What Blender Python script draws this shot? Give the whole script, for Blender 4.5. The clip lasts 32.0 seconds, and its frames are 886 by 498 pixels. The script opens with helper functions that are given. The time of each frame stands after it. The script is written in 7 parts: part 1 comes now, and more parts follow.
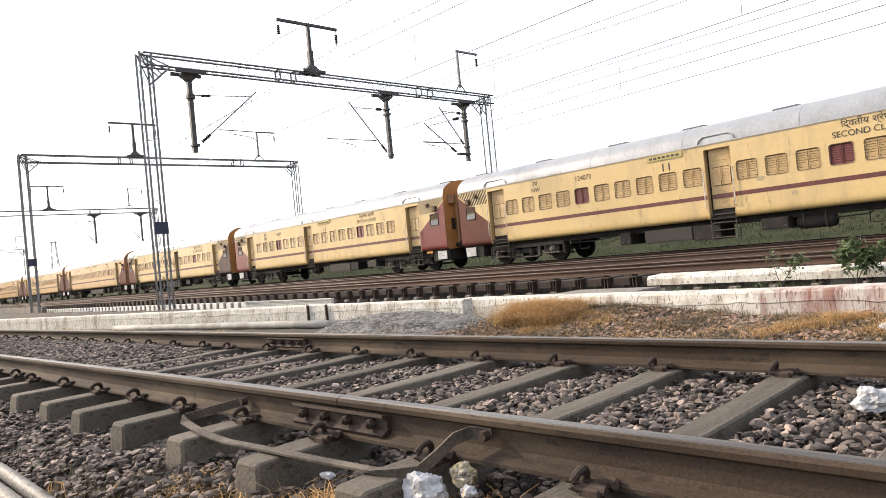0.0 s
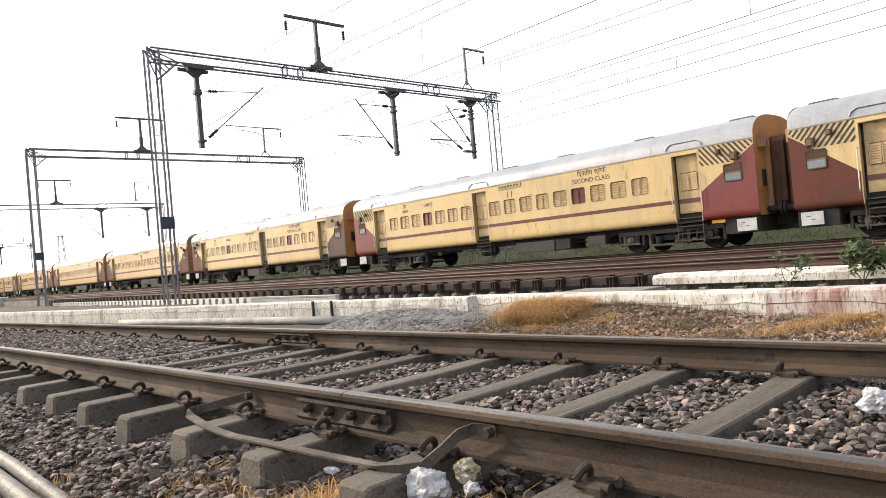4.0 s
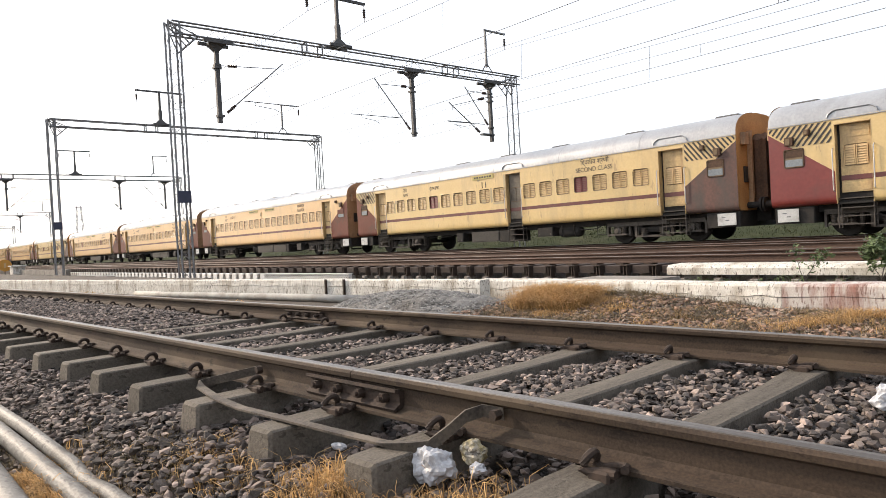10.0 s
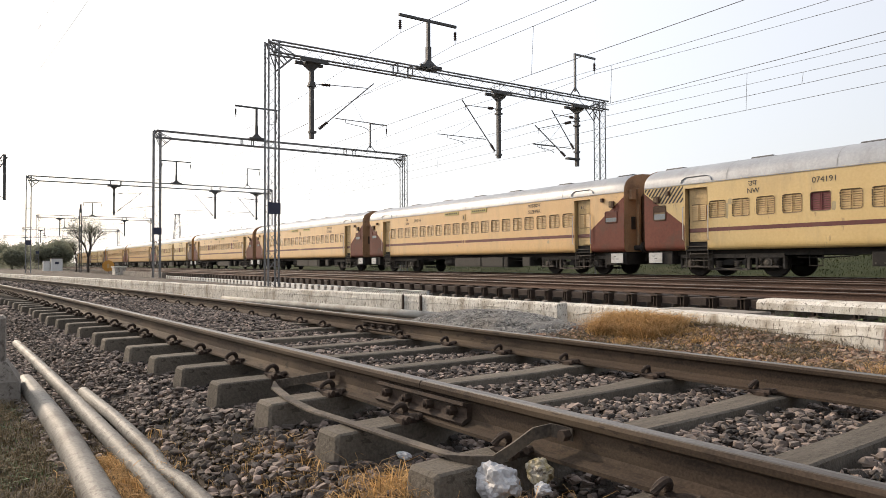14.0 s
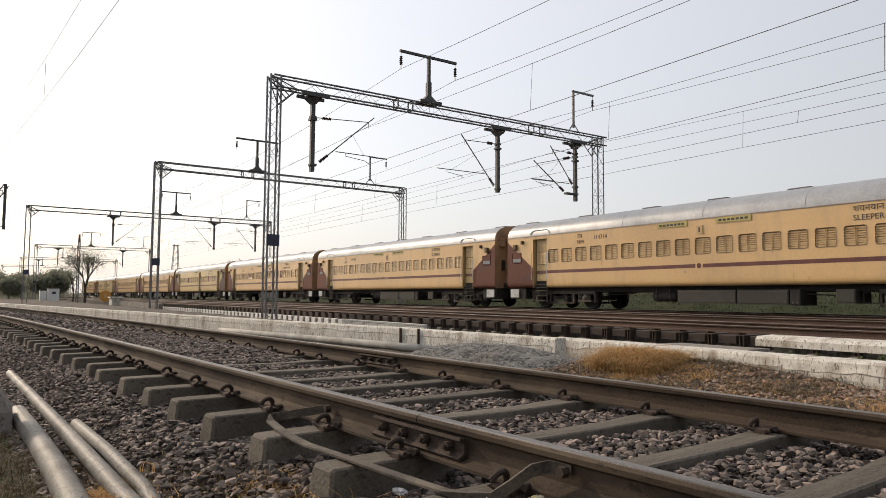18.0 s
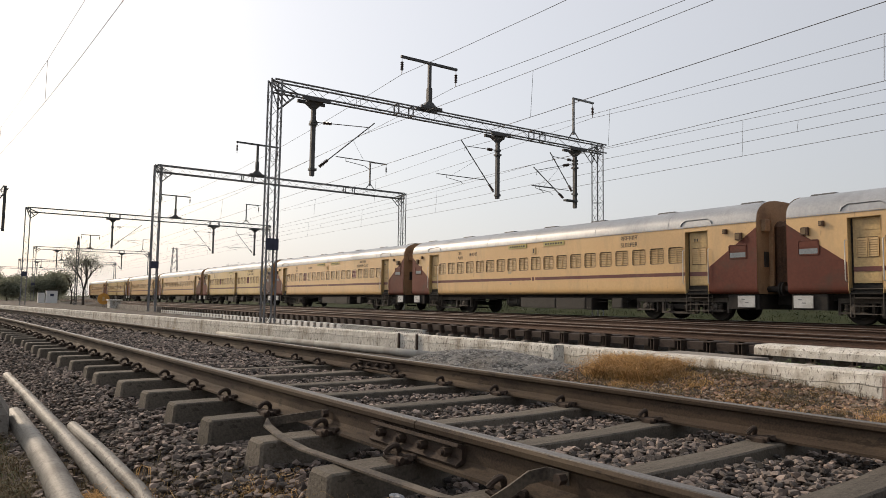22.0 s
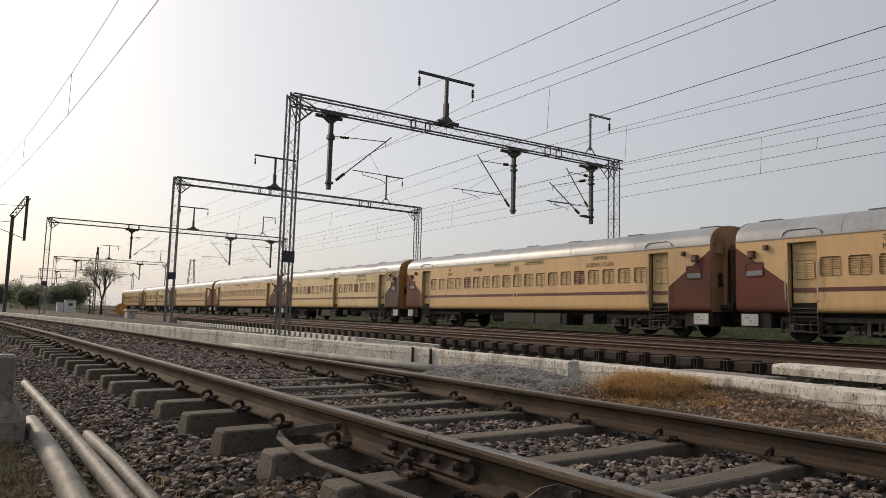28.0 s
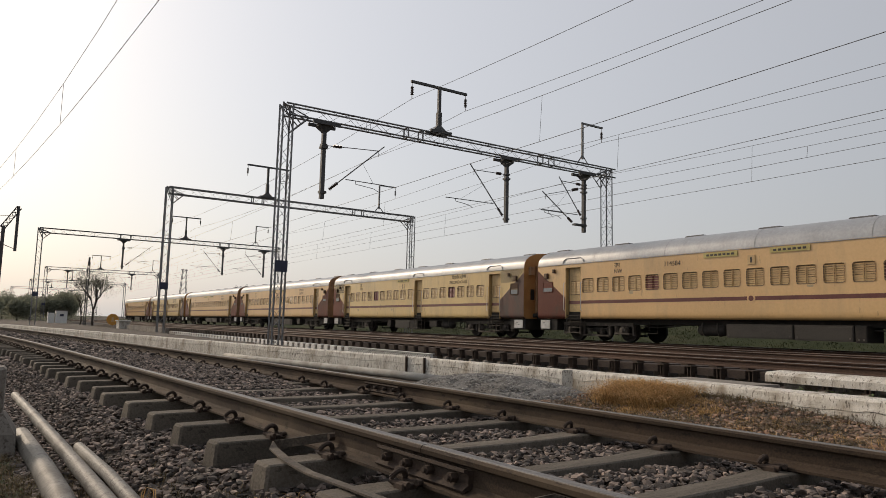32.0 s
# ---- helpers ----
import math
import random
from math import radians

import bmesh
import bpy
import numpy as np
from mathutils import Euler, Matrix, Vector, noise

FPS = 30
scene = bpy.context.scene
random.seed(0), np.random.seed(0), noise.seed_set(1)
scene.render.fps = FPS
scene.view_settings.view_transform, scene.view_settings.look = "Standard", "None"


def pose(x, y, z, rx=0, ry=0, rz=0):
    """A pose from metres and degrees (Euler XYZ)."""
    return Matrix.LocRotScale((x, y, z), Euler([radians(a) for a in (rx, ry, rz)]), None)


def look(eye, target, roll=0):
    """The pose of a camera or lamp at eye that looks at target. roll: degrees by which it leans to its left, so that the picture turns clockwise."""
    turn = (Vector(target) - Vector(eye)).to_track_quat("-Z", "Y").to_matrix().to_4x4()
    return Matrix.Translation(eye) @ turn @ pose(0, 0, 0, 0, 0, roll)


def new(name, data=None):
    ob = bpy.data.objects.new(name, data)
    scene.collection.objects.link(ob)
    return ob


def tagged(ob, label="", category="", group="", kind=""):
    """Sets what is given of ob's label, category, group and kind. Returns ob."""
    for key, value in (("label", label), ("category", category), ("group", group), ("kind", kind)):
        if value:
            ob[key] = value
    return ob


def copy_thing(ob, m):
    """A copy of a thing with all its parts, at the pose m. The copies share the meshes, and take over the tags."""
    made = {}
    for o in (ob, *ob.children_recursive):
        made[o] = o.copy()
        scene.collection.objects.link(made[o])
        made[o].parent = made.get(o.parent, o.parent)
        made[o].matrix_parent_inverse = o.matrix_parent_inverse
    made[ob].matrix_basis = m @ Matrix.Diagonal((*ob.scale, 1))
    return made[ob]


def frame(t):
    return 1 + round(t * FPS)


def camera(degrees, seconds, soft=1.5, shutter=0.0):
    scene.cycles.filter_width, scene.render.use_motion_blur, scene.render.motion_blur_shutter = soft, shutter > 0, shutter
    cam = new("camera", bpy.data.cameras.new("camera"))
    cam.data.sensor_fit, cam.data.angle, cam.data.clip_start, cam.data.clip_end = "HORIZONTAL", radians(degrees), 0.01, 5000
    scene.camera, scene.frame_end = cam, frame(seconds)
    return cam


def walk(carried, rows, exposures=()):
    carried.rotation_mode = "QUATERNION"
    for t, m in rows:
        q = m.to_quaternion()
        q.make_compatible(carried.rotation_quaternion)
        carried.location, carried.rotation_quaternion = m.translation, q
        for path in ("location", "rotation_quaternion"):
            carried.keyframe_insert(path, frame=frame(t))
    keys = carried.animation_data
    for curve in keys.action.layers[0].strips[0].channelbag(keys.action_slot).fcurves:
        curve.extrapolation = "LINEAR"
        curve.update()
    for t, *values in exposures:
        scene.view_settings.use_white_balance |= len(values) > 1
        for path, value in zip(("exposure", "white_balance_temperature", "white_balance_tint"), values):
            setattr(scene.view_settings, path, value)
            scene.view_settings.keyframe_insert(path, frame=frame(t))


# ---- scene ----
cam = camera(65.92, 32.0, soft=0.55)
PATH = [
    (0.0, 3.434, -1.636, 0.466, 44.86, 0.75, 5.58),
    (0.5, 3.433, -1.638, 0.467, 44.97, 0.93, 5.53),
    (1.0, 3.436, -1.641, 0.467, 45.03, 1.06, 5.59),
    (1.5, 3.435, -1.643, 0.466, 44.90, 0.85, 5.53),
    (2.0, 3.436, -1.640, 0.467, 44.83, 0.80, 5.60),
    (2.5, 3.436, -1.641, 0.467, 45.07, 0.57, 5.72),
    (3.0, 3.435, -1.639, 0.467, 44.71, 0.42, 5.31),
    (3.5, 3.435, -1.639, 0.464, 45.17, 0.70, 5.21),
    (5.5, 3.434, -1.637, 0.463, 45.29, 0.15, 4.94),
    (6.0, 3.436, -1.635, 0.462, 45.37, 0.15, 4.90),
    (6.5, 3.435, -1.635, 0.462, 45.46, -0.10, 4.89),
    (7.0, 3.435, -1.634, 0.462, 45.41, -0.31, 4.86),
    (7.5, 3.434, -1.635, 0.462, 45.51, -0.43, 4.98),
    (8.0, 3.433, -1.630, 0.460, 45.45, -0.53, 5.01),
    (8.5, 3.435, -1.633, 0.461, 45.55, -0.47, 4.94),
    (9.0, 3.432, -1.629, 0.458, 45.51, -0.95, 4.99),
    (9.5, 3.428, -1.629, 0.460, 45.24, -0.95, 4.69),
    (10.0, 3.426, -1.630, 0.456, 46.46, -0.79, 3.15),
    (10.5, 3.420, -1.631, 0.450, 48.85, 1.36, -0.55),
    (11.0, 3.428, -1.631, 0.438, 51.31, 0.95, 0.91),
    (11.5, 3.423, -1.617, 0.431, 52.82, 0.24, 1.50),
    (12.0, 3.424, -1.612, 0.423, 53.77, 0.02, 0.80),
    (12.5, 3.421, -1.609, 0.423, 52.88, 0.30, 0.37),
    (13.0, 3.416, -1.607, 0.422, 53.04, 0.84, 0.25),
    (13.5, 3.423, -1.610, 0.422, 53.14, 0.97, 0.36),
    (14.0, 3.423, -1.611, 0.422, 53.10, 1.20, 0.21),
    (14.5, 3.421, -1.609, 0.424, 53.06, 1.29, 0.23),
    (16.5, 3.426, -1.611, 0.422, 52.68, 2.43, -0.22),
    (17.0, 3.424, -1.612, 0.419, 52.86, 3.66, -0.21),
    (17.5, 3.423, -1.612, 0.419, 52.93, 3.74, -0.18),
    (18.0, 3.423, -1.612, 0.421, 52.94, 4.00, -0.32),
    (18.5, 3.424, -1.609, 0.420, 52.83, 4.04, -0.48),
    (19.0, 3.423, -1.610, 0.420, 52.88, 4.07, -0.48),
    (19.5, 3.423, -1.614, 0.421, 52.89, 4.15, -0.54),
    (20.0, 3.422, -1.612, 0.421, 52.90, 4.16, -0.53),
    (20.5, 3.423, -1.611, 0.421, 52.86, 4.29, -0.54),
    (21.0, 3.421, -1.609, 0.420, 52.79, 4.26, -0.67),
    (21.5, 3.421, -1.612, 0.421, 52.74, 4.23, -0.76),
    (22.0, 3.423, -1.613, 0.420, 52.83, 4.48, -0.84),
    (22.5, 3.421, -1.611, 0.420, 52.85, 4.45, -0.80),
    (23.0, 3.422, -1.612, 0.419, 52.88, 4.56, -0.90),
    (23.5, 3.421, -1.609, 0.419, 53.03, 4.60, -0.92),
    (24.0, 3.421, -1.608, 0.420, 53.04, 4.70, -0.93),
    (24.5, 3.422, -1.611, 0.421, 52.97, 4.84, -0.97),
    (26.5, 3.425, -1.611, 0.417, 53.36, 5.21, -0.98),
    (27.0, 3.425, -1.612, 0.419, 54.09, 5.04, -1.50),
    (27.5, 3.428, -1.611, 0.419, 53.97, 5.38, -1.59),
    (28.0, 3.428, -1.612, 0.418, 54.04, 5.66, -1.61),
    (28.5, 3.428, -1.608, 0.417, 53.93, 5.90, -1.74),
    (29.0, 3.431, -1.612, 0.420, 53.68, 5.94, -1.90),
    (29.5, 3.429, -1.609, 0.419, 53.68, 6.05, -1.97),
    (30.0, 3.430, -1.612, 0.421, 53.64, 6.24, -1.84),
    (30.5, 3.429, -1.612, 0.420, 53.63, 6.40, -1.64),
    (31.0, 3.429, -1.614, 0.421, 53.52, 6.35, -1.33),
    (31.5, 3.429, -1.613, 0.419, 53.58, 6.33, -1.26),
    (32.0, 3.427, -1.614, 0.420, 53.50, 6.42, -1.34),
]
# handheld: seconds, place, then yaw, pitch, roll in degrees
walk(cam, [(t, pose(x, y, z, 90 + p, r, a)) for t, x, y, z, a, p, r in PATH], exposures=[(0.0, 0.98, 6100, 10), (9.5, 0.90, 6100, 10), (12.0, 0.60, 6200, 10), (14.5, 0.44, 6300, 10), (17.0, 0.16, 6350, 10), (22.0, -0.05, 6350, 10), (27.0, -0.25, 6350, 10), (28.5, -0.37, 6350, 10), (32.0, -0.37, 6350, 10)])

# ---- light ----
SUN_AZ, SUN_EL = 107.0, 29.0      # degrees: azimuth counter-clockwise from +y, height
sun_dir = Vector((-math.sin(radians(SUN_AZ)) * math.cos(radians(SUN_EL)), math.cos(radians(SUN_AZ)) * math.cos(radians(SUN_EL)), math.sin(radians(SUN_EL))))
sun = new("sun", bpy.data.lights.new("sun", "SUN"))
sun.data.energy, sun.data.angle, sun.data.color = 2.4, radians(4.0), (1.0, 0.80, 0.59)
sun.matrix_world = look(sun_dir * 50, (0, 0, 0))
world = bpy.data.worlds.new("hazy_sky")
scene.world = world
world.use_nodes = True
wn = world.node_tree
sky = wn.nodes.new("ShaderNodeTexSky")
sky.sky_type = "NISHITA"
sky.sun_disc = False
sky.sun_elevation = radians(SUN_EL)
sky.sun_rotation = radians(-SUN_AZ)
sky.air_density, sky.dust_density, sky.ozone_density = 1.2, 4.0, 1.5
wn.nodes["Background"].inputs["Strength"].default_value = 0.050
wn.links.new(sky.outputs[0], wn.nodes["Background"].inputs["Color"])
haze = wn.nodes.new("ShaderNodeBackground")          # dust haze over the whole sky
haze.inputs["Color"].default_value = (0.95, 0.92, 0.91, 1)
way = wn.nodes.new("ShaderNodeTexCoord")             # the haze thickens smoothly toward the sun
toward = wn.nodes.new("ShaderNodeVectorMath")
toward.operation = "DOT_PRODUCT"
toward.inputs[1].default_value = sun_dir
wn.links.new(way.outputs["Generated"], toward.inputs[0])
thick = wn.nodes.new("ShaderNodeMapRange")
for slot, value in (("From Min", -1.0), ("From Max", 1.0), ("To Min", 0.18), ("To Max", 0.80)):
    thick.inputs[slot].default_value = value
wn.links.new(toward.outputs["Value"], thick.inputs["Value"])
wn.links.new(thick.outputs["Result"], haze.inputs["Strength"])
both = wn.nodes.new("ShaderNodeAddShader")
wn.links.new(wn.nodes["Background"].outputs[0], both.inputs[0])
wn.links.new(haze.outputs[0], both.inputs[1])
wn.links.new(both.outputs[0], wn.nodes["World Output"].inputs["Surface"])


# ---- materials ----
def mat(name, c1, c2, rough=0.8, metal=0.0, scale=3.0, fine=40.0, bump=0.3, dist=0.01, spec=0.5, stain=None, stain_scale=0.7, stain_amount=0.5, vary=0.0, island=0.0, streak=None, speck=None, speck_scale=30.0, speck_amount=0.8, speck_at=0.56, tint=None, coat=0.0, through_light=0.0):
    """Two tones over coarse and fine noise, relief, optional stains and a tone per object or per loose piece."""
    m = bpy.data.materials.new(name)
    m.use_nodes = True
    nt = m.node_tree
    N, L = nt.nodes, nt.links
    b = N["Principled BSDF"]
    b.inputs["Roughness"].default_value = rough
    b.inputs["Metallic"].default_value = metal
    b.inputs["Specular IOR Level"].default_value = spec
    b.inputs["Coat Weight"].default_value, b.inputs["Coat Roughness"].default_value = coat, 0.22
    co = N.new("ShaderNodeTexCoord")
    src = co.outputs["Object"]
    if streak:
        mp = N.new("ShaderNodeMapping")
        mp.inputs["Scale"].default_value = streak
        L.new(src, mp.inputs["Vector"])
        src = mp.outputs["Vector"]
    n1 = N.new("ShaderNodeTexNoise")
    n1.inputs["Scale"].default_value, n1.inputs["Detail"].default_value = scale, 6
    L.new(src, n1.inputs["Vector"])
    n2 = N.new("ShaderNodeTexNoise")
    n2.inputs["Scale"].default_value, n2.inputs["Detail"].default_value = fine, 5
    L.new(co.outputs["Object"], n2.inputs["Vector"])
    add = N.new("ShaderNodeMath")
    add.operation = "MULTIPLY_ADD"
    add.inputs[1].default_value = 0.5
    L.new(n2.outputs["Fac"], add.inputs[0])
    half = N.new("ShaderNodeMath")
    half.operation = "MULTIPLY"
    half.inputs[1].default_value = 0.5
    L.new(n1.outputs["Fac"], half.inputs[0])
    L.new(half.outputs[0], add.inputs[2])
    ramp = N.new("ShaderNodeValToRGB")
    ramp.color_ramp.elements[0].position, ramp.color_ramp.elements[1].position = 0.36, 0.64
    ramp.color_ramp.elements[0].color, ramp.color_ramp.elements[1].color = (*c1, 1), (*c2, 1)
    L.new(add.outputs[0], ramp.inputs["Fac"])
    out = ramp.outputs["Color"]
    if stain:
        n3 = N.new("ShaderNodeTexNoise")
        n3.inputs["Scale"].default_value, n3.inputs["Detail"].default_value = stain_scale, 8
        n3.inputs["Roughness"].default_value = 0.65
        L.new(src, n3.inputs["Vector"])
        r3 = N.new("ShaderNodeValToRGB")
        r3.color_ramp.elements[0].position, r3.color_ramp.elements[1].position = 0.5, 0.66
        r3.color_ramp.elements[0].color, r3.color_ramp.elements[1].color = (0, 0, 0, 1), (stain_amount,) * 3 + (1,)
        L.new(n3.outputs["Fac"], r3.inputs["Fac"])
        mx = N.new("ShaderNodeMix")
        mx.data_type = "RGBA"
        L.new(r3.outputs["Color"], mx.inputs["Factor"])
        L.new(out, mx.inputs["A"])
        mx.inputs["B"].default_value = (*stain, 1)
        out = mx.outputs["Result"]
    if speck:
        n4 = N.new("ShaderNodeTexNoise")
        n4.inputs["Scale"].default_value, n4.inputs["Detail"].default_value = speck_scale, 4
        n4.inputs["Roughness"].default_value = 0.7
        L.new(src, n4.inputs["Vector"])
        r4 = N.new("ShaderNodeValToRGB")
        r4.color_ramp.elements[0].position, r4.color_ramp.elements[1].position = speck_at, speck_at + 0.05
        r4.color_ramp.elements[0].color, r4.color_ramp.elements[1].color = (0, 0, 0, 1), (speck_amount,) * 3 + (1,)
        L.new(n4.outputs["Fac"], r4.inputs["Fac"])
        m4 = N.new("ShaderNodeMix")
        m4.data_type = "RGBA"
        L.new(r4.outputs["Color"], m4.inputs["Factor"])
        L.new(out, m4.inputs["A"])
        m4.inputs["B"].default_value = (*speck, 1)
        out = m4.outputs["Result"]
    if tint:
        isl = N.new("ShaderNodeNewGeometry").outputs["Random Per Island"]
        mul = N.new("ShaderNodeMath")
        mul.operation = "MULTIPLY"
        mul.inputs[1].default_value = 17.0
        L.new(isl, mul.inputs[0])
        fr = N.new("ShaderNodeMath")
        fr.operation = "FRACT"
        L.new(mul.outputs[0], fr.inputs[0])
        m5 = N.new("ShaderNodeMix")
        m5.data_type = "RGBA"
        L.new(fr.outputs[0], m5.inputs["Factor"])
        L.new(out, m5.inputs["A"])
        m5.inputs["B"].default_value = (*tint, 1)
        out = m5.outputs["Result"]
    if vary or island:
        if vary:
            info = N.new("ShaderNodeObjectInfo").outputs["Random"]
        else:
            info = N.new("ShaderNodeNewGeometry").outputs["Random Per Island"]
        rng = N.new("ShaderNodeMapRange")
        rng.inputs["To Min"].default_value, rng.inputs["To Max"].default_value = 1 - (vary or island), 1 + (vary or island)
        L.new(info, rng.inputs["Value"])
        hsv = N.new("ShaderNodeHueSaturation")
        L.new(rng.outputs[0], hsv.inputs["Value"])
        L.new(out, hsv.inputs["Color"])
        out = hsv.outputs["Color"]
    L.new(out, b.inputs["Base Color"])
    if bump:
        bp = N.new("ShaderNodeBump")
        bp.inputs["Strength"].default_value, bp.inputs["Distance"].default_value = bump, dist
        L.new(add.outputs[0], bp.inputs["Height"])
        L.new(bp.outputs["Normal"], b.inputs["Normal"])
    if through_light:
        tl = N.new("ShaderNodeBsdfTranslucent")
        L.new(out, tl.inputs["Color"])
        ms = N.new("ShaderNodeMixShader")
        ms.inputs["Fac"].default_value = through_light
        L.new(b.outputs[0], ms.inputs[1])
        L.new(tl.outputs[0], ms.inputs[2])
        L.new(ms.outputs[0], N["Material Output"].inputs["Surface"])
    return m


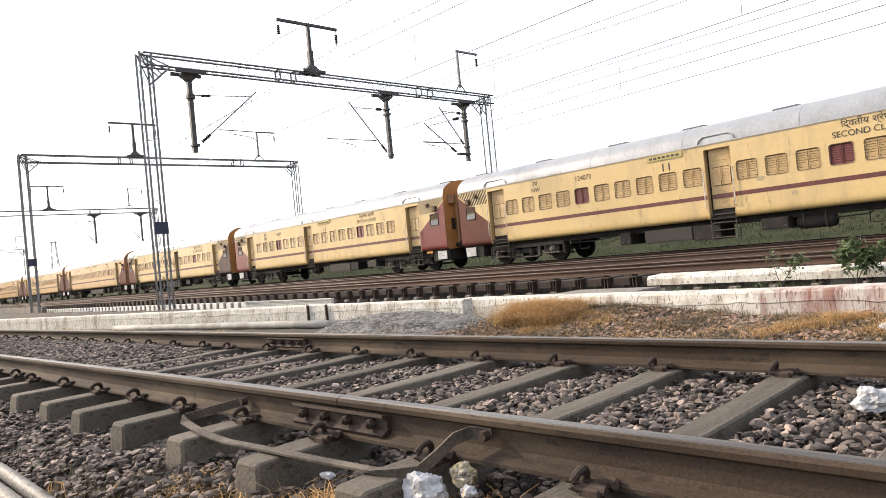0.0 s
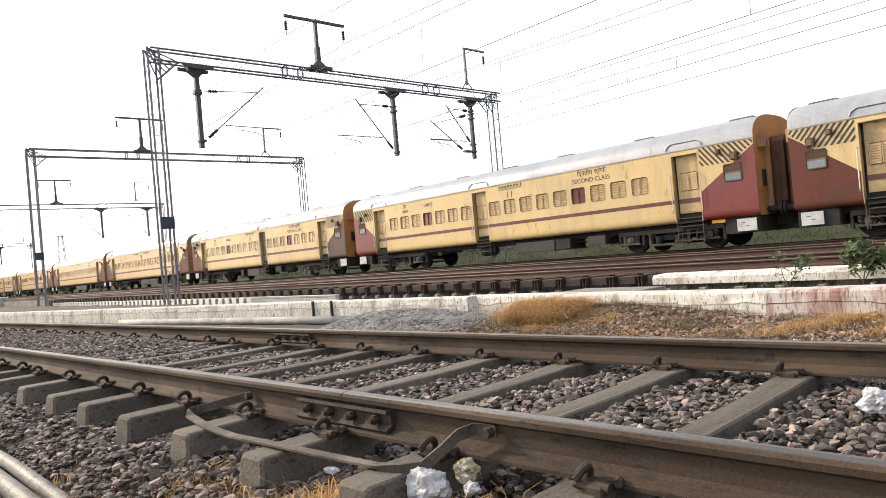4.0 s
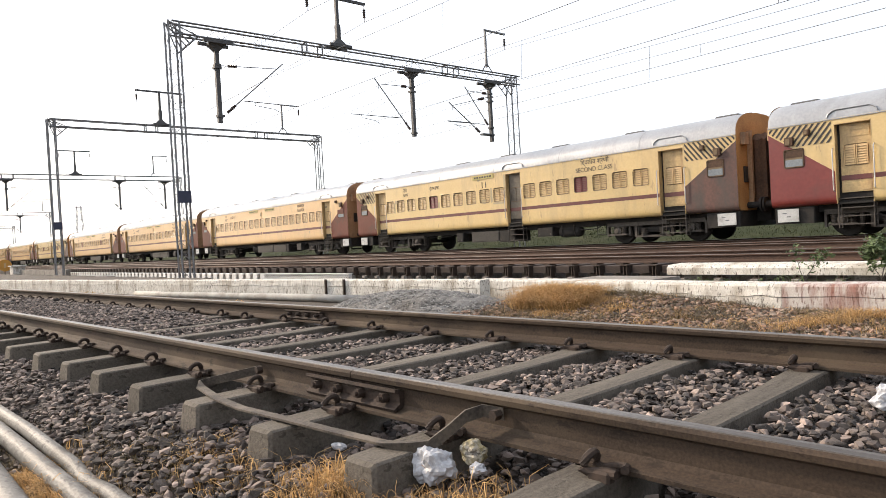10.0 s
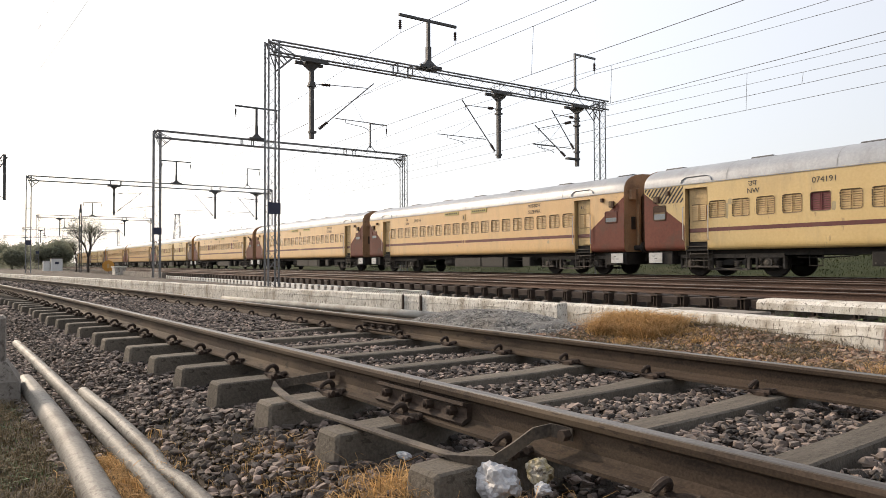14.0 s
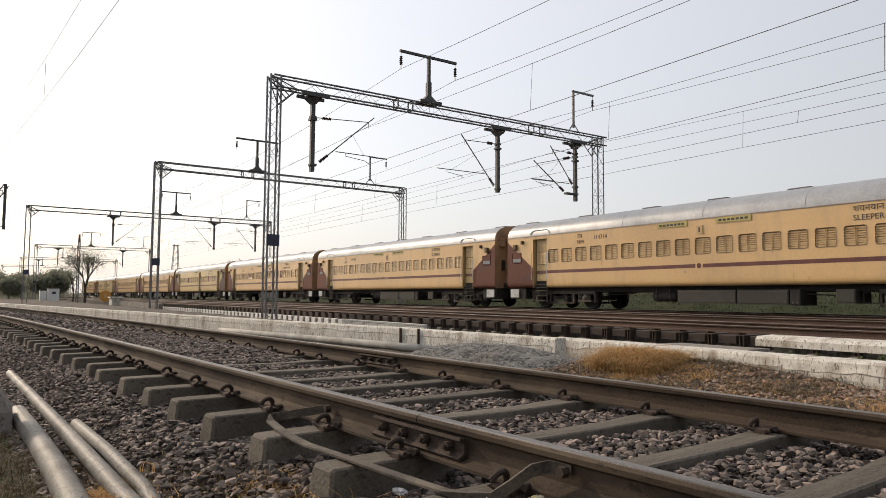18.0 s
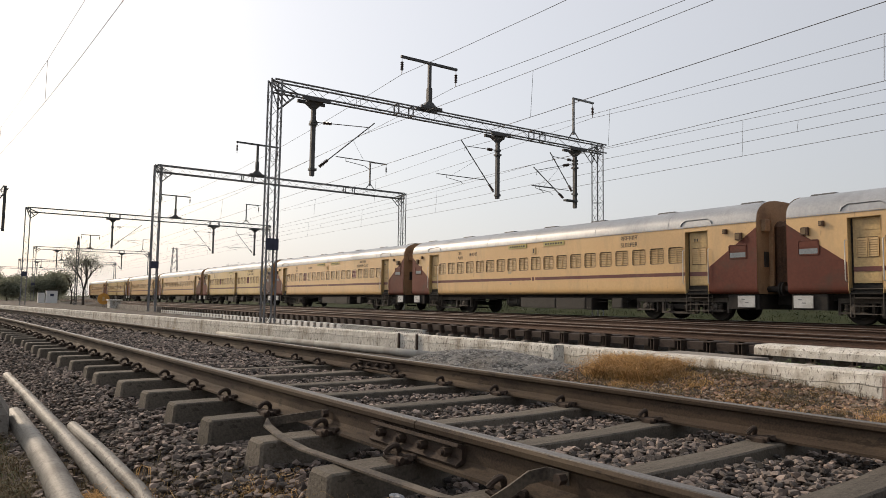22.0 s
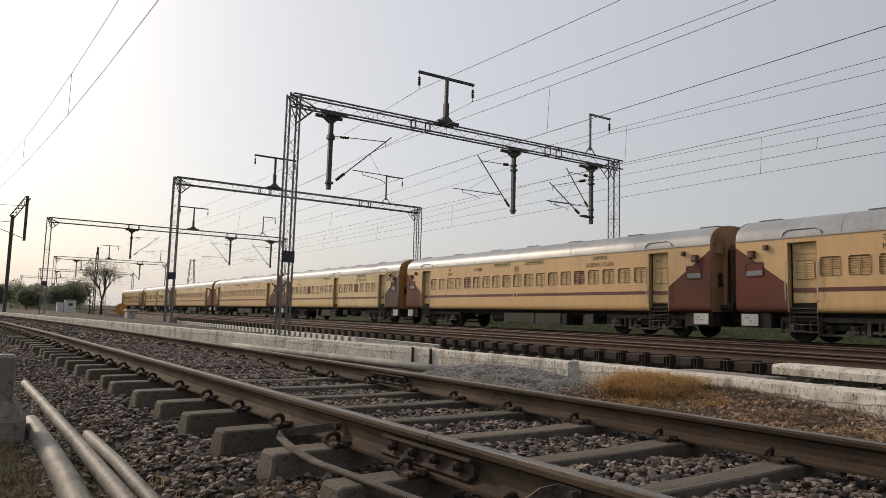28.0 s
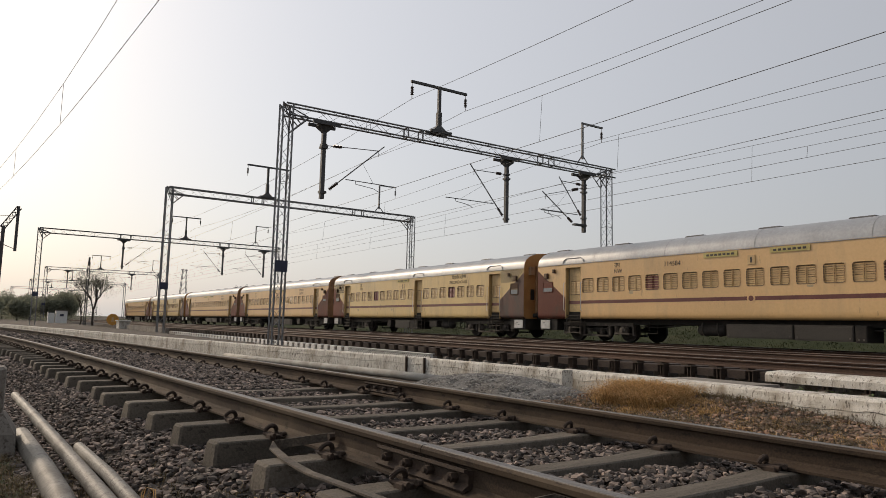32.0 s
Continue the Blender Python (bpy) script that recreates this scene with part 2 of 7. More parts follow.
M = dict(
    loose_stone=mat("loose_ballast_stone", (0.038, 0.031, 0.026), (0.120, 0.097, 0.080), 0.9, scale=18, fine=110, bump=0.8, dist=0.004, vary=0.7, speck=(0.20, 0.17, 0.14), speck_scale=70, speck_amount=0.5, speck_at=0.60),
    red_shutter=mat("maroon_shutter_paint", (0.125, 0.026, 0.024), (0.17, 0.038, 0.033), 0.6, scale=2, fine=20, bump=0.1, dist=0.003),
    end_maroon=mat("brown_end_wall_paint", (0.26, 0.160, 0.085), (0.38, 0.245, 0.14), 0.8, scale=1.5, fine=20, bump=0.3, dist=0.006, stain=(0.15, 0.09, 0.055), stain_scale=1.2, stain_amount=0.8),
    old_straw=mat("grey_dry_grass", (0.055, 0.042, 0.023), (0.115, 0.088, 0.048), 0.9, scale=3, fine=20, bump=0, island=0.45, tint=(0.17, 0.12, 0.055)),
    pit_white=mat("whitewashed_pedestal", (0.56, 0.54, 0.50), (0.74, 0.72, 0.68), 0.9, scale=5, fine=40, bump=0.5, dist=0.01, stain=(0.35, 0.31, 0.26), stain_scale=2.5, stain_amount=0.5),
    pit_steel=mat("rusty_black_steel", (0.020, 0.014, 0.011), (0.055, 0.036, 0.027), 0.85, 0.1, scale=4, fine=40, bump=0.3, dist=0.004),
    equip=mat("dusty_grey_box_paint", (0.034, 0.030, 0.025), (0.060, 0.053, 0.044), 0.75, 0.1, scale=2, fine=30, bump=0.3, dist=0.004, stain=(0.024, 0.021, 0.017), stain_scale=2.0),
    patch=mat("filler_repaint", (0.36, 0.285, 0.16), (0.46, 0.37, 0.21), 0.7, scale=3, fine=18, bump=0.2, dist=0.004, stain=(0.27, 0.21, 0.13), stain_scale=3),
    gap=mat("brown_rubber_seal", (0.13, 0.09, 0.05), (0.22, 0.155, 0.085), 0.8, bump=0),
    door_paint=mat("dirty_door_paint", (0.42, 0.29, 0.13), (0.60, 0.43, 0.20), 0.55, scale=1.5, fine=16, bump=0.15, dist=0.005, stain=(0.22, 0.15, 0.08), stain_scale=2.0, stain_amount=0.6, streak=(1, 1, 0.3)),
    grey_door=mat("grimy_door_paint", (0.12, 0.10, 0.072), (0.19, 0.16, 0.118), 0.7, scale=1.5, fine=16, bump=0.15, dist=0.005, stain=(0.085, 0.068, 0.05), stain_scale=2.0, stain_amount=0.6, streak=(1, 1, 0.3)),
    old_concrete=mat("dark_old_concrete", (0.085, 0.078, 0.068), (0.17, 0.155, 0.135), 0.95, scale=4, fine=70, bump=1.0, dist=0.012, stain=(0.06, 0.052, 0.042), stain_scale=3, stain_amount=0.8, speck=(0.04, 0.035, 0.03), speck_scale=40),
    rubble=mat("pale_rubble", (0.13, 0.10, 0.075), (0.30, 0.24, 0.18), 0.9, scale=14, fine=90, bump=0.6, dist=0.004, island=0.6, tint=(0.24, 0.14, 0.09)),
    ground=mat("dry_earth", (0.038, 0.029, 0.021), (0.085, 0.065, 0.046), 0.95, scale=0.8, fine=30, bump=0.9, dist=0.03, stain=(0.115, 0.082, 0.045), stain_scale=0.5, speck=(0.15, 0.12, 0.09), speck_scale=22, speck_amount=0.5, speck_at=0.6),
    bed=mat("ballast_bed", (0.016, 0.0125, 0.010), (0.048, 0.037, 0.029), 0.95, scale=8, fine=60, bump=1.0, dist=0.04, stain=(0.068, 0.050, 0.034), stain_scale=1.5),
    stone=mat("ballast_stone", (0.030, 0.025, 0.021), (0.092, 0.076, 0.063), 0.85, scale=18, fine=110, bump=0.8, dist=0.004, island=0.85, tint=(0.215, 0.165, 0.135), speck=(0.24, 0.21, 0.175), speck_scale=70, speck_amount=0.5, speck_at=0.60),
    rail_side=mat("rusty_rail", (0.028, 0.020, 0.014), (0.074, 0.050, 0.033), 0.85, 0.1, scale=5, fine=120, bump=0.7, dist=0.003, spec=0.3, stain=(0.115, 0.086, 0.056), stain_scale=2.2, stain_amount=0.65, streak=(0.35, 1, 1), speck=(0.018, 0.013, 0.010), speck_scale=26, speck_amount=0.6, speck_at=0.58),
    rail_top=mat("worn_rail_head", (0.070, 0.062, 0.054), (0.19, 0.175, 0.158), 0.5, 0.35, scale=3, fine=110, bump=0.25, dist=0.001, streak=(0.25, 7, 1), stain=(0.050, 0.039, 0.029), stain_scale=2, stain_amount=0.8),
    rust=mat("rusted_steel", (0.028, 0.020, 0.015), (0.070, 0.046, 0.032), 0.85, 0.2, scale=14, fine=90, bump=0.5, dist=0.003),
    far_rust=mat("brown_rail", (0.042, 0.023, 0.015), (0.098, 0.054, 0.034), 0.75, 0.2, scale=2, fine=30, bump=0.2, dist=0.003, streak=(0.3, 1, 1)),
    sleeper=mat("weathered_concrete", (0.080, 0.068, 0.053), (0.150, 0.128, 0.101), 0.92, scale=4, fine=90, bump=0.9, dist=0.010, spec=0.3, stain=(0.045, 0.037, 0.029), stain_scale=2.2, stain_amount=0.75, vary=0.22, streak=(5.0, 0.7, 1.6), speck=(0.035, 0.029, 0.023), speck_scale=22, speck_amount=0.6, speck_at=0.58),
    white_wall=mat("whitewashed_plaster", (0.50, 0.46, 0.39), (0.76, 0.73, 0.66), 0.94, scale=11, fine=110, bump=1.0, dist=0.018, stain=(0.27, 0.215, 0.15), stain_scale=2.6, stain_amount=0.8, streak=(1.4, 1.0, 0.5), speck=(0.11, 0.09, 0.07), speck_scale=30, speck_amount=0.85, speck_at=0.56),
    red_wall=mat("whitewash_over_red_plaster", (0.42, 0.36, 0.31), (0.62, 0.58, 0.53), 0.94, scale=8, fine=90, bump=0.9, dist=0.012, stain=(0.25, 0.115, 0.085), stain_scale=1.9, stain_amount=1.0, streak=(2.4, 1.0, 0.40), speck=(0.15, 0.08, 0.06), speck_scale=26, speck_amount=0.8, speck_at=0.56),
    concrete=mat("grey_concrete", (0.17, 0.15, 0.125), (0.28, 0.25, 0.215), 0.94, scale=2.5, fine=60, bump=0.7, dist=0.008, stain=(0.10, 0.085, 0.068), stain_scale=1.6, stain_amount=0.7, speck=(0.08, 0.068, 0.055), speck_scale=25),
    steel=mat("weathered_galvanised_steel", (0.16, 0.165, 0.17), (0.25, 0.25, 0.25), 0.6, 0.4, scale=3, fine=40, bump=0.1, dist=0.002, stain=(0.15, 0.10, 0.07), stain_scale=2.5, stain_amount=0.5),
    dark_steel=mat("dark_painted_steel", (0.060, 0.060, 0.061), (0.110, 0.105, 0.10), 0.65, 0.2, scale=5, fine=50, bump=0.2, dist=0.002),
    wire=mat("copper_wire", (0.085, 0.08, 0.075), (0.14, 0.13, 0.12), 0.6, 0.3, bump=0),
    porcelain=mat("brown_insulator", (0.03, 0.018, 0.014), (0.06, 0.035, 0.025), 0.3, bump=0),
    pipe=mat("whitewashed_pipe", (0.10, 0.092, 0.079), (0.19, 0.178, 0.157), 0.58, 0.0, scale=6, fine=50, bump=1.0, dist=0.010, spec=0.35, stain=(0.050, 0.041, 0.030), stain_scale=4.5, stain_amount=0.85, speck=(0.04, 0.032, 0.025), speck_scale=24, speck_amount=0.75, streak=(0.6, 1, 1)),
    cement_pipe=mat("pale_cement_pipe", (0.30, 0.28, 0.245), (0.44, 0.42, 0.38), 0.85, scale=4, fine=60, bump=0.5, dist=0.006, stain=(0.19, 0.165, 0.13), stain_scale=2.5, stain_amount=0.7),
    cream=mat("cream_yellow_paint", (0.62, 0.385, 0.162), (0.69, 0.445, 0.194), 0.42, scale=0.6, fine=14, bump=0.12, dist=0.006, stain=(0.40, 0.27, 0.14), stain_scale=1.3, stain_amount=0.45, streak=(0.8, 1, 0.18), speck=(0.28, 0.165, 0.08), speck_scale=7, speck_amount=0.4, speck_at=0.65, coat=0.6),
    cream_old=mat("faded_cream_yellow_paint", (0.60, 0.415, 0.162), (0.67, 0.485, 0.205), 0.42, scale=0.6, fine=14, bump=0.12, dist=0.006, stain=(0.40, 0.28, 0.14), stain_scale=1.1, stain_amount=0.6, streak=(0.8, 1, 0.16), speck=(0.26, 0.16, 0.08), speck_scale=6, speck_amount=0.5, speck_at=0.63, coat=0.6),
    maroon_fresh=mat("fresh_maroon_paint", (0.150, 0.020, 0.014), (0.195, 0.031, 0.022), 0.4, scale=0.8, fine=12, bump=0.1, dist=0.003, stain=(0.10, 0.034, 0.024), stain_scale=1.2, stain_amount=0.4, coat=0.3),
    maroon_dirty=mat("sooty_maroon_paint", (0.070, 0.036, 0.027), (0.125, 0.058, 0.042), 0.6, scale=1.2, fine=12, bump=0.15, dist=0.004, stain=(0.055, 0.048, 0.040), stain_scale=1.0, stain_amount=0.9, streak=(1, 1, 0.4)),
    cream_dark=mat("louvre_paint", (0.46, 0.31, 0.145), (0.58, 0.405, 0.195), 0.6, scale=2, fine=20, bump=0.1, dist=0.003),
    maroon=mat("maroon_paint", (0.104, 0.029, 0.017), (0.142, 0.042, 0.025), 0.55, scale=0.8, fine=12, bump=0.1, dist=0.003, spec=0.3, stain=(0.075, 0.042, 0.028), stain_scale=1.2, stain_amount=0.7, vary=0.12),
    stripe=mat("maroon_stripe", (0.092, 0.018, 0.012), (0.128, 0.025, 0.017), 0.42, scale=1, fine=12, bump=0, stain=(0.17, 0.075, 0.04), stain_scale=2.2, stain_amount=0.35, coat=0.3),
    roof=mat("silver_roof_paint", (0.29, 0.295, 0.30), (0.37, 0.375, 0.38), 0.42, 0.3, scale=0.8, fine=12, bump=0.12, dist=0.005, stain=(0.22, 0.215, 0.205), stain_scale=1.0, stain_amount=0.4, streak=(1.6, 0.7, 0.7), speck=(0.46, 0.46, 0.46), speck_scale=5, speck_amount=0.25, speck_at=0.58),
    roof_dark=mat("roof_seam_paint", (0.22, 0.22, 0.22), (0.30, 0.30, 0.30), 0.6, bump=0),
    under=mat("sooty_underframe", (0.010, 0.009, 0.008), (0.028, 0.024, 0.020), 0.85, 0.1, scale=3, fine=30, bump=0.3, dist=0.006, stain=(0.05, 0.041, 0.032), stain_scale=2.5, stain_amount=0.5),
    spring=mat("dusty_bogie_steel", (0.055, 0.047, 0.039), (0.115, 0.098, 0.08), 0.8, 0.2, scale=4, fine=40, bump=0.3, dist=0.004),
    bellows=mat("end_wall_rust", (0.30, 0.145, 0.05), (0.46, 0.25, 0.085), 0.85, scale=1.5, fine=20, bump=0.4, dist=0.008),
    vestibule=mat("vestibule_brown", (0.055, 0.03, 0.018), (0.12, 0.065, 0.035), 0.85, scale=1.5, fine=20, bump=0.4, dist=0.008),
    rail_bright=mat("polished_handrail", (0.55, 0.52, 0.47), (0.68, 0.66, 0.62), 0.35, 0.6, bump=0),
    yellow_board=mat("route_board_yellow", (0.42, 0.34, 0.12), (0.52, 0.44, 0.16), 0.6, bump=0),
    dark=mat("dark_interior", (0.012, 0.011, 0.010), (0.03, 0.026, 0.022), 0.7, bump=0),
    ink=mat("black_lettering", (0.03, 0.025, 0.02), (0.05, 0.04, 0.03), 0.6, bump=0),
    white=mat("white_panel", (0.66, 0.65, 0.62), (0.78, 0.77, 0.74), 0.6, scale=5, bump=0.05),
    glass=mat("dusty_window_glass", (0.16, 0.18, 0.19), (0.26, 0.28, 0.29), 0.15, bump=0),
    straw=mat("dry_grass", (0.33, 0.185, 0.065), (0.60, 0.375, 0.145), 0.9, scale=3, fine=20, bump=0, island=0.6, tint=(0.46, 0.30, 0.135), through_light=0.25),
    leaf=mat("leaves", (0.045, 0.070, 0.022), (0.11, 0.15, 0.05), 0.7, scale=2, fine=12, bump=0, island=0.5),
    # far foliage: aerial haze is put into this pale leaf colour
    hazed_leaf=mat("haze_paled_leaves", (0.21, 0.215, 0.155), (0.31, 0.315, 0.23), 0.9, scale=0.5, fine=5, bump=0, island=0.3, through_light=0.5),
    bark=mat("bark", (0.032, 0.025, 0.020), (0.075, 0.060, 0.048), 0.9, scale=5, fine=30, bump=0.6, dist=0.01),
    grass=mat("green_verge", (0.030, 0.037, 0.017), (0.058, 0.063, 0.032), 0.95, scale=0.6, fine=14, bump=0.8, dist=0.05, spec=0.05, stain=(0.080, 0.070, 0.042), stain_scale=0.3),
    yellow=mat("yellow_board_paint", (0.46, 0.21, 0.03), (0.58, 0.30, 0.05), 0.6, bump=0.05, stain=(0.30, 0.13, 0.04), stain_scale=2),
    blue=mat("blue_plate", (0.030, 0.034, 0.06), (0.045, 0.05, 0.085), 0.6, bump=0),
    gravel=mat("grey_grit", (0.17, 0.160, 0.145), (0.33, 0.315, 0.29), 0.95, scale=12, fine=80, bump=1.0, dist=0.03, stain=(0.19, 0.16, 0.125), stain_scale=2, island=0.55),
    strap=mat("dusty_strap", (0.040, 0.032, 0.025), (0.115, 0.092, 0.068), 0.8, 0.2, scale=10, fine=80, bump=0.5, dist=0.002, stain=(0.19, 0.155, 0.115), stain_scale=5),
    panel_white=mat("dirty_white_panel", (0.44, 0.435, 0.41), (0.58, 0.575, 0.55), 0.6, scale=4, bump=0.05, stain=(0.25, 0.235, 0.21), stain_scale=3, stain_amount=0.6),
    brick=mat("red_brick", (0.16, 0.065, 0.038), (0.22, 0.09, 0.05), 0.9, scale=10, bump=0.4),
    verge_leaf=mat("scrub_leaves", (0.027, 0.035, 0.016), (0.058, 0.066, 0.032), 0.9, scale=0.35, fine=5, bump=0, spec=0.1, island=0.4),
    foil=mat("crumpled_foil_bag", (0.30, 0.30, 0.31), (0.52, 0.52, 0.53), 0.5, 0.0, scale=14, fine=60, bump=0.5, dist=0.004, stain=(0.22, 0.20, 0.18), stain_scale=12),
    wrapper=mat("printed_wrapper", (0.20, 0.15, 0.03), (0.36, 0.33, 0.28), 0.45, scale=18, fine=60, bump=0.4, dist=0.005, speck=(0.06, 0.05, 0.04), speck_scale=22),
)


# ---- building helpers ----
def part(name, bm, material, parent=None, label="", smooth=False):
    me = bpy.data.meshes.new(name)
    bm.normal_update()
    bm.to_mesh(me)
    bm.free()
    if smooth:
        me.shade_smooth()
    me.materials.append(material)
    ob = new(name, me)
    if parent:
        ob.parent = parent
    if label:
        ob["label"] = label
    return ob


def share(name, src, parent, m=None, label=""):
    """Another object on the mesh of src."""
    ob = new(name, src.data)
    ob.parent = parent
    if m is not None:
        ob.matrix_basis = m
    if label:
        ob["label"] = label
    return ob


def thing(name, label, category, m=None, group="", kind=""):
    ob = new(name)
    ob.empty_display_size = 0.2
    if m is not None:
        ob.matrix_basis = m
    return tagged(ob, label, category, group, kind)


def quad(bm, *ps):
    return bm.faces.new([bm.verts.new(p) for p in ps])


def box(bm, x0, x1, y0, y1, z0, z1, bev=0.0):
    b = bev
    if not b:
        v = [bm.verts.new(p) for p in ((x0, y0, z0), (x1, y0, z0), (x1, y1, z0), (x0, y1, z0), (x0, y0, z1), (x1, y0, z1), (x1, y1, z1), (x0, y1, z1))]
        for f in ((3, 2, 1, 0), (4, 5, 6, 7), (0, 1, 5, 4), (1, 2, 6, 5), (2, 3, 7, 6), (3, 0, 4, 7)):
            bm.faces.new([v[i] for i in f])
        return
    prof = [(x0 + b, y0), (x1 - b, y0), (x1, y0 + b), (x1, y1 - b), (x1 - b, y1), (x0 + b, y1), (x0, y1 - b), (x0, y0 + b)]
    inn = [(x0 + b, y0 + b), (x1 - b, y0 + b), (x1 - b, y0 + b), (x1 - b, y1 - b), (x1 - b, y1 - b), (x0 + b, y1 - b), (x0 + b, y1 - b), (x0 + b, y0 + b)]
    lo, hi = [bm.verts.new((x, y, z0)) for x, y in prof], [bm.verts.new((x, y, z1 - b)) for x, y in prof]
    top = [bm.verts.new((x, y, z1)) for x, y in ((x0 + b, y0 + b), (x1 - b, y0 + b), (x1 - b, y1 - b), (x0 + b, y1 - b))]
    idx = [0, 1, 1, 2, 2, 3, 3, 0]
    bm.faces.new(lo[::-1])
    bm.faces.new(top)
    for i in range(8):
        j = (i + 1) % 8
        bm.faces.new((lo[i], lo[j], hi[j], hi[i]))
        a, c = top[idx[i]], top[idx[j]]
        bm.faces.new((hi[i], hi[j], c, a) if a is not c else (hi[i], hi[j], a))


def sweep(bm, rings, closed=True, caps=True):
    """Skin a list of rings of points."""
    vs = [[bm.verts.new(p) for p in r] for r in rings]
    n = len(vs[0])
    for a, b in zip(vs, vs[1:]):
        for i in range(n if closed else n - 1):
            j = (i + 1) % n
            bm.faces.new((a[i], a[j], b[j], b[i]))
    if caps and closed:
        bm.faces.new(vs[0][::-1])
        bm.faces.new(vs[-1])


def rod(bm, a, b, r, n=6, r2=None, caps=True):
    a, b = Vector(a), Vector(b)
    d = (b - a).normalized()
    e = d.cross(Vector((0, 0, 1)) if abs(d.z) < 0.9 else Vector((1, 0, 0))).normalized()
    g = d.cross(e)
    r2 = r if r2 is None else r2
    cs = [(math.cos(2 * math.pi * i / n), math.sin(2 * math.pi * i / n)) for i in range(n)]
    sweep(bm, [[a + (e * c + g * s) * r for c, s in cs], [b + (e * c + g * s) * r2 for c, s in cs]], caps=caps)


def tube(bm, pts, r, n=6):
    pts = [Vector(p) for p in pts]
    rings = []
    for i, p in enumerate(pts):
        d = (pts[min(i + 1, len(pts) - 1)] - pts[max(i - 1, 0)]).normalized()
        e = d.cross(Vector((0, 0, 1)) if abs(d.z) < 0.95 else Vector((1, 0, 0))).normalized()
        g = d.cross(e)
        rings.append([p + (e * math.cos(2 * math.pi * k / n) + g * math.sin(2 * math.pi * k / n)) * r for k in range(n)])
    sweep(bm, rings)


def joined(name, verts, faces, material):
    me = bpy.data.meshes.new(name)
    me.from_pydata(verts, [], faces)
    me.shade_flat()
    me.materials.append(material)
    return new(name, me)


# ---- plan: x along the near track (to the right), y away from the camera ----
FAR = pose(0, 0, 0, 0, 0, math.degrees(-0.05785))     # the yard's own tracks run at a small angle to the near one
BEND = 0.0020


def bend(x):
    return -BEND * x * x / 2 if x < 0 else 0.0


def far(u, v, z):
    return FAR @ Vector((u, v, z))


TOP = -0.030     # running surface of the light 143 mm rail section
RAIL = [(-0.068, -0.172), (0.068, -0.172), (0.068, -0.160), (0.018, -0.147), (0.0075, -0.132), (0.0075, -0.072), (0.031, -0.059), (0.0335, -0.042), (0.026, -0.032), (0, TOP), (-0.026, -0.032), (-0.0335, -0.042), (-0.031, -0.059), (-0.0075, -0.072), (-0.0075, -0.132), (-0.018, -0.147), (-0.068, -0.160)]
CANT = -0.0166     # radians
SINK = -0.020      # level of the near rail's seat


def near_pt(x, y, z):
    """Track-local to world, with cant and bend."""
    return Vector((x, y * math.cos(CANT) - z * math.sin(CANT) + bend(x), y * math.sin(CANT) + z * math.cos(CANT) + SINK))


def rail_piece(name, y, x0, x1, place, label, group, material, step=2.0):
    ob = thing(name, label, "rail", group=group)
    n = max(1, int(abs(x1 - x0) / step))
    bm = bmesh.new()
    head = bmesh.new()
    xs = [x0 + (x1 - x0) * i / n for i in range(n + 1)]
    sweep(bm, [[place(x, y + a, b) for a, b in RAIL] for x in xs])
    sweep(head, [[place(x, y + a, b) for a, b in ((-0.025, TOP - 0.004), (0.025, TOP - 0.004), (0.023, TOP + 0.001), (0, TOP + 0.003), (-0.023, TOP + 0.001))] for x in xs])
    part("rail_body", bm, material, ob)
    part("running_surface", head, M["rail_top"], ob, "worn shiny running surface")
    return ob

# ---- ground: one sheet to the horizon ----
def ground_height(x, y):
    yl = y - bend(x)
    rise = min(1, max(0, (x + 3.3) / 1.2)) * min(1, max(0, (yl - 2.6) / 2.0)) * (0.13 + 0.11 * max(0, 1 - ((x + 0.9) / 1.7) ** 2) * min(1, max(0, (yl - 4.2) / 0.9)))
    if rise and yl < 5.7:
        return -0.33 - 0.17 * min(1, max(0, (yl - 2.25) / 1.2)) + rise
    vf = -x * math.sin(-0.05785) + y * math.cos(-0.05785)
    pts = ((-3.5, -0.64), (-1.35, -0.60), (-1.0, -0.575), (-0.85, -0.545), (-0.72, -0.468), (-0.60, -0.368), (-0.46, -0.318), (-0.05, -0.335), (0.2, -0.335), (1.75, -0.34), (2.25, -0.33), (3.0, -0.46), (3.9, -0.50))
    if yl < 4.2:
        if yl <= pts[0][0]:
            return pts[0][1]
        for (a, za), (b, zb) in zip(pts, pts[1:]):
            if a <= yl <= b:
                return za + (zb - za) * (yl - a) / (b - a)
        return -0.50
    if vf < 8.4:
        return -0.50
    if vf < 14.0:
        return -0.95 if x < -9 else -0.62
    if vf < 24:
        return -0.36
    if vf < 27:
        return -0.36 - 0.06 * (vf - 24)
    return bank(vf)


def bank(v):
    """Grassy bank beyond the train."""
    return -0.55 + 1.85 * min(1, max(0, (v - 28) / 13)) ** 0.8


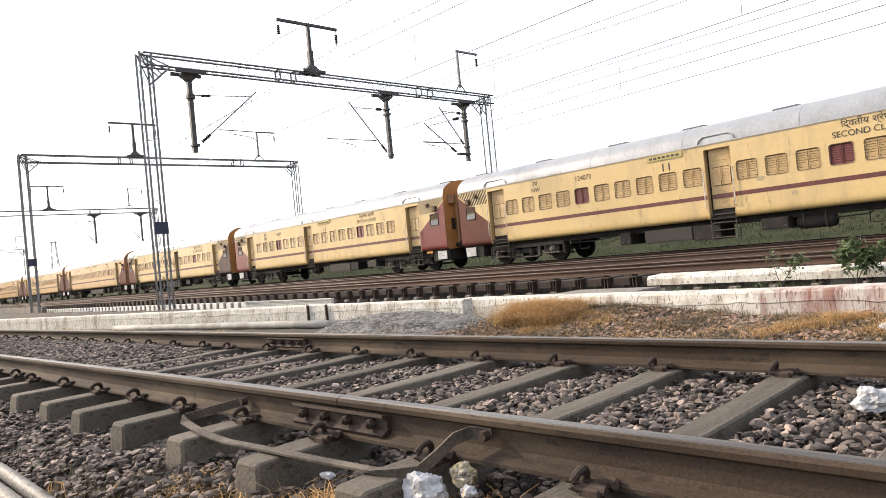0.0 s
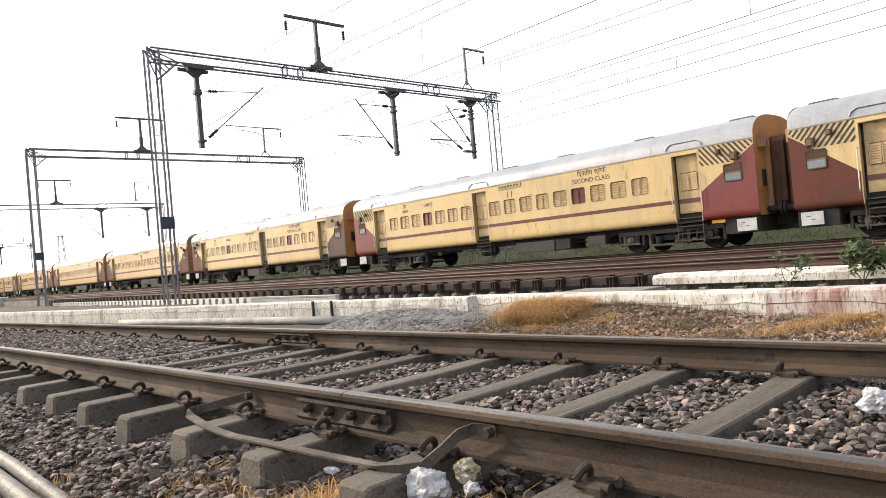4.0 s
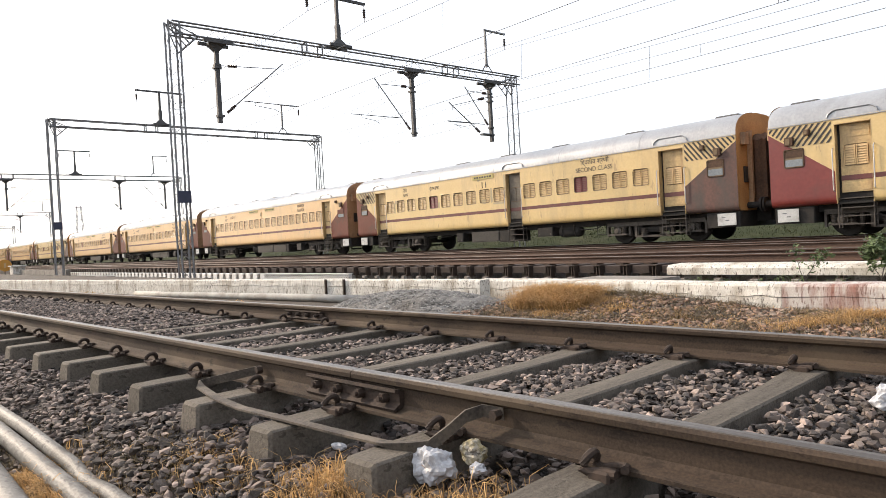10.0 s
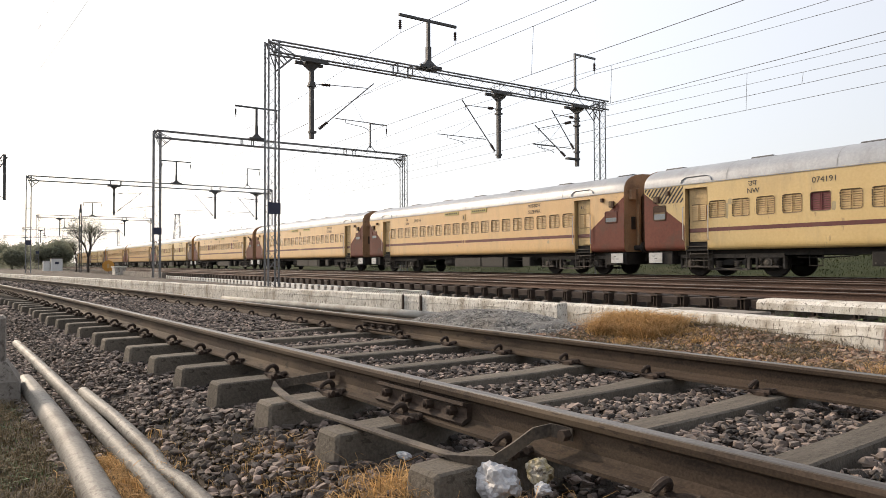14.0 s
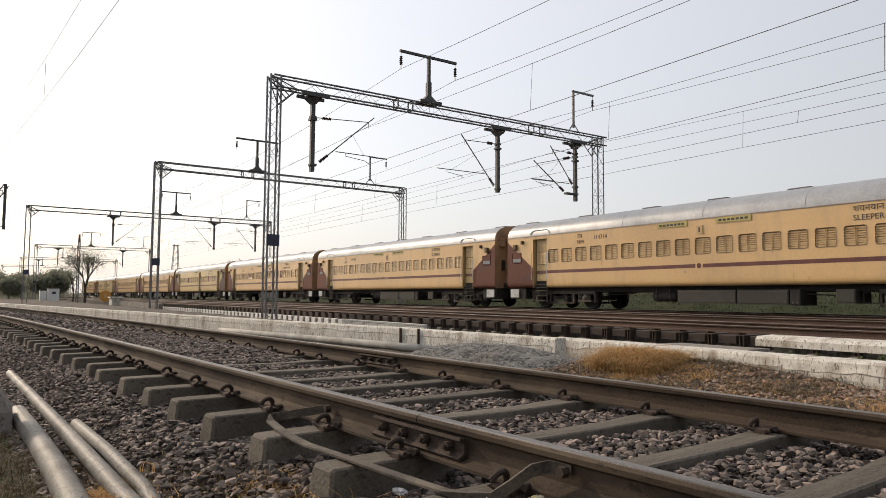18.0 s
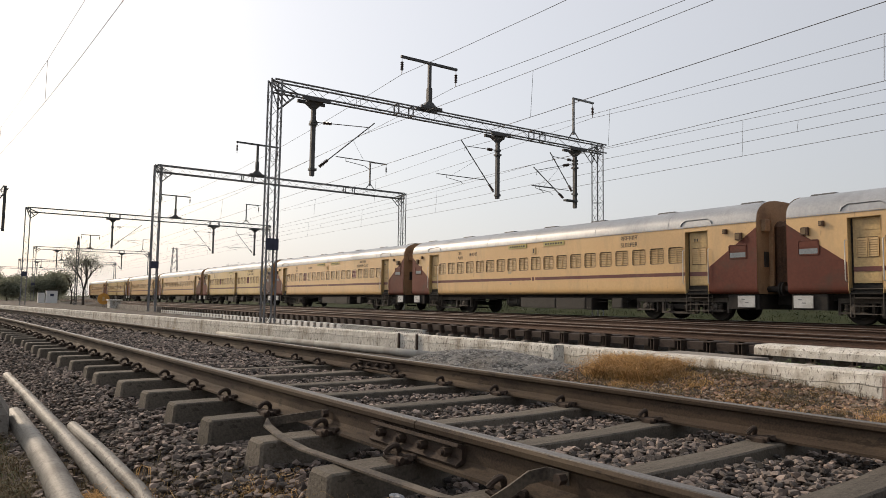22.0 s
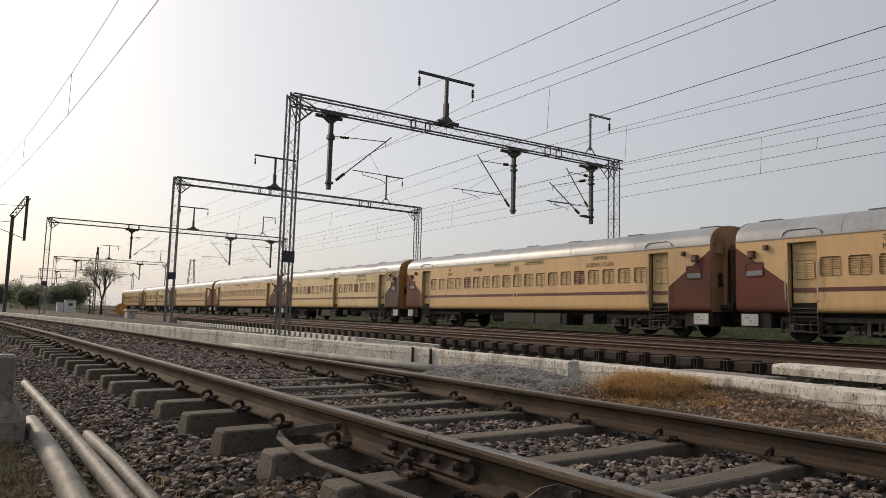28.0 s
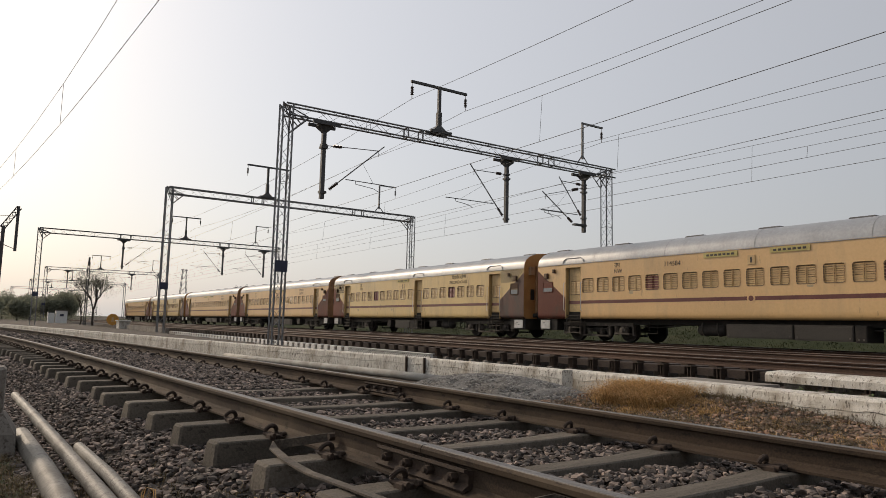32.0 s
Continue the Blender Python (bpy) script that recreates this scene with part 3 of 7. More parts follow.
def build_ground():
    xs = [-1500, -700, -350] + [-200 + 5 * i for i in range(28)] + [-60 + 1.0 * i for i in range(48)] + [-12 + 0.25 * i for i in range(80)] + [8, 10, 14, 20, 40, 80, 150, 400, 1500]
    ys = [-1500, -500, -150, -50, -20, -10, -6] + [-4 + 0.1 * i for i in range(90)] + [5 + 0.5 * i for i in range(60)] + [36, 45, 60, 90, 150, 300, 700, 1500]
    verts, faces = [], []
    for x in xs:
        for y in ys:
            yy = y + (bend(x) if abs(x) < 130 else bend(-130) * (x < 0))
            z = ground_height(max(-130, x), yy) if abs(y) < 200 else (bank(60) if y > 0 else -0.55)
            verts.append((x, yy, z + 0.015 * noise.noise((x * 2.0, y * 2.0, 0))))
    ny = len(ys)
    for i in range(len(xs) - 1):
        for j in range(ny - 1):
            faces.append((i * ny + j, (i + 1) * ny + j, (i + 1) * ny + j + 1, i * ny + j + 1))
    g = joined("ground", verts, faces, M["ground"])
    g.data.materials.append(M["bed"])
    g.data.materials.append(M["grass"])
    for p in g.data.polygons:
        c = p.center
        yl = c.y - bend(max(-130, c.x))
        vf = c.x * 0.0578 + c.y * 0.998
        if -0.75 < yl < 2.7 or 14.0 < vf < 24.5:
            p.material_index = 1
        elif vf > 24.5:
            p.material_index = 2
    return tagged(g, "dry brown trackside earth with ballast beds", "ground", kind="structure")


GROUND = build_ground()

# ---- near track ----
NEAR_RAILS = "rails of the near track"
near_label = "rusty steel rail with a worn bright head on concrete sleepers"
rail_piece("rail", 0.0, 1.165, 16, near_pt, near_label, NEAR_RAILS, M["rail_side"])
rail_piece("rail", 0.0, -170, 1.160, near_pt, near_label, NEAR_RAILS, M["rail_side"])
rail_piece("rail", 1.748, -1.98, 16, near_pt, near_label, NEAR_RAILS, M["rail_side"])
rail_piece("rail", 1.748, -170, -1.985, near_pt, near_label, NEAR_RAILS, M["rail_side"])


def sleeper_mesh():
    bm = bmesh.new()
    rings = []
    # length along y, tapered section, slightly lower in the middle
    for y, top, hw in ((-0.432, -0.190, 0.060), (-0.418, -0.178, 0.070), (-0.22, -0.174, 0.076), (0.22, -0.174, 0.076), (0.5, -0.183, 0.064), (1.25, -0.183, 0.064), (1.52, -0.174, 0.076), (1.97, -0.174, 0.076), (2.175, -0.178, 0.070), (2.19, -0.190, 0.060)):
        out = -0.022 if y < -0.4 else (0.022 if y > 2.1 else 0.0)
        rings.append([(-hw - 0.026, y + out, -0.40), (hw + 0.026, y + out, -0.40), (hw + 0.003, y, top - 0.007), (hw - 0.006, y, top), (-hw + 0.006, y, top), (-hw - 0.003, y, top - 0.007)])
    sweep(bm, rings)
    return bm


def clip_mesh():
    """Elastic rail clip: a bent bar arching up from its cast insert to the rail foot, which lies toward +y."""
    bm = bmesh.new()
    pts = [(0.052, -0.022, 0.016), (0.0, -0.024, 0.016), (-0.030, -0.032, 0.014)]
    for i in range(11):
        a = math.pi * (i / 10)
        pts.append((-0.044 + 0.016 * math.sin(a), -0.004 - 0.033 * math.cos(a), 0.020 + 0.038 * math.sin(a)))
    pts += [(-0.022, 0.036, 0.008), (0.020, 0.044, 0.018), (0.050, 0.036, 0.022), (0.058, 0.012, 0.022)]
    tube(bm, pts, 0.0122, 8)
    box(bm, -0.026, 0.040, -0.040, -0.004, -0.006, 0.022, 0.006)
    box(bm, -0.024, 0.030, 0.0, 0.045, -0.006, 0.014, 0.004)
    return bm


sleeper0 = thing("concrete_sleeper", "weathered grey concrete sleeper under the near rails", "sleeper", group="sleepers of the near track")
part("sleeper_body", sleeper_mesh(), M["sleeper"], sleeper0)
clip0 = part("rail_clip", clip_mesh(), M["rust"], sleeper0, "rusty bent spring clip")
clip0.matrix_basis = pose(0.05, -0.112, -0.172)
share("rail_clip", clip0, sleeper0, pose(0.03, 0.112, -0.172, 0, 0, 180))
share("rail_clip", clip0, sleeper0, pose(-0.02, 1.748 - 0.112, -0.172))
share("rail_clip", clip0, sleeper0, pose(0.05, 1.748 + 0.112, -0.172, 0, 0, 180))
SLEEPER_X = [2.335, 1.735, 1.135, 0.48, -0.16, -0.80, -1.42, -2.11, -2.81, -3.39, -4.10] + [-4.10 - 0.622 * i for i in range(1, 89)] + [2.335 + 0.622 * i for i in range(1, 22)]
for i, sx in enumerate(SLEEPER_X):
    m = Matrix.Translation((sx, bend(sx), SINK)) @ pose(0, 0, 0, math.degrees(CANT), 0, math.degrees(math.atan(-BEND * min(sx, 0))) + (1.6 if sx < 2 else 0.5) + random.uniform(-0.8, 0.8)) @ Matrix.Translation((0, random.uniform(-0.02, 0.02), random.uniform(-0.004, 0.0)))
    if i == 0:
        sleeper0.matrix_basis = m
    else:
        copy_thing(sleeper0, m)


def fishplate(x, y, side):
    ob = thing("fishplate", "rusty bolted joint bar on the rail web", "joint bar", Matrix.Translation((x, bend(x), SINK)) @ pose(0, 0, 0, math.degrees(CANT)))
    bm = bmesh.new()
    s = side
    prof = [(y + s * 0.008, -0.138), (y + s * 0.050, -0.152), (y + s * 0.058, -0.142), (y + s * 0.030, -0.126), (y + s * 0.030, -0.090), (y + s * 0.052, -0.080), (y + s * 0.050, -0.068), (y + s * 0.008, -0.078)]
    sweep(bm, [[(-0.30, a, b) for a, b in prof], [(0.30, a, b) for a, b in prof]])
    part("bar", bm, M["rust"], ob)
    bb = bmesh.new()
    rod(bb, (0, y + s * 0.025, 0), (0, y + s * 0.062, 0), 0.019, 6)
    rod(bb, (0, y + s * 0.06, 0), (0, y + s * 0.075, 0), 0.011, 8)
    b0 = part("bolt", bb, M["rust"], ob)
    b0.matrix_basis = Matrix.Translation((-0.225, 0, -0.108))
    for bx in (-0.075, 0.075, 0.225):
        share("bolt", b0, ob, Matrix.Translation((bx, 0, -0.108)))


fishplate(1.163, 0.0, -1)
fishplate(-1.983, 1.748, -1)

# ---- ballast stones ----
def stones(name, count, region, size, label, seed, lift=0.0, material="stone"):
    rng = np.random.default_rng(seed)
    shapes = []
    for k in range(18):
        bm = bmesh.new()
        for _ in range(14):
            d = rng.normal(size=3)
            d /= np.linalg.norm(d)
            bm.verts.new(d / max(abs(d)) ** 0.6 * rng.uniform(0.72, 1.0))
        hull = bmesh.ops.convex_hull(bm, input=bm.verts)
        bmesh.ops.delete(bm, geom=list({v for v in hull["geom_interior"] if isinstance(v, bmesh.types.BMVert)}), context="VERTS")
        bmesh.ops.triangulate(bm, faces=bm.faces)
        bm.verts.index_update()
        shapes.append((np.array([v.co[:] for v in bm.verts]), np.array([[v.index for v in f.verts] for f in bm.faces])))
        bm.free()
    V, F = [], []
    n = 0
    for i in range(count):
        x, y, z = region(rng)
        base, fac = shapes[rng.integers(18)]
        s = base * np.array([1.0, rng.uniform(0.55, 0.95), rng.uniform(0.40, 0.70)]) * size * rng.uniform(0.5, 1.3)
        a, t = rng.uniform(0, 6.283), rng.uniform(-0.38, 0.38)
        ca, sa, ct, st = math.cos(a), math.sin(a), math.cos(t), math.sin(t)
        r = np.array([[ca, -sa * ct, sa * st], [sa, ca * ct, -ca * st], [0, st, ct]])
        V.append(s @ r.T + np.array([x, y, z + lift]))
        F.append(fac + n)
        n += len(base)
    V, F = np.concatenate(V), np.concatenate(F)
    me = bpy.data.meshes.new(name)
    me.vertices.add(len(V))
    me.vertices.foreach_set("co", V.ravel())
    me.loops.add(F.size)
    me.loops.foreach_set("vertex_index", F.ravel().astype(np.int32))
    me.polygons.add(len(F))
    me.polygons.foreach_set("loop_start", np.arange(0, F.size, 3, dtype=np.int32))
    me.update()
    me.shade_flat()
    me.materials.append(M[material])
    return tagged(new(name, me), label, "ballast", kind="stuff")


SLX = sorted(SLEEPER_X)


def bed_level(x, yl):
    if -0.45 < yl < 2.2:
        heap = 0.085 * min(1, max(0, (yl + 0.05) / 0.40)) * (0.75 + 0.25 * min(1, max(0, (1.62 - yl) / 0.25)))
        filled = 0.062 * min(1, max(0, (-2.4 - x) / 1.8)) * min(1, max(0, (yl - 0.05) / 0.2)) * min(1, max(0, (1.75 - yl) / 0.15))
        return -0.318 + heap * 0.9 + filled + CANT * yl + 0.022 * noise.noise((x * 1.3, yl * 1.3, 3))
    return ground_height(x, yl + bend(x)) + 0.02


def region_near(rng):
    while True:
        x = rng.uniform(-9.0, 5.5) if rng.random() < 0.94 else rng.uniform(5.5, 14.0)
        yl = rng.uniform(-1.12, 3.0)
        if -0.5 < yl < 2.25:
            i = np.searchsorted(SLX, x)
            d = min(abs(x - SLX[k]) for k in (max(0, i - 1), min(len(SLX) - 1, i)))
            if d < 0.080 and not (x < -3.2 and 0.1 < yl < 1.65):
                continue
        if yl < -0.72 and x > -1.6 and rng.random() < 0.35 + 0.25 * min(1, (x + 1.6) / 2):
            continue
        return x, yl + bend(x), bed_level(x, yl) + rng.uniform(-0.012, 0.016)


def region_mid(rng):
    x = -9.0 - 45.0 * rng.random() ** 1.5
    yl = rng.uniform(-1.2, 3.0)
    return x, yl + bend(x), bed_level(x, yl) + rng.uniform(-0.02, 0.02)


stones("ballast_stones", 70000, region_near, 0.0238, "loose grey-brown crushed stone ballast between the sleepers", 3)
stones("ballast_stones", 15000, region_mid, 0.048, "crushed stone ballast along the near track", 4)


# the nearest stones lie loose, one by one
def loose_stones():
    rng = np.random.default_rng(77)
    meshes = []
    for k in range(14):
        bm = bmesh.new()
        for _ in range(14):
            d = rng.normal(size=3)
            d /= np.linalg.norm(d)
            bm.verts.new(d / max(abs(d)) ** 0.6 * rng.uniform(0.72, 1.0))
        hull = bmesh.ops.convex_hull(bm, input=bm.verts)
        bmesh.ops.delete(bm, geom=list({v for v in hull["geom_interior"] if isinstance(v, bmesh.types.BMVert)}), context="VERTS")
        me = bpy.data.meshes.new("ballast_stone")
        bm.to_mesh(me)
        bm.free()
        me.shade_flat()
        me.materials.append(M["loose_stone"])
        meshes.append(me)
    made = 0
    while made < 300:
        x, yl = rng.uniform(0.0, 3.4), rng.uniform(-0.70, 1.55)
        d = min(abs(x - sx) for sx in SLX)
        if (-0.5 < yl < 2.25 and d < 0.125) or abs(yl) < 0.10 or (-0.34 < yl < -0.10 and rng.random() < 0.7):
            continue
        s = 0.027 * rng.uniform(0.6, 1.25)
        ob = new("ballast_stone", meshes[made % 14])
        ob.parent = GROUND
        ob.matrix_basis = Matrix.Translation((x, yl, bed_level(x, yl) + 0.016)) @ pose(0, 0, 0, rng.uniform(-18, 18), rng.uniform(-18, 18), rng.uniform(0, 360)) @ Matrix.Diagonal((s, s * rng.uniform(0.6, 0.95), s * rng.uniform(0.45, 0.75), 1))
        made += 1


loose_stones()

# ---- yard: pit line on pedestals, two ballasted tracks behind it ----
PIT_V, MID_V, TRAIN_V, BACK_V = 11.77, 16.3, 20.857, 25.5
RZ = -0.05


def yard_pt(dz):
    return lambda x, y, z: far(x, y, z + RZ + dz)


for name, v, dz, lab in (("pit line", PIT_V, -0.03, "brown rusty rail on steel sleepers over pit pedestals"), ("middle line", MID_V, 0.0, "brown rusty rail of the middle yard track"), ("train line", TRAIN_V, 0.0, "brown rail under the standing yard train")):
    for s in (-0.874, 0.874):
        rail_piece("rail", v + s, -230, 40, yard_pt(dz), lab.replace("standing yard ", "moving "), "rails of the " + name, M["far_rust"], 90)


def yard_sleepers(v, label, group):
    s0 = thing("concrete_sleeper", label, "sleeper", group=group)
    bm = bmesh.new()
    box(bm, -0.12, 0.12, -1.375, 1.375, -0.32, -0.175, 0.02)
    part("sleeper_body", bm, M["sleeper"], s0)
    for i in range(75):
        m = FAR @ Matrix.Translation((6 - 0.65 * i, v, RZ))
        if i:
            copy_thing(s0, m)
        else:
            s0.matrix_basis = m


yard_sleepers(MID_V, "dark dusty concrete sleeper of the middle yard track", "sleepers of the middle track")
yard_sleepers(TRAIN_V, "dark dusty concrete sleeper under the train", "sleepers of the train track")

# pit line: channel sleepers, white pedestals, riveted edge girder
def pit_support(white):
    """Cross sleeper with stiffeners; the outer stretch stands on whitewashed pedestals."""
    ob = thing("pit_support", "dark steel cross sleeper on a white pit pedestal" if white else "dark steel cross sleeper with rusty stiffeners", "track support", group="pit line supports")
    bm = bmesh.new()
    box(bm, -0.20, 0.20, -1.25, 1.25, -0.36, -0.205, 0.012)
    part("cross_sleeper", bm, M["pit_steel"], ob)
    for y in (-0.874, 0.874):
        bm = bmesh.new()
        box(bm, -0.09, 0.09, y - 0.12, y + 0.12, -0.208, -0.17)
        part("bearing_plate", bm, M["rust"], ob)
    bm = bmesh.new()
    for x in (0.29, 0.36):
        box(bm, x, x + 0.022, -1.30, -1.16, -0.44, -0.21)
    box(bm, 0.26, 0.41, -1.33, -1.14, -0.21, -0.19)
    box(bm, 0.25, 0.42, -1.34, -1.14, -0.455, -0.435)
    part("stiffener", bm, M["rust"], ob, "rusty upright stiffener pair")
    bm = bmesh.new()
    box(bm, 0.26, 0.40, -1.42, -1.30, -0.53, -0.45, 0.01)
    part("foot_block", bm, M["concrete"], ob, "small grey concrete foot block")
    bm = bmesh.new()
    if white:
        box(bm, -0.21, 0.21, -1.40, -1.02, -0.98, -0.40, 0.02)
    else:
        box(bm, -0.18, 0.18, -0.95, -0.55, -0.75, -0.36, 0.02)
    part("pedestal", bm, M["pit_white"] if white else M["old_concrete"], ob, "whitewashed concrete pedestal" if white else "dark concrete pedestal")
    return ob


pit_plain, pit_tall = pit_support(False), pit_support(True)
for i in range(110):
    u = 3.0 - 0.68 * i
    src = pit_tall if u < -19.5 else pit_plain
    m = FAR @ Matrix.Translation((u, PIT_V, RZ - 0.03))
    if u == 3.0 or -20.2 < u < -19.5:
        src.matrix_basis = m
    else:
        copy_thing(src, m)

girder0 = thing("pit_edge_girder", "whitewashed steel edge girder with rows of bolt heads", "girder", group="pit edge girders")
bm = bmesh.new()
box(bm, -1.0, 1.0, -0.05, 0.05, -0.70, -0.50)
box(bm, -1.0, 1.0, -0.09, 0.09, -0.50, -0.485)
part("web_plate", bm, M["pit_white"], girder0)
bm = bmesh.new()
for i in range(14):
    for z in (-0.555, -0.60, -0.645):
        rod(bm, (-0.93 + 0.143 * i + (0.07 if z == -0.60 else 0), -0.066, z), (-0.93 + 0.143 * i + (0.07 if z == -0.60 else 0), -0.05, z), 0.016, 6)
tagged(part("rivet_strip", bm, M["rust"], girder0, "rows of small rusty bolt heads"), kind="stuff")
for i in range(3):
    m = FAR @ Matrix.Translation((-16.0 - 2.03 * i, 10.30, 0.02))
    if i:
        copy_thing(girder0, m)
    else:
        girder0.matrix_basis = m


# ---- whitewashed boundary wall ----
def wall_line(x):
    """Front face of the wall."""
    pts = ((-140, -11.0), (-90, -2.6), (-48.5, 2.03), (-26, 3.75), (-18.2, 4.24), (-11.6, 4.72), (-6.4, 5.18), (-3.17, 5.295), (14, 4.3))
    for (a, ya), (b, yb) in zip(pts, pts[1:]):
        if a <= x <= b:
            t = (x - a) / (b - a)
            return ya + (yb - ya) * t
    return pts[-1][1]


def low_line(x):
    """Front face of the low wall, set back from the long one where the two meet."""
    return wall_line(x) + 0.34 * min(1, max(0, (0.9 - x) / 3.8))


def low_top(x):
    return -0.162 + 0.005 * (x + 2.97) if x < 0.2 else -0.146 + 0.010 * (x - 0.2)


def wall_run(name, xs, z0, ztop, depth, label, material, jag=0.012):
    bm = bmesh.new()
    rings = []
    for x in xs:
        y = low_line(x) if ztop is None else wall_line(x)
        zt = (low_top(x) if ztop is None else ztop) + 0.010 * noise.noise((x * 0.8, 1, 5))
        zc = zt - 0.115 + 0.030 * noise.noise((x * 1.7, 2, 8)) + 0.024 * noise.noise((x * 6.0, 2, 8))
        cut = 0.03 * min(1, max(0, x - 0.2)) * min(1, max(0.0, 0.25 + 1.8 * noise.noise((x * 1.6, 5, 2)))) if ztop is None else 0.0
        rows = [(y + 0.006 * noise.noise((x * 3, 9, 1)), z0), (y + jag * noise.noise((x * 2.2, 3, 1)), zc - 0.006), (y + cut, zc - 0.002), (y - 0.006 + jag * noise.noise((x * 2.2, 3, 1)), zc + 0.003), (y + jag * noise.noise((x * 2.2, 6, 1)), zt - 0.06), (y + 0.004, zt - 0.02), (y + 0.02, zt), (y + depth, zt), (y + depth, z0)]
        rings.append([(x, a, b) for a, b in rows])
    sweep(bm, rings)
    return tagged(part(name, bm, material), label, "wall", kind="structure")


wall_run("wall_high", [-140 + 4 * i for i in range(23)] + [-48 + 1.0 * i for i in range(36)] + [-12 + 0.15 * i for i in range(59)] + [-3.17], -0.62, -0.138, 0.21, "long low whitewashed masonry wall with flaking plaster", M["white_wall"])
wall_run("wall_low", [-3.641 + 0.075 * i for i in range(62)] + [0.95], -0.62, None, 0.34, "cracked low whitewashed wall with flaking plaster", M["white_wall"])
wall_run("wall_low_red", [0.952 + 0.07 * i for i in range(21)], -0.62, None, 0.34, "low whitewashed wall section with peeling reddish patches", M["red_wall"])
wall_run("wall_low_right", [2.358 + 0.1 * i for i in range(40)] + [6.4 + 0.4 * i for i in range(20)], -0.62, None, 0.34, "low whitewashed wall with flaking plaster", M["white_wall"])

# paved strip behind the low wall
bm = bmesh.new()
sweep(bm, [[(x, low_line(x) + 0.342, -0.62), (x, low_line(x) + 0.342, -0.31 - 0.15 * (x > -2)), (x, wall_line(x) + 3.6, -0.35 - 0.12 * (x > -2)), (x, wall_line(x) + 3.6, -0.62)] for x in (-3.6, -2.02, -1.98, 1, 6, 14)])
tagged(part("pavement", bm, M["concrete"]), "dusty concrete strip beside the pit line", "pavement", kind="structure")

# long white concrete beam lying behind the wall
bm = bmesh.new()
sweep(bm, [[(x, y0 + a, b) for a, b in ((0, -0.182), (0.0, -0.098), (0.05, -0.058), (0.42, -0.05), (0.47, -0.182))] for x, y0 in ((-1.20, 6.90), (-1.16, 6.895), (2, 6.70), (6.4, 6.42), (12, 6.08))])
beam = tagged(part("concrete_beam", bm, M["white_wall"]), "long whitewashed precast concrete beam lying on bearers", "concrete beam")
for bx in (-0.85, 1.2, 3.4, 5.8, 9.0):
    bm = bmesh.new()
    by = 6.88 - 0.063 * (bx + 1.2)
    box(bm, bx - 0.12, bx + 0.12, by + 0.06, by + 0.42, -0.46, -0.180, 0.01)
    part("bearer", bm, M["old_concrete"], beam, "dark concrete bearer block")

# two rusty angle posts let into the wall
for px in (-6.75, -6.25):
    bm = bmesh.new()
    y = wall_line(px) - 0.02
    box(bm, px - 0.016, px + 0.016, y - 0.015, y + 0.02, -0.52, -0.13)
    tagged(part("wall_post", bm, M["rust"]), "short rusty steel post set in the whitewashed wall", "post", "posts in the wall")

# grey pipe along the wall foot
bm = bmesh.new()
tube(bm, [(-14.0, 4.42, -0.46), (-12.0, 4.50, -0.45), (-9.0, 4.72, -0.44), (-6.9, 4.86, -0.43), (-5.4, 4.92, -0.43)], 0.066, 12)
tagged(part("ground_pipe", bm, M["cement_pipe"], smooth=True), "grey cement pipe lying along the wall foot", "pipe")

# pipes beside the camera
def lying_pipe(pts, r, label):
    bm = bmesh.new()
    tube(bm, pts, r, 14)
    return tagged(part("lying_pipe", bm, M["pipe"], smooth=True), label, "pipe", "pipes beside the track")


lying_pipe([(-5.9, -0.80, -0.49), (-4, -0.805, -0.49), (-1.75, -0.825, -0.49), (0.11, -0.855, -0.49), (4, -0.92, -0.49)], 0.046, "dirty whitewashed pipe lying in the dry grass")
lying_pipe([(-3.05, -0.985, -0.53), (-1.6, -0.990, -0.53), (-0.8, -1.005, -0.53), (0.2, -1.045, -0.53), (4, -1.19, -0.53)], 0.068, "thick dirty whitewashed pipe lying in the dry grass")
lying_pipe([(-1.80, -0.765, -0.448), (-0.85, -0.762, -0.448), (0.05, -0.776, -0.458), (0.30, -0.778, -0.490), (0.55, -0.780, -0.468), (3.5, -0.82, -0.48)], 0.036, "thin dusty pipe half sunk in the ballast")

# weathered concrete post with a wider foot
post = thing("concrete_post", "short weathered grey concrete post with a wider foot", "post", Matrix.Translation((-2.6, -1.265, 0)) @ pose(0, 0, 0, 0, 0, -6))
bm = bmesh.new()
box(bm, -0.11, 0.11, -0.11, 0.11, -0.30, 0.05, 0.02)
part("shaft", bm, M["concrete"], post)
bm = bmesh.new()
sweep(bm, [[(-0.22, -0.24, -0.72), (0.22, -0.24, -0.72), (0.22, 0.22, -0.72), (-0.22, 0.22, -0.72)], [(-0.20, -0.22, -0.42), (0.20, -0.22, -0.42), (0.20, 0.20, -0.42), (-0.20, 0.20, -0.42)], [(-0.12, -0.12, -0.28), (0.12, -0.12, -0.28), (0.12, 0.12, -0.28), (-0.12, 0.12, -0.28)]])
part("foot", bm, M["concrete"], post)


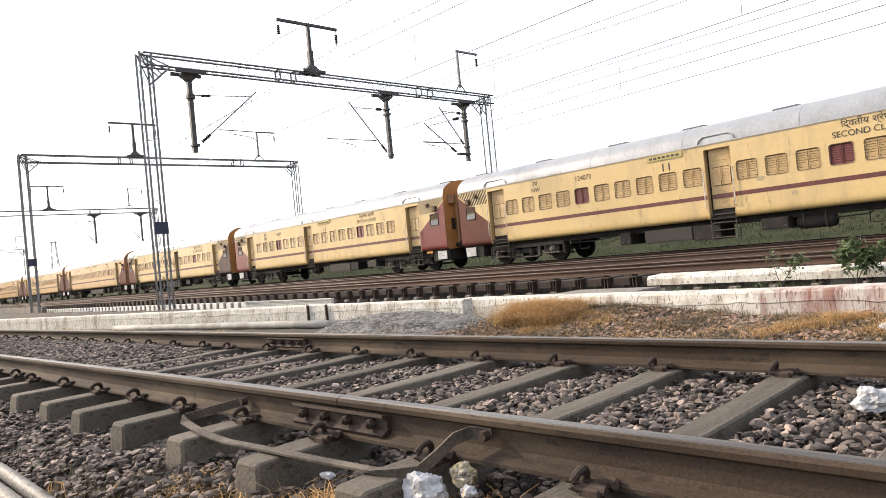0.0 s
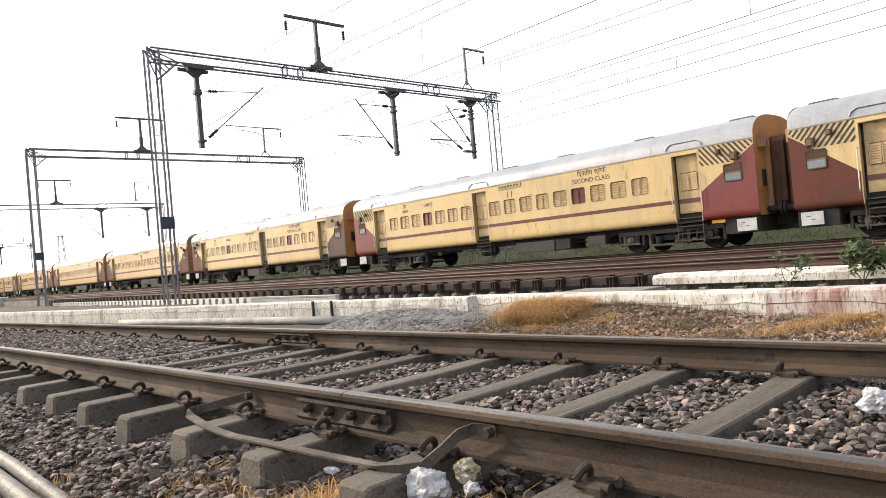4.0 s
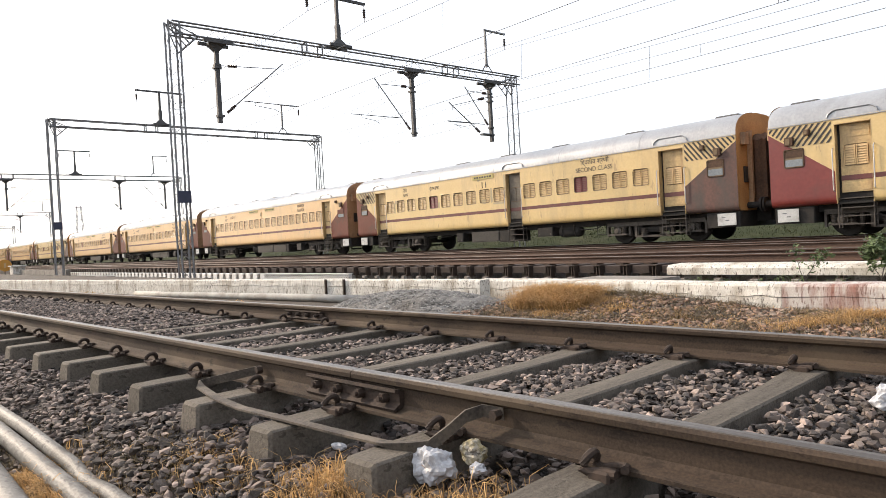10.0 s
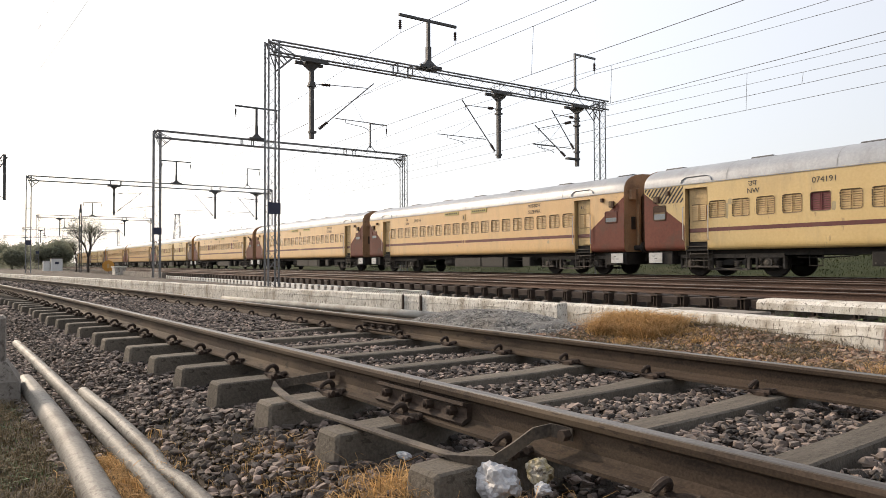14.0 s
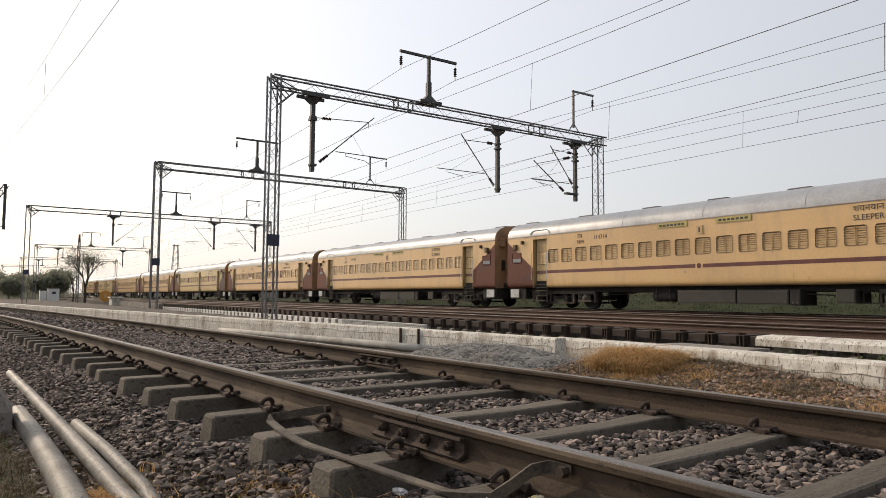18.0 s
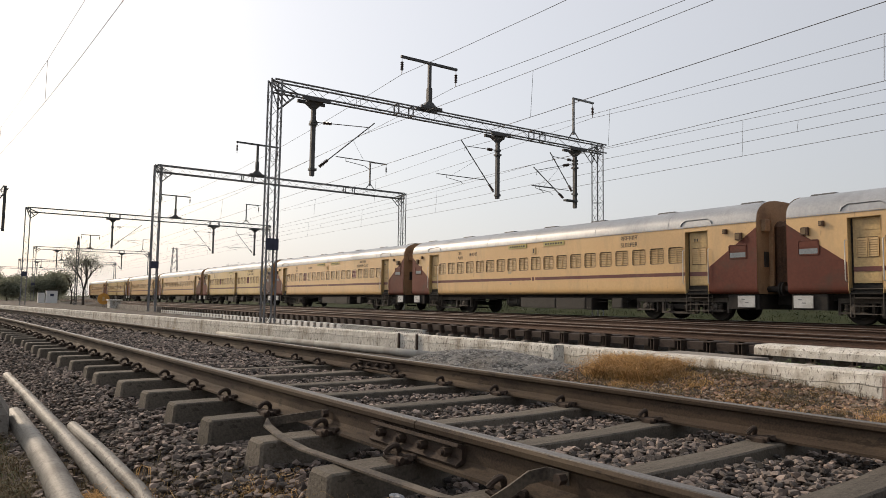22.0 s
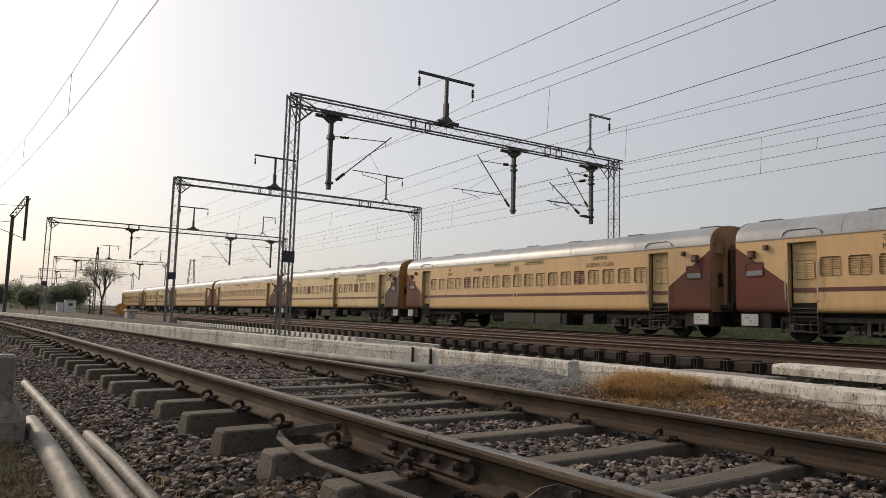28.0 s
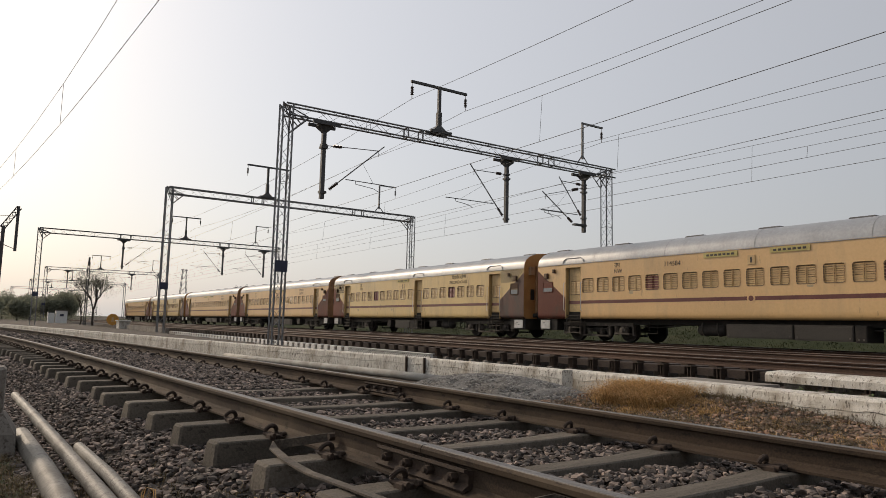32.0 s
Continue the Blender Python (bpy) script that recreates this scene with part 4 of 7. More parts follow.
# ---- overhead line portals ----
def lattice(bm, a, b, w, h, up, bays, chord=0.045, web=0.022):
    """Square lattice girder from a to b: width w across, height h along up."""
    a, b, up = Vector(a), Vector(b), Vector(up)
    d = (b - a)
    L = d.length
    d = d / L
    side = d.cross(up).normalized()
    cs = [side * (sx * w / 2) + up * (sz * h / 2) for sx, sz in ((-1, -1), (1, -1), (1, 1), (-1, 1))]
    for c in cs:
        rod(bm, a + c, b + c, chord, 4)
    for i in range(bays):
        p, q = a + d * (L * i / bays), a + d * (L * (i + 1) / bays)
        for k in range(4):
            c1, c2 = cs[k], cs[(k + 1) % 4]
            rod(bm, p + (c1 if i % 2 else c2), q + (c2 if i % 2 else c1), web, 3, caps=False)
        if i % 6 == 0:
            for k in range(4):
                rod(bm, p + cs[k], p + cs[(k + 1) % 4], web, 4, caps=False)


def insulator(bm, a, b, r=0.075, n=6):
    a, b = Vector(a), Vector(b)
    d = (b - a).normalized()
    e = d.cross(Vector((1, 0, 0)) if abs(d.x) < 0.9 else Vector((0, 0, 1))).normalized()
    g = d.cross(e)
    rings = []
    for i in range(n):
        for f, k in ((0.0, 0.5), (0.2, 1.0), (0.55, 0.75), (0.8, 0.5)):
            p = a.lerp(b, (i + f) / n)
            rings.append([p + (e * math.cos(j * math.pi / 4) + g * math.sin(j * math.pi / 4)) * (r * k) for j in range(8)])
    sweep(bm, rings)


def bracket(ob, v, base, tip, stay, register):
    """Cantilever on a drop arm at v: inclined tube from base to tip, level stay, register tube and hooked steady arm; each as (v, z)."""
    s = 1 if tip[0] > v else -1
    p, q = Vector((0, base[0], base[1])), Vector((0, tip[0], tip[1]))
    end = p.lerp(q, 0.90)
    root = Vector((0, v + s * 0.10, stay))
    bm = bmesh.new()
    rod(bm, p.lerp(q, 0.12), q, 0.030, 6)
    rod(bm, root, end, 0.020, 6)
    (r0, r1, rz) = register
    rod(bm, (0, r0, rz), (0, r1, rz - 0.02), 0.022, 6)
    k0, k1 = r0 + (r1 - r0) * (0.25 if s > 0 else 0.80), r0 + (r1 - r0) * (0.84 if s > 0 else 0.45)
    tube(bm, [(0, k0, rz), (0, k0, rz - 0.16), (0, k0 + (k1 - k0) * 0.12, rz - 0.17), (0, k0 + (k1 - k0) * 0.8, rz - 0.26), (0, k1, rz - 0.38)], 0.016, 5)
    rod(bm, p.lerp(q, 0.62), (0, r0 + (r1 - r0) * 0.7, rz), 0.007, 4)
    rod(bm, end, end - Vector((0, 0, 0.28)), 0.012, 5)
    part("cantilever_tube", bm, M["steel"], ob)
    for a, b in ((root.lerp(end, 0.14), root.lerp(end, 0.30)), (p.lerp(q, 0.06), p.lerp(q, 0.20))):
        bi = bmesh.new()
        insulator(bi, a, b, 0.085)
        part("insulator", bi, M["porcelain"], ob, "dark brown ribbed insulator")
    for z in (stay, base[1] - 0.02):
        bm = bmesh.new()
        box(bm, -0.13, 0.13, min(v - 0.13, base[0] if z != stay else v), max(v + 0.13, base[0] if z != stay else v), z - 0.05, z + 0.05)
        part("clamp", bm, M["dark_steel"], ob, "bolted steel clamp")


def portal(u, vl, vr, zt, zb, drops, tees, label, bend_v=0.0):
    ob = thing("overhead_line_portal", label, "portal gantry", FAR @ Matrix.Translation((u, bend_v, 0)), group="overhead line portals")
    h = 0.50
    bm = bmesh.new()
    lattice(bm, (0, vl, zt - h / 2), (0, vr, zt - h / 2), 0.42, h, (0, 0, 1), 30, 0.044, 0.010)
    for f in (0.30, 0.34, 0.72, 0.76):
        y = vl + (vr - vl) * f
        for x in (-0.22, 0.22):
            rod(bm, (x, y, zt - h), (x, y, zt), 0.045, 4)
        rod(bm, (-0.22, y, zt), (0.22, y, zt), 0.04, 4)
        rod(bm, (-0.22, y, zt - h), (0.22, y, zt - h), 0.04, 4)
    part("boom", bm, M["steel"], ob)
    for v in (vl + 0.08, vr - (0.55 if u > -30 else 0.12)):
        bm = bmesh.new()
        lattice(bm, (0, v, zb), (0, v, zt), 0.46, 0.46, (0, 1, 0), 18, 0.044, 0.011)
        s = 1 if v < (vl + vr) / 2 else -1
        for x in (-0.21, 0.21):
            rod(bm, (x, v + s * 0.26, zt - 1.2), (x, v + s * 1.0, zt - 0.5), 0.035, 4)
            rod(bm, (x, v - s * 0.2, zt - 0.05), (x, v + s * 0.62, zt - 0.85), 0.03, 4)
            rod(bm, (x, v - s * 0.2, zt - 0.05), (x, v + s * 0.26, zt - 1.2), 0.03, 4)
            rod(bm, (x, v - s * 0.2, zt - 0.05), (x, v + s * 1.0, zt - 0.5), 0.03, 4)
        part("leg", bm, M["steel"], ob)
        bm = bmesh.new()
        box(bm, -0.42, 0.42, v - 0.42, v + 0.42, zb - 0.5, zb + 0.05, 0.03)
        part("footing", bm, M["concrete"], ob)
    bm = bmesh.new()
    box(bm, 0.27, 0.30, vl - 0.20, vl + 0.36, 2.55, 3.05)
    part("location_plate", bm, M["blue"], ob, "dark blue plate")
    for v, z, reach in drops:
        bm = bmesh.new()
        box(bm, -0.09, 0.09, v - 0.09, v + 0.09, z, zt - h - 0.2)
        for x in (-0.30, 0.30):
            box(bm, x - 0.06, x + 0.06, v - 0.66, v + 0.66, zt - h - 0.20, zt - h - 0.06)
        box(bm, -0.14, 0.14, v - 0.16, v + 0.16, z + 2.32, z + 2.42)
        sweep(bm, [[(-0.09, v - 0.09, zt - h - 0.5), (0.09, v - 0.09, zt - h - 0.5), (0.09, v + 0.09, zt - h - 0.5), (-0.09, v + 0.09, zt - h - 0.5)], [(-0.2, v - 0.36, zt - h - 0.24), (0.2, v - 0.36, zt - h - 0.24), (0.2, v + 0.36, zt - h - 0.24), (-0.2, v + 0.36, zt - h - 0.24)], [(-0.2, v - 0.36, zt - h - 0.15), (0.2, v - 0.36, zt - h - 0.15), (0.2, v + 0.36, zt - h - 0.15), (-0.2, v + 0.36, zt - h - 0.15)]])
        part("drop_arm", bm, M["dark_steel"], ob, "dark steel drop arm")
        if reach > 0:
            bracket(ob, v, (v + 0.18, z + 0.32), (v + 3.12, z + 2.92), z + 2.48, (v + 1.15, v + 3.2, z + 1.05))
        elif reach == -2.31:
            bracket(ob, v, (v - 0.15, z + 0.85), (v - 1.95, z + 3.05), z + 2.80, (v - 0.5, v - 3.3, z + 1.0))
            bracket(ob, v, (v - 0.80, z + 0.43), (v - 3.2, z + 2.05), z + 2.62, (v - 1.6, v - 3.4, z + 1.03))
        elif reach:
            bracket(ob, v, (v - 0.12, z + 0.20), (v - 2.40, z + 2.84), z + 2.62, (v - 0.85, v - 3.9, z + 0.93))
    for v, z, kind in tees:
        bm = bmesh.new()
        if kind == "T":
            box(bm, -0.075, 0.075, v - 0.075, v + 0.075, zt + 0.2, z)
            box(bm, -0.11, 0.11, v - 0.11, v + 0.11, zt + 0.3, zt + 1.15)
            for x in (-0.24, 0.24):
                box(bm, x - 0.05, x + 0.05, v - 0.62, v + 0.62, zt + 0.02, zt + 0.16)
            sweep(bm, [[(-0.2, v - 0.42, zt + 0.14), (0.2, v - 0.42, zt + 0.14), (0.2, v + 0.42, zt + 0.14), (-0.2, v + 0.42, zt + 0.14)], [(-0.1, v - 0.12, zt + 0.45), (0.1, v - 0.12, zt + 0.45), (0.1, v + 0.12, zt + 0.45), (-0.1, v + 0.12, zt + 0.45)]])
            box(bm, -0.06, 0.06, v - 1.68, v + 1.68, z - 0.12, z)
            ends = (v - 1.62, v + 1.62)
        else:
            box(bm, -0.05, 0.05, v - 0.16, v - 0.04, zt + 0.3, z)
            rod(bm, (0, v - 0.5, zt), (0, v - 0.1, zt + 0.55), 0.04, 4)
            rod(bm, (0, v + 0.4, zt), (0, v - 0.1, zt + 0.55), 0.04, 4)
            box(bm, -0.05, 0.05, v - 0.16, v + 1.55, z - 0.1, z)
            ends = (v + 1.48,)
        part("feeder_post", bm, M["dark_steel"] if kind == "T" else M["steel"], ob)
        for e in ends:
            bi = bmesh.new()
            rod(bi, (0, e, z - 0.3), (0, e, z - 0.1), 0.015, 5)
            insulator(bi, (0, e, z - 0.75), (0, e, z - 0.3), 0.09, 5)
            rod(bi, (0, e, z - 0.95), (0, e, z - 0.75), 0.02, 5)
            part("insulator", bi, M["porcelain"], ob, "hanging dark insulator")
    return ob


VL, VR, ZT, ZB = 8.63, 29.32, 10.05, -0.62
DROPS = ((10.53, 6.0, 2.7), (21.14, 6.0, -2.3), (26.89, 6.0, -2.31))
TEES = ((16.72, 12.56, "T"), (26.88, 12.56, "L"))
glab = "grey lattice steel portal carrying the overhead wires"
portal(-25.04, VL, VR, ZT, ZB, DROPS, TEES, glab)
portal(-48.63, VL, VR, ZT, ZB, (), ((15.97, 12.62, "T"), (26.0, 12.5, "L")), glab, -0.14)
portal(-82.5, 2.35, VR, ZT, ZB, ((10.8, 6.05, 2.7), (22.2, 6.05, -2.6), (27.4, 6.05, -2.6)), ((17.6, 12.85, "T"), (26.3, 12.6, "L")), glab, -0.36)
portal(-149.0, 7.4, 28.2, ZT, ZB, ((11.2, 6.1, 0), (22.8, 6.2, -2.6)), ((16.9, 12.9, "T"), (26.8, 12.6, "L")), glab, -1.2)
portal(-203.0, 8.0, 30.6, ZT, ZB, ((12.0, 6.1, 2.6), (23.5, 6.2, -2.6)), ((17.5, 12.9, "T"),), glab, -2.3)
portal(-262.0, 6.0, 31.6, ZT, ZB, ((12.0, 6.1, 2.6), (23.5, 6.2, -2.6)), ((17.5, 12.9, "T"),), glab, -3.5)


# ---- wires ----
def wire(points, r, label, name="overhead_wire"):
    bm = bmesh.new()
    tube(bm, points, r, 5)
    return tagged(part(name, bm, M["wire"]), label, "wire", "overhead wires")


SUPPORT_U = [-262, -203, -149, -82.5, -25.04, 35.0, 95.0]


def span_wire(v, z, sag, r, label, place=far, us=SUPPORT_U):
    pts = []
    for a, b in zip(us, us[1:]):
        for i in range(12):
            t = i / 12
            pts.append(place(a + (b - a) * t, v, z - sag * 4 * t * (1 - t)))
    pts.append(place(us[-1], v, z))
    return wire(pts, r, label)


# catenary and contact wire of each track: place across, heights, sag
LINES = ((13.1, 8.30, 0.42, 6.47, 5), (18.9, 8.45, 0.48, 6.68, 6), (23.6, 7.68, 0.32, 7.0, 4), (24.8, 8.55, 0.42, 6.74, 5))
for v, zc, sag, zw, n in LINES:
    span_wire(v, zc, sag, 0.0085, "thin dark catenary wire above the yard tracks")
    span_wire(v - 0.1, zw, 0.02, 0.0095, "thin dark contact wire above the yard tracks")
    bm = bmesh.new()
    for a, b in zip(SUPPORT_U, SUPPORT_U[1:]):
        for i in range(1, n):
            t = i / n
            z = zc - sag * 4 * t * (1 - t)
            rod(bm, far(a + (b - a) * t, v, z), far(a + (b - a) * t, v - 0.1, zw), 0.008, 4)
    tagged(part("dropper_wires", bm, M["wire"]), "thin droppers between catenary and contact wire", "wire", "overhead wires", kind="stuff")
for v in (15.1, 18.34, 28.36):
    span_wire(v, 11.6, 0.75, 0.011, "thin dark feeder wire on the portals")


# overhead line of the near track
def near_air(x, y, z):
    return Vector((x, y + bend(x), z))


NEAR_US = [-150, -105, -60, -8, 44]
span_wire(0.87, 6.75, 0.35, 0.006, "thin dark catenary wire above the near track", near_air, NEAR_US)
span_wire(0.87, 5.45, 0.02, 0.0065, "thin dark contact wire above the near track", near_air, NEAR_US)
bm = bmesh.new()
for a, b in zip(NEAR_US, NEAR_US[1:]):
    for i in range(1, 6):
        t = i / 6
        rod(bm, near_air(a + (b - a) * t, 0.87, 6.75 - 0.35 * 4 * t * (1 - t)), near_air(a + (b - a) * t, 0.87, 5.45), 0.006, 4)
tagged(part("dropper_wires", bm, M["wire"]), "thin droppers above the near track", "wire", "overhead wires", kind="stuff")

# mast between the near track and the wall
mast = thing("catenary_mast", "dark steel mast with a raised arm and drop arm", "mast", Matrix.Translation((-60, 2.1, 0)))
bm = bmesh.new()
box(bm, -0.16, 0.16, -0.12, 0.12, -0.6, 7.4)
part("pole", bm, M["dark_steel"], mast)
bm = bmesh.new()
lattice(bm, (0, -0.05, 7.3), (0, 0.95, 9.0), 0.30, 0.34, (0, -0.86, 0.5), 6, 0.04, 0.03)
part("arm", bm, M["dark_steel"], mast)
bm = bmesh.new()
box(bm, -0.11, 0.11, 0.80, 1.0, 5.5, 9.1)
part("drop_arm", bm, M["dark_steel"], mast)
bm = bmesh.new()
rod(bm, (0, 0.8, 5.7), (0, -2.6, 7.0), 0.03, 6)
rod(bm, (0, -0.1, 6.9), (0, -2.7, 6.9), 0.025, 6)
rod(bm, (0, 0.8, 8.3), (0, -2.6, 8.1), 0.02, 6)
part("cantilever_tube", bm, M["steel"], mast)

# ---- coaches ----
HALF, SIDE = 10.65, 1.62


def roof_profile():
    pts = []
    for i in range(15):
        a = math.pi * i / 14
        c, s = math.cos(a), math.sin(a)
        pts.append((SIDE * (abs(c) ** 0.75) * (1 if c > 0 else -1), 3.26 + 0.77 * s ** 0.85))
    return pts


def rounded(x, z, y, rr):
    pts = []
    for cx, cz, a0 in ((x - rr, -z + rr, -90), (x - rr, z - rr, 0), (-x + rr, z - rr, 90), (-x + rr, -z + rr, 180)):
        for k in range(4):
            a = radians(a0 + 30 * k)
            pts.append((cx + rr * math.cos(a), y, cz + rr * math.sin(a)))
    return pts


def window_mesh(w, h):
    """Rounded raised rim round an opening; outer face toward -y at y = 0."""
    bm = bmesh.new()
    sweep(bm, [rounded(w / 2 + 0.026, h / 2 + 0.026, 0.004, 0.10), rounded(w / 2 + 0.017, h / 2 + 0.017, -0.006, 0.09), rounded(w / 2 + 0.004, h / 2 + 0.004, -0.005, 0.08)], caps=False)
    return bm


def seal_mesh(w, h):
    """Dark reveal inside the rim with a back panel."""
    bm = bmesh.new()
    sweep(bm, [rounded(w / 2 + 0.006, h / 2 + 0.006, -0.007, 0.08), rounded(w / 2 - 0.016, h / 2 - 0.016, 0.002, 0.075), rounded(w / 2 - 0.020, h / 2 - 0.020, 0.075, 0.07)], caps=False)
    bm.faces.new([bm.verts.new(p) for p in rounded(w / 2 + 0.03, h / 2 + 0.03, 0.07, 0.05)])
    return bm


def louvre_mesh(w, h, n=8):
    """Two shutter leaves of tilted slats in thin stiles."""
    bm = bmesh.new()
    for sx in (-1, 1):
        c, hw = sx * w / 4, w / 4 - 0.022
        for i in range(n):
            z = -h / 2 + 0.055 + (h - 0.11) * i / (n - 1)
            quad(bm, (c - hw, 0.026, z - 0.030), (c + hw, 0.026, z - 0.030), (c + hw, 0.052, z + 0.028), (c - hw, 0.052, z + 0.028))
        for x in (c - hw, c + hw):
            box(bm, x - 0.012, x + 0.012, 0.018, 0.04, -h / 2 + 0.02, h / 2 - 0.02)
    return bm


BAR_Z = [-0.2325 + 0.093 * i for i in range(6)]


def bar_mesh(w):
    """Horizontal guard bar bent back to the wall at its ends."""
    bm = bmesh.new()
    z = 0.0
    tube(bm, [(-w / 2 - 0.020, 0.004, z), (-w / 2 - 0.012, -0.020, z), (w / 2 + 0.012, -0.020, z), (w / 2 + 0.020, 0.004, z)], 0.0065, 5)
    return bm


WIN_W, WIN_H, WIN_Z = 0.62, 0.585, 2.29


RED_SHUTTER = []


def build_coach(kind):
    """kind 'second' has a middle door, 'turned' is the same coach the other way round; 'sleeper' has one long row of windows."""
    ob = thing("railway_coach", "cream yellow passenger coach with maroon stripe and ends, silver roof", "railway coach", group="coaches of the train")
    # openings along the near side, from the left end
    doors = [(1.80, 2.72), (21.3 - 2.72, 21.3 - 1.80)]
    second = kind != "sleeper"
    if second:
        doors.append((11.35, 12.2))
        wins = [3.10 + 0.868 * i for i in range(10)] + [12.66 + 0.868 * i for i in range(7)]
        if kind == "turned":
            doors[-1] = (21.3 - 12.2, 21.3 - 11.35)
            wins = sorted(21.3 - w for w in wins)
    else:
        wins = [3.13 + 0.8365 * i for i in range(19)]
    wins = [w for w in wins if 2.72 < w - 0.33 and w + 0.35 < 21.3 - 2.75]
    mark = {"second": (3.10 + 0.868 * 4, 12.66 + 0.868 * 3), "turned": (21.3 - 3.10 - 0.868 * 4, 21.3 - 12.66 - 0.868 * 3)}.get(kind, ())
    red = [i for i, w in enumerate(wins) if any(abs(w - q) < 0.1 for q in mark)]
    cuts = sorted([(a, b, "d") for a, b in doors] + [(w - WIN_W / 2, w + WIN_W / 2, "w") for w in wins])
    z1, z2, z3 = WIN_Z - WIN_H / 2, WIN_Z + WIN_H / 2, 3.27
    # side wall: one face per bay, openings left free
    bm = bmesh.new()

    TUCK = ((0.90, 0.12), (0.925, 0.070), (0.96, 0.034), (1.01, 0.012), (1.07, 0.003), (1.14, 0.0))

    def panel(a, b, lo, hi):
        if b - a > 0.001:
            quad(bm, (a - HALF, -SIDE, lo), (b - HALF, -SIDE, lo), (b - HALF, -SIDE, hi), (a - HALF, -SIDE, hi))

    def skirt(a, b):
        if b - a > 0.001:
            for (za, da), (zb, db) in zip(TUCK, TUCK[1:]):
                quad(bm, (a - HALF, -SIDE + da, za), (b - HALF, -SIDE + da, za), (b - HALF, -SIDE + db, zb), (a - HALF, -SIDE + db, zb))
    x = 0.0
    for a, b, k in cuts:
        skirt(x, a)
        panel(x, a, 1.14, z3)
        if k == "w":
            skirt(a, b)
            panel(a, b, 1.14, z1)
            panel(a, b, z2, z3)
        else:
            panel(a, b, 3.10, z3)
        x = b
    skirt(x, 21.3)
    panel(x, 21.3, 1.14, z3)
    body = M["cream_old"] if second else M["cream"]
    part("side_wall", bm, body, ob)
    # far side and ends, floor
    bm = bmesh.new()
    quad(bm, (HALF, SIDE, 0.9), (-HALF, SIDE, 0.9), (-HALF, SIDE, z3), (HALF, SIDE, z3))
    quad(bm, (-HALF, -SIDE + 0.12, 0.9), (-HALF, SIDE, 0.9), (HALF, SIDE, 0.9), (HALF, -SIDE + 0.12, 0.9))
    part("far_side_and_floor", bm, body, ob)
    prof = roof_profile()
    for s in (-1, 1):
        bm = bmesh.new()
        pts = [(SIDE - 0.13, 0.9), (SIDE - 0.02, 1.04)] + prof + [(-SIDE + 0.02, 1.04), (-SIDE + 0.12, 0.9)]
        ring = [(s * HALF, a, b) for a, b in pts]
        bm.faces.new([bm.verts.new(p) for p in (ring if s > 0 else ring[::-1])])
        part("end_wall", bm, M["bellows"] if second else M["end_maroon"], ob, "rust-brown end wall" if second else "dark maroon-brown end wall")
        bm = bmesh.new()
        rings = []
        for x, g in ((HALF, 0), (HALF + 0.12, 0.03), (HALF + 0.24, 0.0), (HALF + 0.36, 0.03), (HALF + 0.46, 0.0)):
            w, zt = 0.62 + g, 3.30 + g
            rings.append([(s * x, w, 1.0), (s * x, w, zt - 0.2), (s * x, w - 0.2, zt), (s * x, -w + 0.2, zt), (s * x, -w, zt - 0.2), (s * x, -w, 1.0)])
        sweep(bm, rings)
        part("vestibule", bm, M["vestibule"], ob, "brown folded vestibule between coaches")
        # end fittings: hood over the gangway, buffers, hanging white panel
        bm = bmesh.new()
        for y in (-0.98,):
            rod(bm, (s * HALF, y, 1.06), (s * (HALF + 0.42), y, 1.06), 0.10, 10)
            rod(bm, (s * (HALF + 0.42), y, 1.06), (s * (HALF + 0.48), y, 1.06), 0.23, 14)
        part("buffer", bm, M["under"], ob)
        bm = bmesh.new()
        lo, hi = sorted((s * (HALF - 1.15), s * (HALF - 0.03)))
        box(bm, lo, hi, -1.48, 1.48, 0.40, 0.895, 0.03)
        part("headstock", bm, M["under"], ob, "sooty end underframe")
        bm = bmesh.new()
        lo, hi = sorted((s * (HALF - 0.05), s * (HALF + 0.49)))
        box(bm, lo, hi, -0.42, 0.42, 0.55, 0.99, 0.05)
        part("coupler", bm, M["under"], ob, "dark screw coupling and hoses")
        bm = bmesh.new()
        box(bm, s * (HALF - 0.44) - 0.30, s * (HALF - 0.44) + 0.30, -SIDE + 0.06, -SIDE + 0.09, 0.46, 0.84)
        part("white_panel", bm, M["panel_white"], ob, "white lettered panel hung under the end")
        for k in range(2):
            bm = bmesh.new()
            box(bm, s * (HALF - 0.44) - 0.16 + 0.12 * k, s * (HALF - 0.44) - 0.04 + 0.12 * k, -SIDE + 0.054, -SIDE + 0.06, 0.70 - 0.10 * k, 0.73 - 0.10 * k)
            part("panel_mark", bm, M["steel"], ob)
    # roof
    bm = bmesh.new()
    xs = [-HALF, -HALF + 0.06, -HALF + 0.5] + [-HALF + 0.5 + (2 * HALF - 1.0) * i / 14 for i in range(1, 14)] + [HALF - 0.5, HALF - 0.06, HALF]
    rings = []
    for x in xs:
        e = HALF - abs(x)
        k = 0.955 if e < 0.01 else (0.985 if e < 0.1 else 1.0)
        rings.append([(x, a, 3.255 + (b - 3.255) * k) for a, b in prof])
    sweep(bm, rings, closed=False, caps=False)
    part("roof", bm, M["roof"], ob, "silver painted curved roof", smooth=True)
    for i in range(5):
        bm = bmesh.new()
        x = -7.2 + i * 3.6
        sweep(bm, [[(x, a * 1.004, 3.255 + (b - 3.255) * 1.006) for a, b in prof], [(x + 0.025, a * 1.004, 3.255 + (b - 3.255) * 1.006) for a, b in prof]], closed=False, caps=False)
        part("roof_seam", bm, M["roof_dark"], ob)
